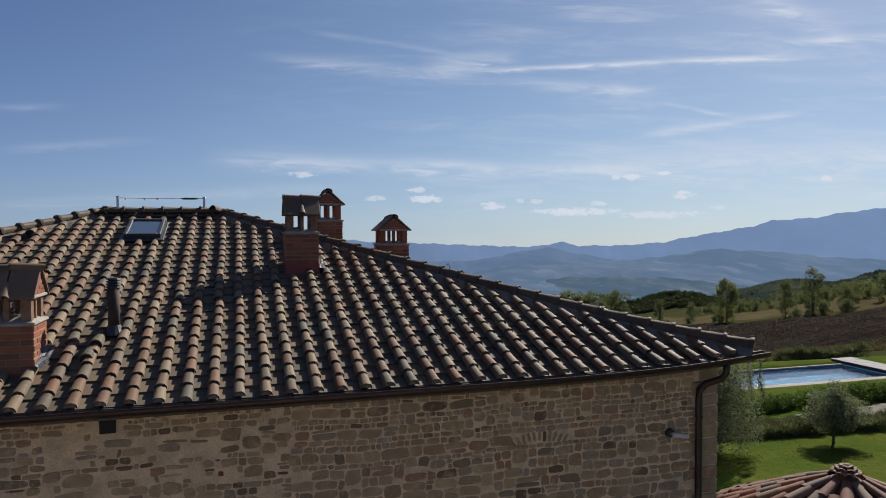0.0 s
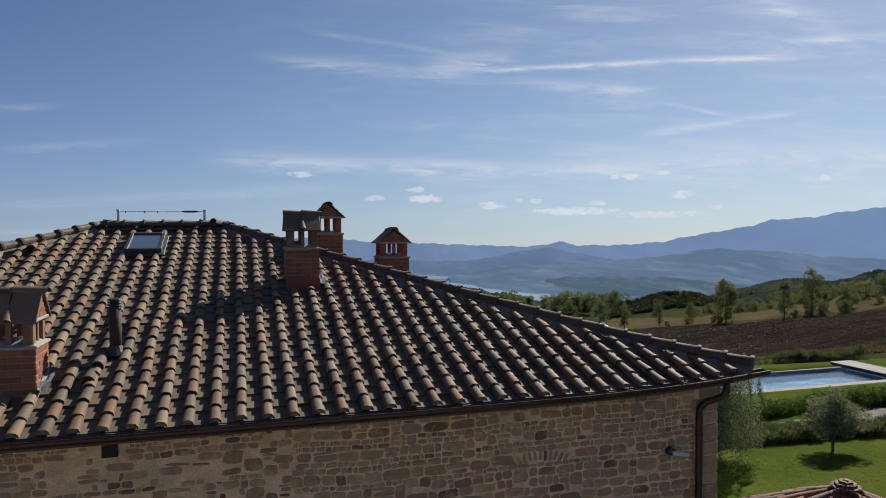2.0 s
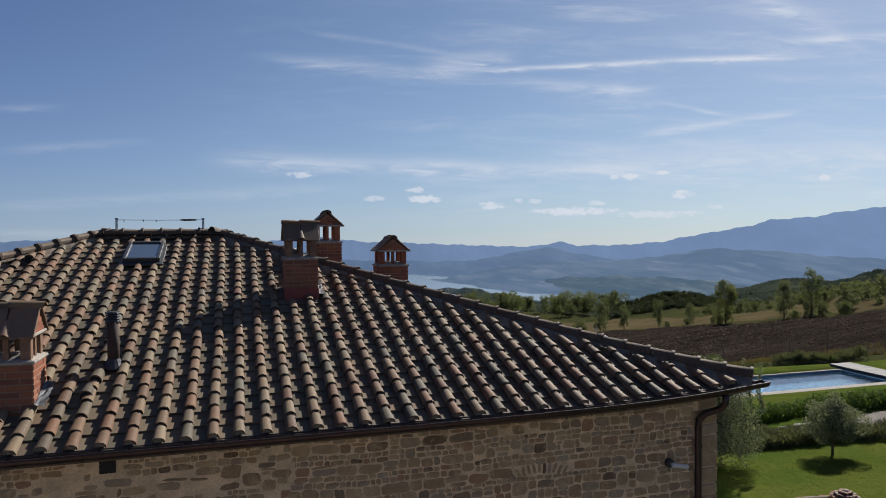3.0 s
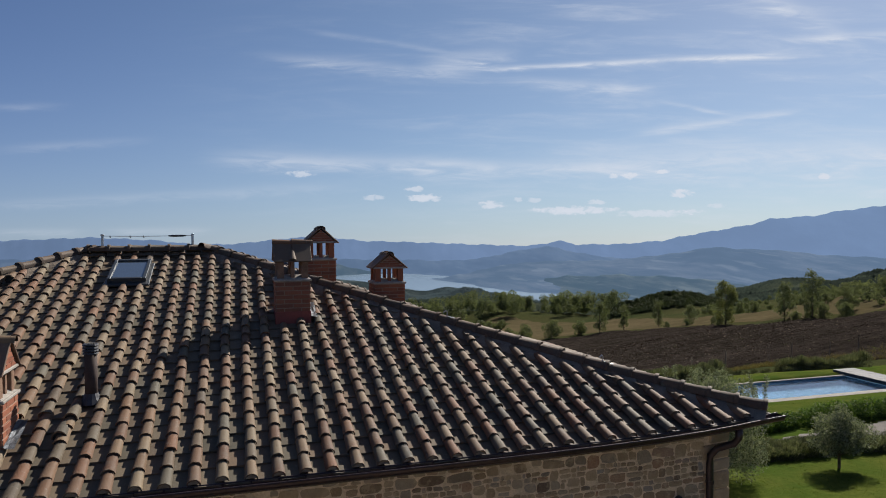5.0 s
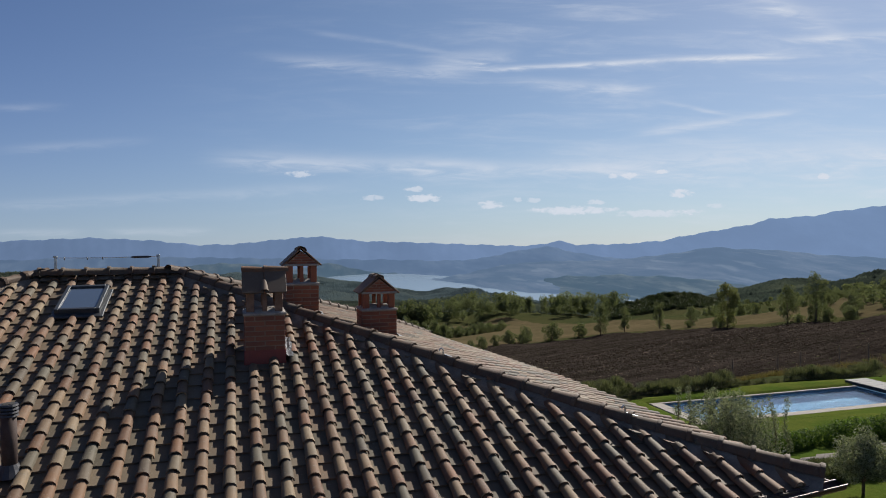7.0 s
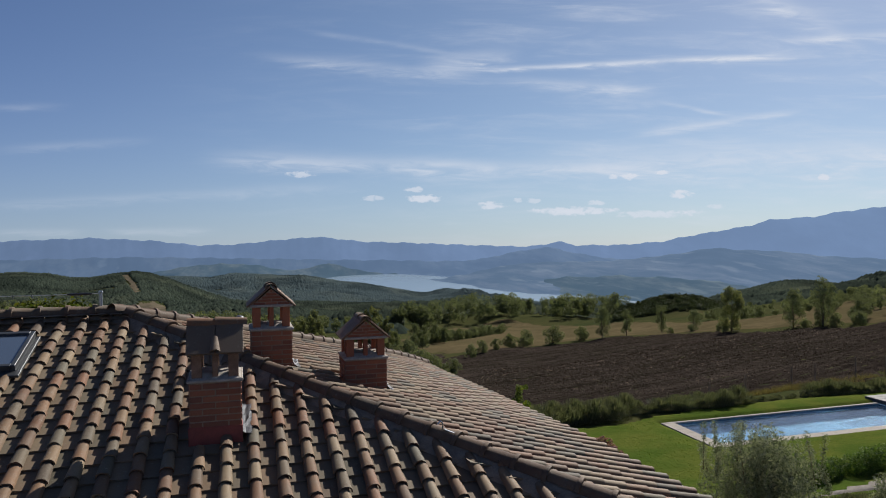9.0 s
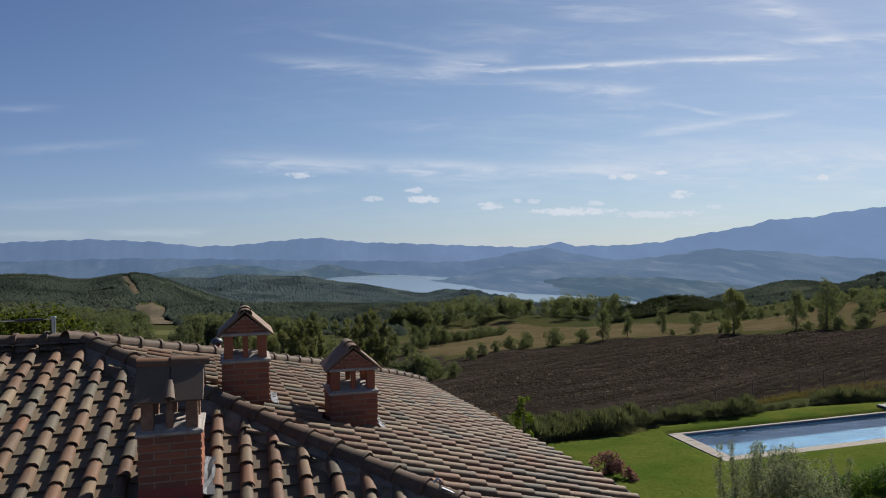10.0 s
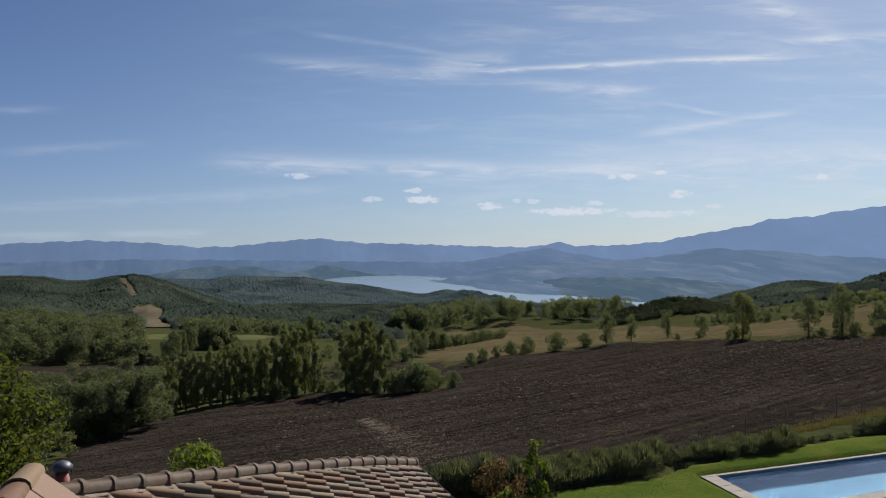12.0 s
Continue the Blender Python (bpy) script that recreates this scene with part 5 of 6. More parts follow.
part("wall", bm, RENDER_MORTAR, kiosk, "plastered round stone wall")
bm = bmesh.new()
bmesh.ops.create_cone(bm, cap_ends=True, segments=48, radius1=CR - 0.02, radius2=0.02, depth=1.0, matrix=pose(CX, CY, CZ - 0.61))
cone = part("roof", bm, RED_TILE, kiosk, "conical roof of radiating red terracotta tiles")
SLOPE = math.degrees(math.atan2(1.0, CR))
for ring, (r_in, r_out, count) in enumerate(((1.72, 2.06, 40), (1.42, 1.82, 36), (1.12, 1.52, 31), (0.82, 1.22, 25), (0.52, 0.92, 18), (0.20, 0.62, 12))):
    vs, fs = cover_shape(r_out - r_in, math.pi * r_out / count * 0.66, math.pi * r_in / count * 0.9 + 0.015, 0.075, 40 + ring)
    me = data_mesh("cover_tile", vs, fs, RED_TILE, "crisp")
    for k in range(count):
        a = 360 * (k + 0.5 * (ring % 2)) / count + rng.uniform(-1.2, 1.2)
        ob = new("cover_tile", me)
        ob.parent = cone
        ob.matrix_basis = pose(CX, CY, 0, 0, 0, a) @ pose(0, -r_out, CZ - 0.06 - r_out * 0.50 + rng.uniform(-0.008, 0.012), SLOPE - 2.5, 0, rng.uniform(-1.5, 1.5))
# rose of stacked tile rings on the peak
for ring, (r, z, count) in enumerate(((0.20, -0.115, 11), (0.14, -0.07, 8), (0.085, -0.035, 6))):
    for k in range(count):
        vs, fs = cover_shape(r * 0.75, math.pi * r / count * 1.25, math.pi * r / count * 0.8, 0.045, 60 + ring)
        ob = new("finial_tile", data_mesh("finial_tile", vs, fs, RED_TILE))
        ob.parent = cone
        ob.matrix_basis = pose(CX, CY, CZ + z, 0, 0, 360 * (k + 0.5 * ring) / count) @ pose(0, -r, 0, 14)
bm = bmesh.new()
bmesh.ops.create_uvsphere(bm, u_segments=12, v_segments=6, radius=0.055, matrix=Matrix.Translation((CX, CY, CZ - 0.005)) @ Matrix.Diagonal((1, 1, 0.6, 1)))
part("finial_cap", bm, RED_TILE, cone, smooth=True)

# ---- plants ----
def leaf_material(name, dark, light, glow=0.35, warm=None, gloss=0.12):
    m, n, l, b = material(name)
    own = piece_random(n, l)
    stops = [(0.0, dark), (0.75, light)]
    if warm:
        stops.append((1.0, warm))
    base = ramp(n, l, own, stops)
    put(n, l, b.inputs["Base Color"], base)
    b.inputs["Roughness"].default_value, b.inputs["Specular IOR Level"].default_value = 0.65, gloss
    t = n.new("ShaderNodeBsdfTranslucent")
    put(n, l, t.inputs["Color"], mix(n, l, 1.0, base, (1.0, 1.05, 0.55), "MULTIPLY"))
    s = n.new("ShaderNodeMixShader")
    s.inputs[0].default_value = glow
    l.new(b.outputs[0], s.inputs[1]), l.new(t.outputs[0], s.inputs[2])
    l.new(s.outputs[0], n["Material Output"].inputs[0])
    return m


BARK = plain("grey_brown_bark", (0.10, 0.08, 0.06), 0.95, vary=0.3, scale=6, relief=0.6, depth=0.02, gloss=0.1)
LEAF_OAK = leaf_material("oak_leaves", (0.074, 0.087, 0.056), (0.122, 0.134, 0.080), 0.55)
LEAF_POPLAR = leaf_material("poplar_leaves", (0.080, 0.092, 0.046), (0.155, 0.162, 0.080), 0.55, (0.19, 0.17, 0.085))
LEAF_OLIVE = leaf_material("olive_leaves", (0.085, 0.098, 0.074), (0.225, 0.240, 0.190), 0.42)
LEAF_BRIGHT = leaf_material("bright_fig_leaves", (0.060, 0.095, 0.013), (0.150, 0.185, 0.033), 0.48)
LEAF_FIG = leaf_material("olive_green_fig_leaves", (0.029, 0.042, 0.007), (0.079, 0.094, 0.019), 0.5, (0.103, 0.103, 0.019))
LEAF_BOX = leaf_material("box_leaves", (0.035, 0.069, 0.016), (0.094, 0.144, 0.031), 0.45)
LEAF_LAV = leaf_material("lavender_leaves", (0.054, 0.062, 0.039), (0.113, 0.121, 0.080), 0.42, (0.164, 0.152, 0.119))
LEAF_RED = leaf_material("red_shrub_leaves", (0.150, 0.064, 0.068), (0.330, 0.188, 0.195), 0.4)
LEAF_DRY = leaf_material("dry_rust_leaves", (0.080, 0.044, 0.024), (0.192, 0.120, 0.064), 0.35)
LEAF_DARK = leaf_material("dark_scrub_leaves", (0.027, 0.038, 0.020), (0.059, 0.072, 0.034), 0.25)


def leaf_cloud(clumps, count, size, seed, slim=0.6, shell=0.55, lift=0.0):
    """Leaves as small bent quads spread through clumps (x, y, z, rx, ry, rz)."""
    rng = np.random.RandomState(seed)
    c = np.array(clumps, float)
    vol = (c[:, 3] * c[:, 4] * c[:, 5]) ** 0.67
    pick = rng.choice(len(c), count, p=vol / vol.sum())
    d = rng.normal(size=(count, 3))
    d /= np.linalg.norm(d, axis=1)[:, None]
    rad = shell + (1.08 - shell) * rng.uniform(0, 1, count) ** 0.6
    p = c[pick, :3] + d * c[pick, 3:] * rad[:, None]
    nrm = d + rng.normal(0, 0.75, (count, 3)) + (0, 0, lift)
    nrm /= np.linalg.norm(nrm, axis=1)[:, None]
    t = np.cross(nrm, rng.normal(size=(count, 3)))
    t /= np.linalg.norm(t, axis=1)[:, None]
    u = np.cross(nrm, t)
    s = size * rng.uniform(0.6, 1.35, count)[:, None]
    corners = [p - t * s, p - u * s * slim + nrm * s * 0.15, p + t * s, p + u * s * slim + nrm * s * 0.15]
    verts = np.stack(corners, 1).reshape(-1, 3)
    quads = np.arange(count * 4).reshape(-1, 4)
    return verts, quads


def crown_clumps(rng, height, base, width, n, taper):
    """Clumps of a crown between base and height; taper 0: round, 1: column."""
    out = []
    for k in range(n):
        t = (k + rng.uniform(0.2, 0.8)) / n
        prof = math.sin(math.pi * min(max(0.12 + 0.83 * t, 0), 1)) ** (0.7 if taper < 0.5 else 0.45)
        r = width * prof * rng.uniform(0.35, 0.9)
        a = rng.uniform(0, 6.28)
        z = base + (height - base) * t
        s = width * rng.uniform(0.24, 0.46) * (0.75 + 0.35 * prof)
        out.append((r * math.cos(a), r * math.sin(a), z, s, s, s * rng.uniform(0.7, 1.15 + taper * 0.5)))
    return out


def tree(name, label, category, height, base, width, leaves, size, mat, seed, taper=0.3, clumps=16, group="", slim=0.6, stems=1, limb=True):
    rng = random.Random(seed)
    ob = new(name)
    tagged(ob, label, category, group)
    cl = crown_clumps(rng, height, base, width, clumps, taper)
    bm = bmesh.new()
    for s in range(stems):
        ox, oy = (rng.uniform(-0.25, 0.25), rng.uniform(-0.2, 0.2)) if stems > 1 else (0, 0)
        r = max(0.05, height * 0.016) / (1 if stems == 1 else 1.5)
        mid = (ox + rng.uniform(-0.05, 0.05) * height * 0.4, oy + rng.uniform(-0.05, 0.05) * height * 0.4, height * 0.42)
        tube(bm, [(ox, oy, -0.25), (ox * 1.1, oy, base * 0.5), mid, (mid[0] * 1.2, mid[1] * 1.2, height * 0.82)], [r * 1.25, r, r * 0.7, r * 0.15], 7)
    if limb:
        for c in cl[::2]:
            z0 = max(base * 0.6, c[2] - width * 0.7)
            tube(bm, [(0, 0, z0), (c[0] * 0.5, c[1] * 0.5, (z0 + c[2]) / 2 + 0.05), (c[0], c[1], c[2])], [max(0.02, height * 0.006), max(0.014, height * 0.004), 0.01], 5)
    part("trunk", bm, BARK, ob, smooth=True)
    v, q = leaf_cloud(cl, leaves, size, seed, slim)
    crown = new("crown", data_mesh("crown", v.tolist(), q.tolist(), mat))
    crown.parent = ob
    return ob


def stand(ob, x, y, turn=0.0, size=1.0, sink=0.05, tall=1.0):
    """Plants a copy of a thing on the land."""
    c = copy_thing(ob, pose(x, y, float(land(x, y)) - sink, 0, 0, turn))
    c.scale = (size, size, size * tall)
    return c


def park(ob, x, y, turn=0.0, size=1.0):
    ob.matrix_basis = pose(x, y, float(land(x, y)) - 0.05, 0, 0, turn)
    ob.scale = (size, size, size)
    return ob


# garden olives
olive = tree("olive_tree", "small grey-green olive tree with open rounded crown on lawn", "olive tree", 1.95, 0.75, 0.88, 9000, 0.046, LEAF_OLIVE, 3, 0.15, 26, "garden olives", 0.38)
park(olive, 12.8, 11.1, 20)
olive_big = tree("olive_tree", "bushy olive tree with upright shoots beside the house", "olive tree", 3.1, 0.4, 1.75, 27000, 0.048, LEAF_OLIVE, 9, 0.55, 40, "garden olives", 0.34, 3)
park(olive_big, 7.9, 11.2, 80)
rs = random.Random(5)
bm = bmesh.new()
clumps_ = []
for k in range(26):
    a, r = rs.uniform(0, 6.28), rs.uniform(0.2, 1.6)
    x, y, z0 = r * math.cos(a), r * math.sin(a), rs.uniform(1.9, 2.6)
    h = rs.uniform(0.4, 1.15)
    dx, dy = rs.uniform(-0.2, 0.2), rs.uniform(-0.2, 0.2)
    tube(bm, [(x, y, z0), (x + dx, y + dy, z0 + h)], [0.012, 0.005], 4)
    for j in range(5):
        t = j / 4
        clumps_.append((x + dx * t, y + dy * t, z0 + h * t, 0.10, 0.10, 0.16))
tagged(part("shoot", bm, BARK, olive_big, smooth=True), "thin upright olive shoots", kind="stuff")
v, q = leaf_cloud(clumps_, 6500, 0.042, 12, 0.3, 0.2)
sh = new("shoot_leaves", data_mesh("shoot_leaves", v.tolist(), q.tolist(), LEAF_OLIVE))
sh.parent = olive_big

# trees just behind the house
fig = tree("garden_tree", "leafy bright green broadleaf tree behind the roof", "tree", 6.7, 1.6, 2.5, 15000, 0.088, LEAF_FIG, 14, 0.3, 60, "trees behind the house", 0.7)
park(fig, -12.0, 25.2, 0)
fig2 = tree("garden_tree", "young bright green tree standing below the roof edge", "tree", 5.1, 1.4, 1.55, 2900, 0.095, LEAF_BRIGHT, 15, 0.4, 18, "trees behind the house", 0.65)
park(fig2, -5.4, 29.5, 0)

# sapling, dry shrub and red shrub at the lawn's edge
park(tree("sapling", "bright green leafy sapling at the lawn edge", "sapling", 2.75, 0.3, 0.46, 850, 0.07, LEAF_BRIGHT, 16, 0.8, 14, "", 0.6), 6.7, 24.7)
park(tree("dry_shrub", "rust-brown drying shrub beside a green sapling", "shrub", 1.75, 0.15, 0.85, 1300, 0.07, LEAF_DRY, 17, 0.2, 12, "", 0.4, 3), 5.7, 25.6)
park(tree("sapling", "pale green bushy shrub at the lawn edge", "shrub", 1.2, 0.1, 0.6, 700, 0.08, LEAF_BRIGHT, 18, 0.2, 9, "", 0.6), 5.2, 23.9)
park(tree("red_shrub", "low shrub with pinkish red leaves on the lawn", "shrub", 0.95, 0.08, 0.62, 1500, 0.055, LEAF_RED, 19, 0.2, 12, "", 0.6, 4), 8.9, 21.5)
park(tree("red_shrub", "small tuft of pale pink foliage on the lawn", "shrub", 0.5, 0.05, 0.35, 500, 0.05, LEAF_RED, 20, 0.2, 8, "", 0.6, 4), 9.3, 20.6)


def bush(name, label, category, length, deep, high, leaves, size, mat, seed, group, slim=0.5, spikes=0, lift=0.3):
    """A low hedge plant: overlapping mounds of leaves, with upright spikes if it is lavender."""
    rng = random.Random(seed)
    ob = new(name)
    tagged(ob, label, category, group)
    n = max(3, int(length / (deep * 0.55)))
    cl = []
    for k in range(n):
        x = -length / 2 + length * (k + 0.5) / n + rng.uniform(-0.1, 0.1)
        h = high * rng.uniform(0.65, 1.0)
        cl.append((x, rng.uniform(-0.1, 0.1) * deep, h * 0.45, deep * rng.uniform(0.5, 0.68), deep * rng.uniform(0.42, 0.55), h * 0.55))
    v, q = leaf_cloud(cl, leaves, size, seed, slim, 0.6, lift)
    v[:, 2] = np.maximum(v[:, 2], 0.01)
    f = new("foliage", data_mesh("foliage", v.tolist(), q.tolist(), mat))
    f.parent = ob
    if spikes:
        vs, fs = [], []
        for k in range(spikes):
            c = rng.choice(cl)
            a, t = rng.uniform(0, 6.28), rng.uniform(0.0, 0.9)
            x, y = c[0] + c[3] * t * math.cos(a), c[1] + c[4] * t * math.sin(a)
            z = c[2] + c[5] * math.sqrt(max(0, 1 - t * t)) * 0.9
            lx, ly, h, w = (x - c[0]) * 0.35, (y - c[1]) * 0.35, rng.uniform(0.08, 0.26), 0.006
            i = len(vs)
            ca, sa = math.cos(a + 1.2), math.sin(a + 1.2)
            vs += [(x - w * ca, y - w * sa, z - 0.08), (x + w * ca, y + w * sa, z - 0.08), (x + lx + w * ca, y + ly + w * sa, z + h), (x + lx - w * ca, y + ly - w * sa, z + h)]
            fs.append((i, i + 1, i + 2, i + 3))
        s = new("flower_stalk", data_mesh("flower_stalk", vs, fs, LEAF_LAV))
        s.parent = ob
        tagged(s, "faded grey lavender flower stalks", kind="stuff")
    return ob


lav = [bush("lavender_bush", "rounded grey-green lavender bush with faded flower stalks", "lavender", 1.5, 0.95, 0.75, 4200, 0.036, LEAF_LAV, 30 + k, "lavender rows", 0.30, 1500) for k in range(3)]
dark_b = [bush("box_bush", "clipped dark green box bush in a row", "hedge", 1.3, 0.95, 0.85, 3600, 0.040, LEAF_BOX, 40 + k, "box hedge", 0.6) for k in range(2)]
first = {}
rs = random.Random(21)


def plant(protos, x, y, turn, size, tall=1.0):
    p = rs.choice(protos)
    if p.name not in first:
        first[p.name] = 1
        p.matrix_basis = pose(x, y, float(land(x, y)) - 0.03, 0, 0, turn)
        p.scale = (size, size, size * tall)
    else:
        stand(p, x, y, turn, size, 0.03, tall)


# lavender along the path
for k in range(8):
    t = k / 7
    plant(lav, 9.0 + 8.6 * t + rs.uniform(-0.2, 0.2), 12.95 - 0.45 * t + rs.uniform(-0.15, 0.15), rs.uniform(-12, 8), rs.uniform(0.95, 1.15), rs.uniform(0.7, 0.9))
    if k < 5:
        plant(lav, 9.6 + 8.6 * t + rs.uniform(-0.2, 0.2), 13.8 - 0.1 * t + rs.uniform(-0.15, 0.15), rs.uniform(-12, 8), rs.uniform(0.6, 0.75), 0.8)
for k in range(3):
    plant(lav, 18.6 + 1.3 * k, 11.9 - 0.25 * k, rs.uniform(-12, 8), rs.uniform(0.8, 1.0))
# clipped hedge between path and pool
for k in range(9):
    x = 13.3 + 1.12 * k + (0.5 if k > 2 else 0)
    plant(dark_b, x + rs.uniform(-0.1, 0.1), 16.25 + 0.2 * k * (0.75 if k > 2 else 0.4) + rs.uniform(-0.1, 0.1), rs.uniform(0, 14), rs.uniform(0.85, 1.0) * (1.0 if k < 4 else 1.25))
# lavender and shrubs along the field's edge
for k in range(26):
    x = 2.4 + 1.28 * k
    y = 28.0 + 0.10 * (x - 5) + 0.35 * math.sin(x * 0.5) + rs.uniform(-0.2, 0.2) - (0.5 if 6 < x < 13.5 else 0)
    big = 1.35 if x < 15 else (0.7 if 15 <= x < 16.6 else 1.15 if x < 22.5 else rs.choice((0.45, 0.6, 0.8)) if x < 29 else 1.1)
    plant(lav, x, y, rs.uniform(-25, 25), big * rs.uniform(0.85, 1.15), rs.uniform(0.8, 1.05))
    if rs.random() < 0.6 and x < 23:
        plant(lav, x + 0.5, y + 0.9, rs.uniform(-25, 25), big * rs.uniform(0.7, 0.95), 1.0)

# ---- trees of the fields ----
poplars = [tree("poplar", "slender leafy tree in a row at the field edge", "tree", 12.5, 0.9, 1.75, 6500, 0.135, LEAF_POPLAR, 50 + k, 0.85, 26, "trees along the field edge", 0.6) for k in range(3)]
oaks = [tree("oak", "rounded dark green oak at the field margin", "tree", 8.5, 1.4, 3.1, 5200, 0.16, LEAF_OAK, 60 + k, 0.2, 24, "field oaks", 0.65) for k in range(3)]
thin = [tree("field_tree", "thin open-crowned tree on the dry meadow edge", "tree", 8.8, 1.3, 2.3, 4200, 0.13, LEAF_OAK, 70 + k, 0.6, 26, "trees on the meadow edge", 0.6) for k in range(3)]
scrub = [tree("scrub_bush", "low dense scrub bush by the field", "bush", 3.2, 0.2, 1.9, 2800, 0.11, LEAF_OAK, 80 + k, 0.1, 14, "scrub bushes", 0.6, 3) for k in range(2)]

# groves of tall trees along the ploughed field: x, y, size
for x, y, s in ((-15.7, 104.8, 0.55), (-14.1, 106.3, 0.62), (-12.8, 107.9, 0.66), (-11.0, 110.1, 0.66), (-9.5, 111.0, 0.68), (-7.7, 111.9, 0.66), (-5.9, 113.1, 0.70), (-3.9, 114.4, 0.68), (-2.1, 114.8, 0.73), (-0.1, 116.8, 0.76),
                (-12.0, 112.5, 0.60), (-8.6, 115.0, 0.62), (-5.0, 118.0, 0.66), (-1.5, 120.5, 0.70), (-10.4, 113.5, 0.6), (-6.8, 116.5, 0.64), (-3.2, 119.2, 0.7), (0.8, 121.5, 0.74), (-13.6, 111.0, 0.56), (4.6, 123.0, 0.8), (17.0, 114.0, 0.8),
                (2.2, 118.3, 0.74), (3.9, 119.7, 0.84), (5.5, 120.2, 0.86), (7.1, 118.6, 0.84), (8.4, 117.1, 0.86), (6.2, 123.5, 0.82),
                (13.3, 114.5, 0.78), (14.6, 113.9, 0.86), (16.0, 112.4, 0.84), (17.2, 110.9, 0.86), (18.8, 110.2, 0.78), (15.4, 117.0, 0.84)):
    plant(poplars, x, y, rs.uniform(0, 360), s * rs.uniform(0.78, 0.92), rs.uniform(1.05, 1.3))
for x, y, s in ((10.0, 118.4, 0.7), (11.6, 117.5, 0.55), (19.8, 106.5, 1.15), (21.9, 111.0, 0.8), (22.9, 106.2, 1.55), (24.7, 107.3, 1.35), (26.6, 108.6, 0.9), (2.2, 132.0, 1.0), (4.9, 150.9, 0.9), (8.5, 160.3, 1.0), (17.5, 151.9, 0.8), (24.1, 161.4, 0.9), (30.4, 159.3, 1.0), (36.9, 169.5, 1.1),
                (28.6, 104.5, 0.8), (14.5, 111.5, 0.7), (16.8, 109.2, 0.8), (5.0, 116.5, 0.6), (2.5, 115.5, 0.7), (-2.5, 112.0, 0.5), (-13.4, 104.0, 0.7), (-16.0, 101.5, 0.8), (-18.5, 98.5, 0.8), (-21, 95, 0.9), (-24, 90, 1.0)):
    plant(scrub, x, y, rs.uniform(0, 360), s)
for x, y, s in ((47.3, 203.2, 0.72), (49.9, 203.0, 0.66), (55.2, 209.0, 0.7), (57.4, 205.7, 0.6), (25.3, 286.9, 1.1), (-19.2, 187.0, 0.85), (-18.1, 196.6, 0.8), (-16.0, 200.5, 0.85)):
    plant(oaks, x, y, rs.uniform(0, 360), s)
# trees between the ploughed field and the dry meadow
plant([tree("meadow_poplar", "tall yellow-green tree on the meadow edge", "tree", 8.8, 0.9, 2.2, 6500, 0.13, LEAF_POPLAR, 75, 0.6, 30, "trees on the meadow edge", 0.6)], 93.6, 117.5, 40, 1.02, 1.0)
for x, y, s, tall in ((90.5, 97.5, 0.80, 0.95), (85, 85.5, 0.86, 1.0), (108.6, 164.5, 0.85, 1.0), (101.6, 140.8, 0.72, 0.8), (98, 165.5, 0.80, 1.0), (88, 161.2, 1.0, 0.95), (86.5, 80.5, 0.62, 0.8), (89.5, 82, 0.5, 0.8)):
    plant(thin, x, y, rs.uniform(0, 360), s, tall)
for x, y, s in ((75.8, 166, 1.5), (85.5, 168.6, 1.2), (70, 170, 1.2), (66, 163, 1.0), (62, 162, 1.1), (93, 118.5, 0.6), (95, 123, 0.5), (86, 87, 0.6), (88, 92, 0.5), (84, 82, 0.6), (100, 148, 0.5), (82, 76, 0.7), (98, 137, 0.5), (46, 147, 0.9), (51, 153, 0.9), (56, 157, 0.8)):
    plant(scrub, x, y, rs.uniform(0, 360), s)
# hedge in the meadow and oaks beyond it
for k in range(20):
    plant(scrub, 50 + 2.4 * k, 203 + 2.7 * k + rs.uniform(-1, 1), rs.uniform(0, 360), rs.uniform(0.9, 1.3))
for x, y, s in ((40, 176, 0.55), (45, 186, 0.6), (38, 190, 0.6)):
    plant(oaks, x, y, rs.uniform(0, 360), s)


# ---- woods: too many to count ----
def wood(name, spots, size, leaves, leaf, mat, label, seed, tall=1.0):
    """Leafy crowns on stems, joined; spots: x, y."""
    rng = np.random.RandomState(seed)
    clumps = []
    for x, y in spots:
        z = float(land(x, y))
        s = size * rng.uniform(0.65, 1.3)
        for k in range(7):
            a, r = rng.uniform(0, 6.28), s * rng.uniform(0.1, 0.75)
            w = s * rng.uniform(0.35, 0.6)
            clumps.append((x + r * math.cos(a), y + r * math.sin(a), z + s * tall * rng.uniform(0.45, 2.2), w, w, w * 0.85))
    v, q = leaf_cloud(clumps, leaves * len(spots), leaf, seed, 0.65, 0.5)
    ob = new(name, data_mesh(name, v.tolist(), q.tolist(), mat))
    return tagged(ob, label, "woods", kind="stuff")


def scatter(count, seed, test, box_):
    rng = np.random.RandomState(seed)
    out = []
    while len(out) < count:
        x, y = rng.uniform(box_[0], box_[1]), rng.uniform(box_[2], box_[3])
        if test(x, y):
            out.append((x, y))
    return out


def polar(x, y):
    return math.hypot(x - EYE[0], y - EYE[1]), math.degrees(math.atan2(x - EYE[0], y - EYE[1]))


def band(r0, r1, a0, a1):
    return lambda x, y: r0(polar(x, y)[1]) < polar(x, y)[0] < r1(polar(x, y)[1]) and a0 < polar(x, y)[1] < a1


wood("woods", scatter(190, 1, band(lambda a: 90, lambda a: 113 - 0.3 * (a + 6), -22, -5.0), (-60, 4, 60, 130)), 1.5, 1100, 0.12, LEAF_OAK, "dense young woodland on the slope", 1, 1.75)
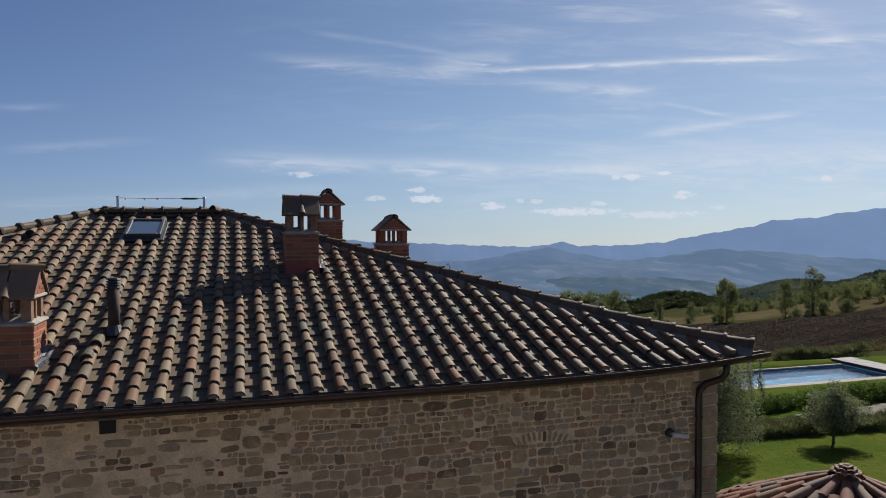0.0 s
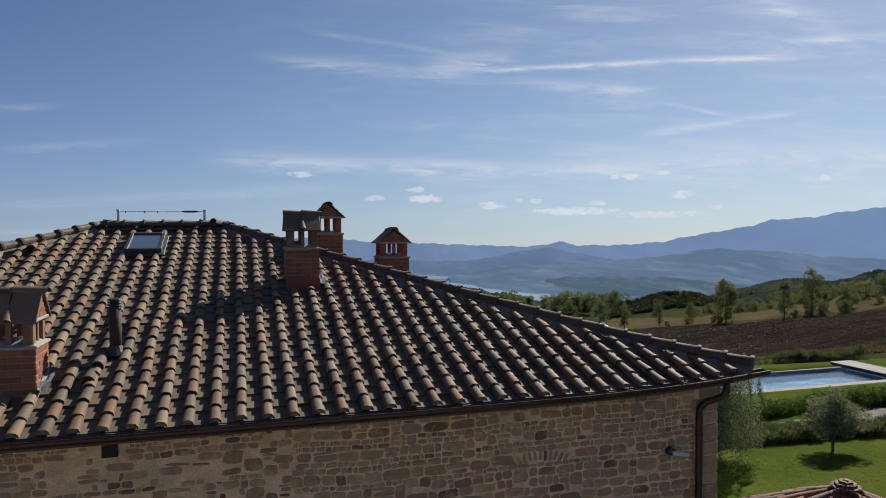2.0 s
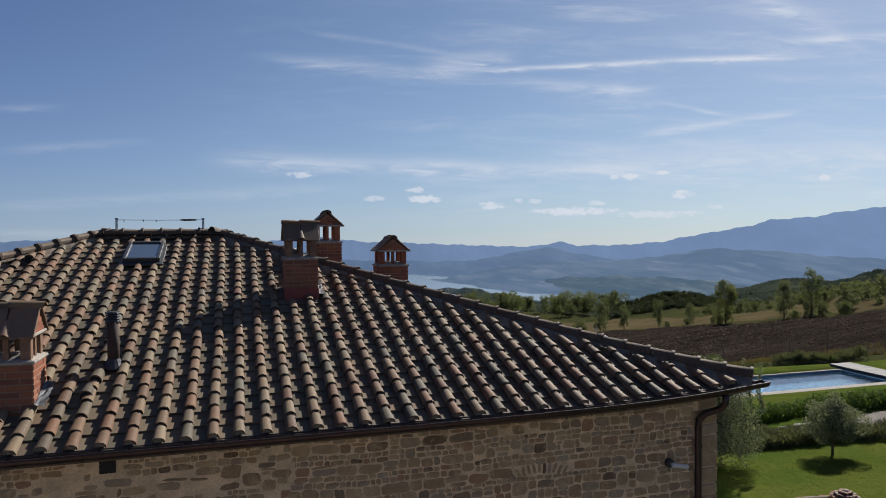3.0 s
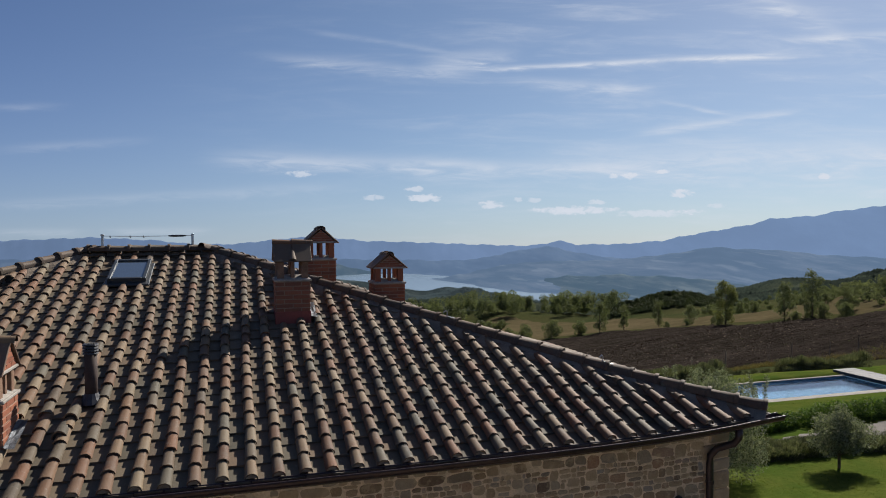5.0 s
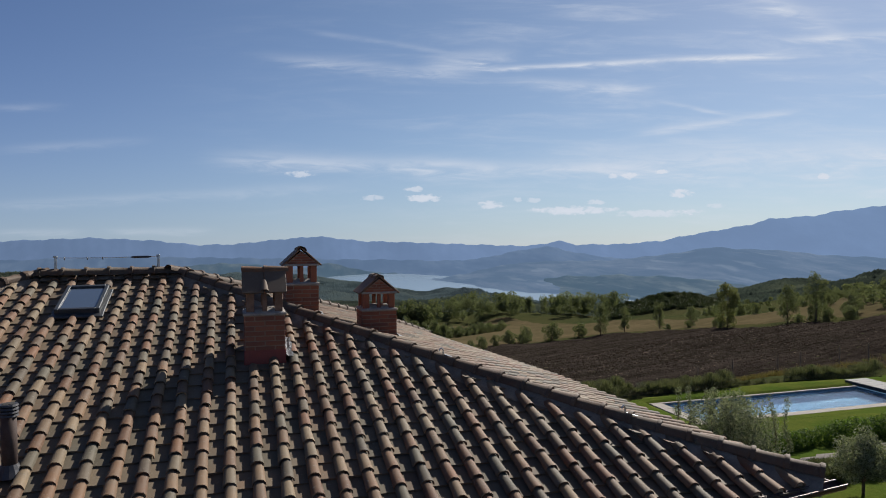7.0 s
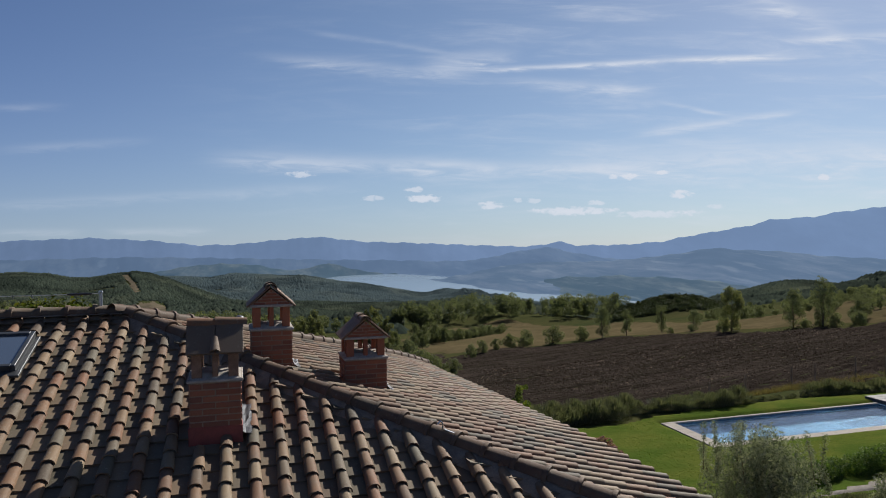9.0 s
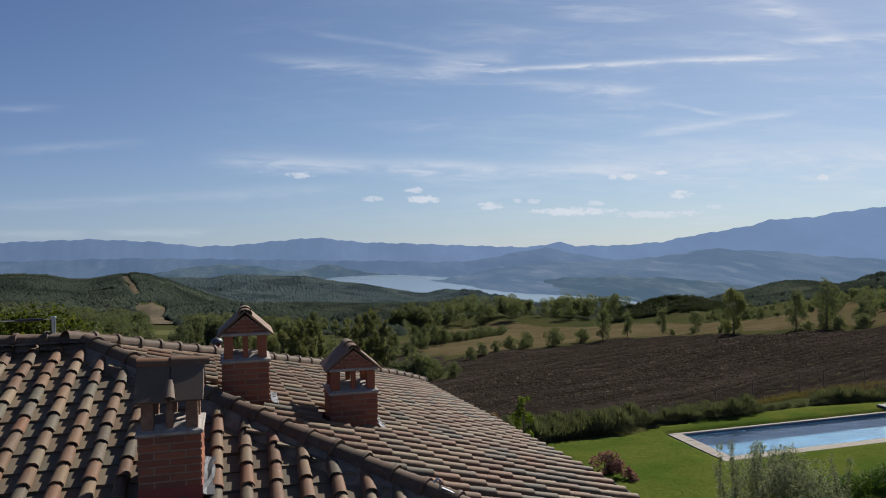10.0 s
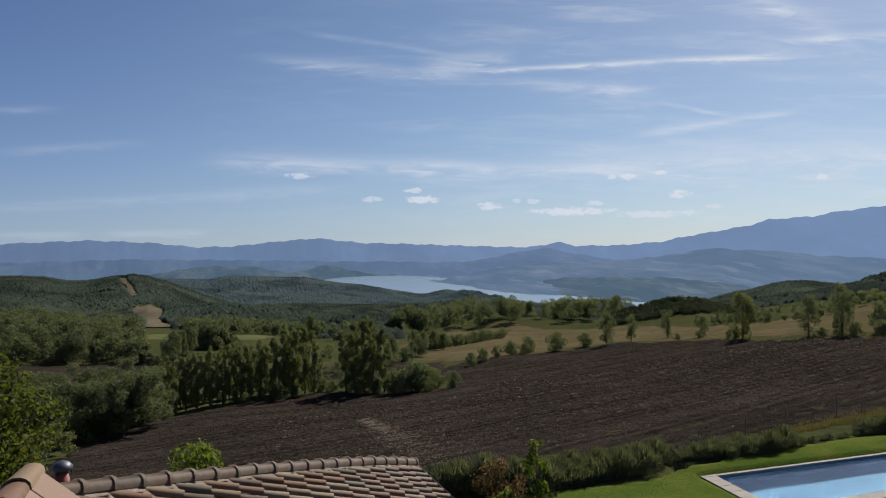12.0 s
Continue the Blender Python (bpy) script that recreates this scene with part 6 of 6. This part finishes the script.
wood("woods", scatter(46, 21, lambda x, y: band(lambda a: 58, lambda a: 92, -20, -10.5)(x, y) and x < -35 + (y - 46) * 0.62, (-40, -8, 50, 95)), 1.1, 520, 0.10, LEAF_POPLAR, "low green thicket at the field's corner", 21, 1.1)
wood("woods", scatter(210, 2, band(lambda a: 184, lambda a: 240, -20, -7.0), (-95, 8, 160, 242)), 2.9, 620, 0.25, LEAF_OAK, "wood of dark oaks behind a bare strip", 2)
wood("woods", scatter(950, 15, lambda x, y: band(lambda a: 226, lambda a: 480, -19, 4)(x, y) and not (-46 < x < 24 and 226 < y < 335) and abs(x + 0.105 * y + 14) > 24, (-170, 30, 200, 490)), 2.5, 130, 0.42, LEAF_OAK, "mixed oak woodland in the valley", 15)
wood("woods", scatter(70, 16, lambda x, y: band(lambda a: 124, lambda a: 148, -7, 9)(x, y) or band(lambda a: 176, lambda a: 212, -1, 10)(x, y), (-30, 45, 110, 220)), 1.15, 420, 0.13, LEAF_OAK, "scrub thicket between the tree rows", 16)
wood("woods", scatter(16, 12, band(lambda a: 214, lambda a: 236, -3.2, 1.0), (-25, 8, 190, 250)), 2.5, 800, 0.30, LEAF_OAK, "clump of dark oaks in the pasture", 12)
wood("woods", scatter(9, 13, band(lambda a: 178, lambda a: 186, -7.2, -4.4), (-40, 0, 160, 200)), 1.5, 600, 0.24, LEAF_OAK, "low oaks along a pasture", 13)
wood("woods", scatter(80, 3, band(lambda a: 395, lambda a: 455, 15.5, 31), (40, 260, 300, 460)), 4.7, 720, 0.38, LEAF_OAK, "line of dark oaks at the meadow's far edge", 3)
wood("woods", scatter(14, 14, band(lambda a: 345, lambda a: 365, 11.8, 17.5), (50, 130, 310, 380)), 4.4, 1000, 0.38, LEAF_OAK, "group of tall dark oaks beyond the meadow", 14)
wood("woods", scatter(34, 4, band(lambda a: 262, lambda a: 330, 3, 11), (0, 80, 240, 340)), 2.4, 420, 0.34, LEAF_OAK, "oak wood beside a pasture", 4)
wood("woods", scatter(150, 5, band(lambda a: 216 - 8.2 * max(a - 39.5, 0), lambda a: 262, 36, 54), (80, 230, 80, 240)), 1.35, 420, 0.17, LEAF_OAK, "row of oaks behind the dry meadow", 5)
wood("woods", scatter(620, 7, band(lambda a: 318, lambda a: 347, 30.6, 40.2), (130, 240, 230, 320)), 1.25, 120, 0.22, LEAF_DARK, "dark scrub-covered mound", 7, 0.45)

def forest_material(name, dark, light, patch):
    """Sunlit woods from far off: each crown its own green, lighter stands, painted dark folds."""
    m, n, l, b = material(name)
    pos = world_pos(n)
    own = piece_random(n, l)
    base = ramp(n, l, own, ((0.0, dark), (1.0, light)))
    stand_ = noise_fac(n, l, 0.007, 6, 0.62, pos)
    base = mix(n, l, span(n, l, stand_, 0.50, 0.62, 0, 0.8), base, patch)
    # dark noise patches stand in for shade in the folds of the hills
    base = mix(n, l, span(n, l, noise_fac(n, l, 0.012, 6, 0.65, pos, 0.4), 0.46, 0.58, 0, 0.85), base, tuple(v * 0.6 for v in dark))
    put(n, l, b.inputs["Base Color"], base)
    b.inputs["Roughness"].default_value, b.inputs["Specular IOR Level"].default_value = 1.0, 0.0
    t = n.new("ShaderNodeBsdfTranslucent")
    put(n, l, t.inputs["Color"], base)
    s_ = n.new("ShaderNodeMixShader")
    s_.inputs[0].default_value = 0.48
    l.new(b.outputs[0], s_.inputs[1]), l.new(t.outputs[0], s_.inputs[2])
    l.new(s_.outputs[0], n["Material Output"].inputs[0])
    return m


# the air's haze is put into these bluish base colours, most in FOREST_FAR
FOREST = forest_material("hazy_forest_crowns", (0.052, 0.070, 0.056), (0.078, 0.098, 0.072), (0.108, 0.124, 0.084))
FOREST_FAR = forest_material("haze_blue_forest_crowns", (0.082, 0.116, 0.128), (0.104, 0.140, 0.146), (0.126, 0.156, 0.148))


def far_forest(name, count, seed, r0, r1, a0, a1, size, skip, mat=FOREST):
    """Crowns of a distant forest: small lumpy domes, joined."""
    rng = np.random.RandomState(seed)
    a = rng.uniform(a0, a1, count)
    r = np.sqrt(rng.uniform(r0 ** 2, r1 ** 2, count))
    x, y = EYE[0] + r * np.sin(np.radians(a)), EYE[1] + r * np.cos(np.radians(a))
    keep = ~skip(x, y, r, a)
    x, y, r = x[keep], y[keep], r[keep]
    z = land(x, y)
    s = size * rng.uniform(0.5, 1.35, len(x))
    base = np.array([(0, 0, 1)] + [(math.cos(k * 1.0472), math.sin(k * 1.0472), -0.3) for k in range(6)])
    tri = np.array([(0, k + 1, (k + 1) % 6 + 1) for k in range(6)])
    v = base[None] * rng.uniform(0.65, 1.35, (len(x), 7, 1)) * s[:, None, None] * np.array((1.25, 1.25, 0.85))
    v = v + np.stack([x, y, z + s * 0.3], -1)[:, None]
    f = tri[None] + (np.arange(len(x)) * 7)[:, None, None]
    ob = new(name, data_mesh(name, v.reshape(-1, 3).tolist(), f.reshape(-1, 3).tolist(), mat, True))
    return tagged(ob, "hazy green forest covering the hill", "forest", kind="stuff")


def in_clearing(x, y, r, a):
    el_ = np.degrees(np.arctan2(land(x, y) - EYE[2], r))
    c = (np.abs(a + 6.0 + 0.55 * (el_ + 6.6)) < 0.95 + 0.25 * np.sin(el_ * 5)) & (el_ < -5.35) & (el_ > -8.0) & (r < 1010)
    t = (np.abs(a + 7.7 + 0.55 * (el_ + 4.0)) < 0.36) & (el_ < -3.3) & (el_ > -4.8) & (r < 1010)
    p = (x > -42) & (x < 22) & (y > 228) & (y < 335)
    holes_ = (waves(x, y, 170, 44) > 0.95) & (r > 420)
    return c | t | p | holes_


far_forest("forest", 60000, 1, 400, 1060, -19, 12, 2.3, in_clearing)
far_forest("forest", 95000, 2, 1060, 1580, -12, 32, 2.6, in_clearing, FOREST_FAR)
far_forest("forest", 5000, 6, 290, 480, 4, 13, 2.3, in_clearing)
far_forest("forest", 26000, 5, 400, 760, 34, 53, 2.1, lambda x, y, r, a: waves(x, y, 120, 47) > 0.6)
far_forest("forest", 22000, 3, 470, 1060, 12, 34, 2.4, lambda x, y, r, a: waves(x, y, 150, 45) > 0.55)
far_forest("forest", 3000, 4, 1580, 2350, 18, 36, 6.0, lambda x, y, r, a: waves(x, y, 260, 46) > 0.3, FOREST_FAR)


# ---- pale houses at the lake's end ----
PLASTER = plain("pale_plaster", (0.42, 0.40, 0.37), 0.9, vary=0.15, scale=1)
rng = random.Random(91)
for az, wide in ((23.4, 12), (24.1, 9), (24.9, 14), (25.6, 8), (26.3, 11)):
    x, y = direction(az, 1490)
    far_house = new("house")
    tagged(far_house, "small pale house with a low tiled roof among trees", "house", "houses by the lake")
    far_house.matrix_basis = pose(x, y, float(land(x, y)) + 1.0, 0, 0, rng.uniform(-30, 30))
    part("wall", boxed(-wide / 2, wide / 2, -4, 4, -2, 5.5, 0), PLASTER, far_house)
    bm = bmesh.new()
    vs = [bm.verts.new(v) for v in ((-wide / 2 - 0.4, -4.4, 5.4), (wide / 2 + 0.4, -4.4, 5.4), (wide / 2 + 0.4, 4.4, 5.4), (-wide / 2 - 0.4, 4.4, 5.4), (-wide / 2 - 0.4, 0, 7.2), (wide / 2 + 0.4, 0, 7.2))]
    for f in ((0, 1, 5, 4), (2, 3, 4, 5), (1, 2, 5), (3, 0, 4), (3, 2, 1, 0)):
        bm.faces.new([vs[k] for k in f])
    part("roof", bm, RED_TILE, far_house)


# ---- blades of grass on the nearest lawn ----
GRASS = leaf_material("lawn_grass_blades", (0.040, 0.076, 0.006), (0.086, 0.112, 0.014), 0.45)
rng_ = np.random.RandomState(77)
count = 42000
gx, gy = rng_.uniform(4.0, 24.0, count), rng_.uniform(5.0, 28.0, count)
keep = ~((gx > 15.2) & (gy > 22.4) & (gy < 27.2)) & ~((gy > 12.0) & (gy < 17.2) & (gx > 8)) 
gx, gy = gx[keep], gy[keep]
gz = land(gx, gy) + 0.02
ang, tall, lean = rng_.uniform(0, 6.28, len(gx)), rng_.uniform(0.02, 0.05, len(gx)), rng_.uniform(-0.05, 0.05, (len(gx), 2))
w = 0.012
va = np.stack([gx - w * np.cos(ang), gy - w * np.sin(ang), gz], -1)
vb = np.stack([gx + w * np.cos(ang), gy + w * np.sin(ang), gz], -1)
vc = np.stack([gx + lean[:, 0], gy + lean[:, 1], gz + tall], -1)
blades = new("grass", data_mesh("grass", np.stack([va, vb, vc], 1).reshape(-1, 3).tolist(), np.arange(len(gx) * 3).reshape(-1, 3).tolist(), GRASS))
tagged(blades, "short green blades of lawn grass", "grass", kind="stuff")


# tufts of dry grass and weeds along the fence and the field's edge
DRY_GRASS = leaf_material("dry_grass_blades", (0.090, 0.069, 0.034), (0.173, 0.135, 0.071), 0.35, (0.075, 0.083, 0.030))
rng_ = np.random.RandomState(78)
count = 16000
gx = rng_.uniform(9, 50, count)
gy = 31.2 + 0.085 * (gx - 11) + np.abs(rng_.normal(0.9, 0.9, count))
keep = waves(gx, gy, 5, 62) > -0.35
gx, gy = gx[keep], gy[keep]
gz = land(gx, gy)
ang, tall, lean = rng_.uniform(0, 6.28, len(gx)), rng_.uniform(0.10, 0.34, len(gx)), rng_.uniform(-0.14, 0.14, (len(gx), 2))
w = 0.02
va = np.stack([gx - w * np.cos(ang), gy - w * np.sin(ang), gz], -1)
vb = np.stack([gx + w * np.cos(ang), gy + w * np.sin(ang), gz], -1)
vc = np.stack([gx + lean[:, 0], gy + lean[:, 1], gz + tall], -1)
tufts = new("dry_grass", data_mesh("dry_grass", np.stack([va, vb, vc], 1).reshape(-1, 3).tolist(), np.arange(len(gx) * 3).reshape(-1, 3).tolist(), DRY_GRASS))
tagged(tufts, "tan dry grass tufts along the field fence", "grass", kind="stuff")
# ---- stones of the rubble wall ----
def stone_material():
    m, n, l, b = material("field_stone")
    pos = world_pos(n)
    own = piece_random(n, l)
    base = ramp(n, l, own, ((0.0, (0.297, 0.198, 0.110)), (0.16, (0.440, 0.319, 0.193)), (0.32, (0.352, 0.248, 0.149)), (0.46, (0.495, 0.352, 0.204)), (0.58, (0.330, 0.259, 0.182)), (0.67, (0.165, 0.108, 0.068)), (0.75, (0.396, 0.275, 0.160)), (0.85, (0.363, 0.204, 0.121)), (0.92, (0.319, 0.270, 0.215)), (1.0, (0.451, 0.319, 0.182))), False)
    a = noise_fac(n, l, 7, 6, 0.65, pos)
    c = noise_fac(n, l, 45, 5, 0.65, pos)
    base = mix(n, l, span(n, l, a, 0.35, 0.7, 0, 0.55), base, mix(n, l, 1.0, base, (0.6, 0.58, 0.56), "MULTIPLY"))
    base = mix(n, l, span(n, l, c, 0.5, 0.8, 0, 0.3), base, (0.550, 0.418, 0.264))
    smear = noise_fac(n, l, 5.5, 5, 0.7, pos, 0.6)
    base = mix(n, l, span(n, l, smear, 0.52, 0.66, 0, 0.55), base, (0.550, 0.407, 0.237))
    put(n, l, b.inputs["Base Color"], base)
    b.inputs["Roughness"].default_value, b.inputs["Specular IOR Level"].default_value = 0.93, 0.15
    bump(n, l, b, c, 0.8, 0.02)
    return m


STONE = stone_material()


def stone_shape(w, h, rng):
    """A rough field stone, w by h, its face just proud of the pointing towards -y."""
    proud, n = rng.uniform(0.003, 0.014), 14
    power = rng.uniform(3.2, 9.0)
    start = rng.uniform(0, 0.48)
    lean, pinch, bow = rng.uniform(-0.18, 0.18), rng.uniform(-0.16, 0.16), rng.uniform(-0.08, 0.08)
    ring, face = [], []
    for k in range(n):
        a = start + 6.2832 * k / n
        c, s = math.cos(a), math.sin(a)
        q = (abs(c) ** power + abs(s) ** power) ** (-1 / power) * rng.uniform(0.92, 1.06)
        x, z = c * q * w / 2, s * q * h / 2
        x, z = x + lean * z, z * (1 + pinch * 2 * x / w) + bow * h * (1 - (2 * x / w) ** 2)
        ring.append((x, 0.012, z))
        face.append((x * 0.95, -proud * rng.uniform(0.2, 1.1), z * 0.92))
    vs = ring + face + [(rng.uniform(-0.15, 0.15) * w, -proud * 1.4, rng.uniform(-0.15, 0.15) * h)]
    fs = [(k, (k + 1) % n, n + (k + 1) % n, n + k) for k in range(n)] + [(n + k, n + (k + 1) % n, 2 * n) for k in range(n)]
    return vs, fs


def rubble(x0, x1, z0, z1, rng, kinds, taken=()):
    """Rubble in rough wandering courses with slips between: centre x, z, width, height of each stone."""
    low_, high_, long_, slips = kinds
    out, top, reserved = [], z1, []
    phase = rng.uniform(0, 6)
    while top > z0 + 0.05:
        h = rng.choice((rng.uniform(low_, high_), rng.uniform(low_, high_), rng.uniform(low_, high_), rng.uniform(0.65, 1.0) * low_))
        x, nextup = x0 + rng.uniform(-0.1, 0), []
        while x < x1 - 0.04:
            w = min(max(h * rng.uniform(0.8, long_), 0.055), 0.40)
            if rng.random() < 0.16:
                w *= 0.5
            w = min(w, x1 - x)
            inside = [r for r in reserved if x < r[1] and x + w > r[0]]
            if inside:
                if inside[0][0] - x < 0.06:
                    x = inside[0][1] + 0.004
                    continue
                w = inside[0][0] - x
            mid, z = x + w / 2, top - h / 2 + 0.016 * math.sin(x * 1.7 + phase) + 0.008 * math.sin(x * 5.1 + phase * 2)
            gap = rng.uniform(0.003, 0.013)
            if not any(a < mid + w / 2 and mid - w / 2 < b and c < z + h / 2 and z - h / 2 < d for a, b, c, d in taken):
                if rng.random() < slips and h > 0.085:
                    cut = rng.uniform(0.3, 0.65)
                    out.append((mid, z + h / 2 * (1 - cut), w - gap, h * cut - gap * 0.7))
                    out.append((mid + rng.uniform(-0.02, 0.02), z - h / 2 * cut, (w - gap) * rng.uniform(0.7, 1.0), h * (1 - cut) - gap * 0.7))
                elif rng.random() < 0.13 and w > 0.12:
                    more = rng.uniform(0.35, 0.7) * low_ + 0.02
                    out.append((mid, z - more / 2, w - gap, h + more - gap))
                    nextup.append((x, x + w))
                else:
                    out.append((mid, z + rng.uniform(-0.006, 0.006), w - gap, h * rng.uniform(0.90, 1.02) - gap * 0.8))
            x += w
        top -= h
        reserved = nextup
    return out


# least and most height of a course, longest stone to its height, share of slips
FINE = (0.060, 0.135, 3.2, 0.26)
COARSE = (0.085, 0.165, 2.7, 0.14)
rng = random.Random(31)
SEAM = -6.18
HOLE = (-8.26, -8.0, 5.60, 5.82)
ARCH = (-3.42, -2.76, 5.08, 5.20)
TOP_STONE = WALL_TOP - 0.02
rest, side_rest = [], []
singles = 0


def lay(x, z, w, h, mat=STONE, turn=None):
    global singles
    vs, fs = stone_shape(w, h, rng)
    z += lift(x, 0) * min(max(z - 4.4, 0) / 1.4, 1)
    place_ = pose(x, WY0, z, 0, rng.uniform(-5, 5) if turn is None else turn, 0)
    if z > 4.72 and -7.9 < x and singles < 300 or mat is not STONE:
        ob = new("stone", data_mesh("stone", vs, fs, mat))
        ob.parent, ob.matrix_basis = walls, place_
        singles += 1
    else:
        rest.append((place_, vs, fs))


for k in range(11):                                        # small stones on edge over a blocked opening
    t = k / 10 * 2 - 1
    lay(-3.09 + 0.36 * t, 5.155 - 0.07 * t * t, 0.046 + rng.uniform(-0.008, 0.012), rng.uniform(0.11, 0.15), STONE, 26 * t)
for x, z, w, h in ((-6.30, 5.01, 0.12, 0.032), (-6.98, 5.07, 0.06, 0.06)):
    lay(x, z, w, h, BRICK, 4)
for lo, hi, kinds in ((-9.6, SEAM - 0.02, FINE), (SEAM + 0.02, WX1 - 0.36, COARSE)):
    for x, z, w, h in rubble(lo, hi, BASE + 0.1, TOP_STONE, rng, kinds, (HOLE, ARCH, (-6.37, -6.2, 4.98, 5.04), (-7.02, -6.94, 5.03, 5.10))):
        if kinds is FINE and rng.random() < 0.34:
            continue                                   # smeared over with mortar
        lay(x, z, w, h)
for x, z, w, h in rubble(WX0, -9.6, BASE + 0.1, TOP_STONE, rng, FINE):
    vs, fs = stone_shape(w, h, rng)
    rest.append((pose(x, WY0, z), vs, fs))
for y, z, w, h in rubble(WY0 + 0.4, WY1, BASE + 0.1, TOP_STONE, rng, COARSE):
    vs, fs = stone_shape(w, h, rng)
    side_rest.append((pose(WX1, WY0 + 0.4, z, 0, 0, 90 + SKEW) @ pose(y - WY0 - 0.4, 0, 0), vs, fs))


def join_stones(items, parent, label):
    verts, faces = [], []
    for m, vs, fs in items:
        k = len(verts)
        verts += [tuple(m @ Vector(v)) for v in vs]
        faces += [tuple(i + k for i in f) for f in fs]
    ob = new("rubble", data_mesh("rubble", verts, faces, STONE))
    ob.parent = parent
    tagged(ob, label, kind="stuff")


join_stones(rest, walls, "rubble stones of the lower front wall")
join_stones(side_rest, side_wall, "rubble stones of the side wall")
# dressed quoins at the corner
z = TOP_STONE
k = 0
while z > BASE + 0.2:
    h = rng.uniform(0.12, 0.24)
    w, d = (0.40, 0.26) if k % 2 else (0.27, 0.42)
    w += rng.uniform(-0.03, 0.03)
    bm = bmesh.new()
    box(bm, WX1 - w, WX1 + 0.02, WY0 - 0.022, WY0 + d, z - h + 0.014, z)
    for v in bm.verts:
        v.co += Vector((rng.uniform(-0.008, 0.008), rng.uniform(-0.004, 0.004), rng.uniform(-0.006, 0.006) + lift(v.co.x, 0) * min(max(v.co.z - 4.4, 0) / 1.4, 1)))
    part("quoin", soft(bm, 0.016), STONE, walls)
    z -= h
    k += 1

# ---- roof tiles ----
def near_strip(here):
    return -7.9 < here.x < -0.2 and here.y < 1.75


cover_meshes = [data_mesh("cover_tile", *shape, COVER, "crisp") for shape in COVERS]
pan_meshes = [data_mesh("pan_tile", *shape, PAN) for shape in PANS]
rng = random.Random(4)
for side, (covers, pans) in FACES.items():
    rest = []
    for m, here in covers:
        if side == "front" and near_strip(here):
            ob = new("cover_tile", rng.choice(cover_meshes))
            ob.parent, ob.matrix_basis = roof, m
        else:
            rest.append(m)
    ob = new("cover_tiles", joined("cover_tiles", COVERS, rest, COVER, side, "crisp"))
    ob.parent = roof
    tagged(ob, "rows of weathered half-round terracotta cover tiles", kind="stuff")
    rest = []
    for m, here in pans:
        if side == "front" and near_strip(here):
            ob = new("pan_tile", rng.choice(pan_meshes))
            ob.parent, ob.matrix_basis = roof, m
        else:
            rest.append(m)
    ob = new("pan_tiles", joined("pan_tiles", PANS, rest, PAN, side + "p"))
    ob.parent = roof
    tagged(ob, "rows of mossy flat pan tiles between the covers", kind="stuff")

# mortar stops in the mouths of the lowest cover tiles
plug_v = [(0, 0.014, 0.004)] + [(-0.062 * math.cos(math.pi * k / 8), 0.016, 0.062 * math.sin(math.pi * k / 8)) for k in range(9)]
plug_mesh = data_mesh("mortar_stop", plug_v + [(x, 0.06, z) for x, y, z in plug_v[1:]], [(0, k + 1, k + 2) for k in range(8)] + [(k + 1, k + 10, k + 11, k + 2) for k in range(8)], plain("eave_mortar", (0.30, 0.235, 0.165), 0.97, vary=0.3, scale=20, relief=0.6, depth=0.01, gloss=0.1))
for m, here in FACES["front"][0]:
    if here.y < 0.1 and here.x > -10.5:
        ob = new("mortar_stop", plug_mesh)
        ob.parent, ob.matrix_basis = roof, m
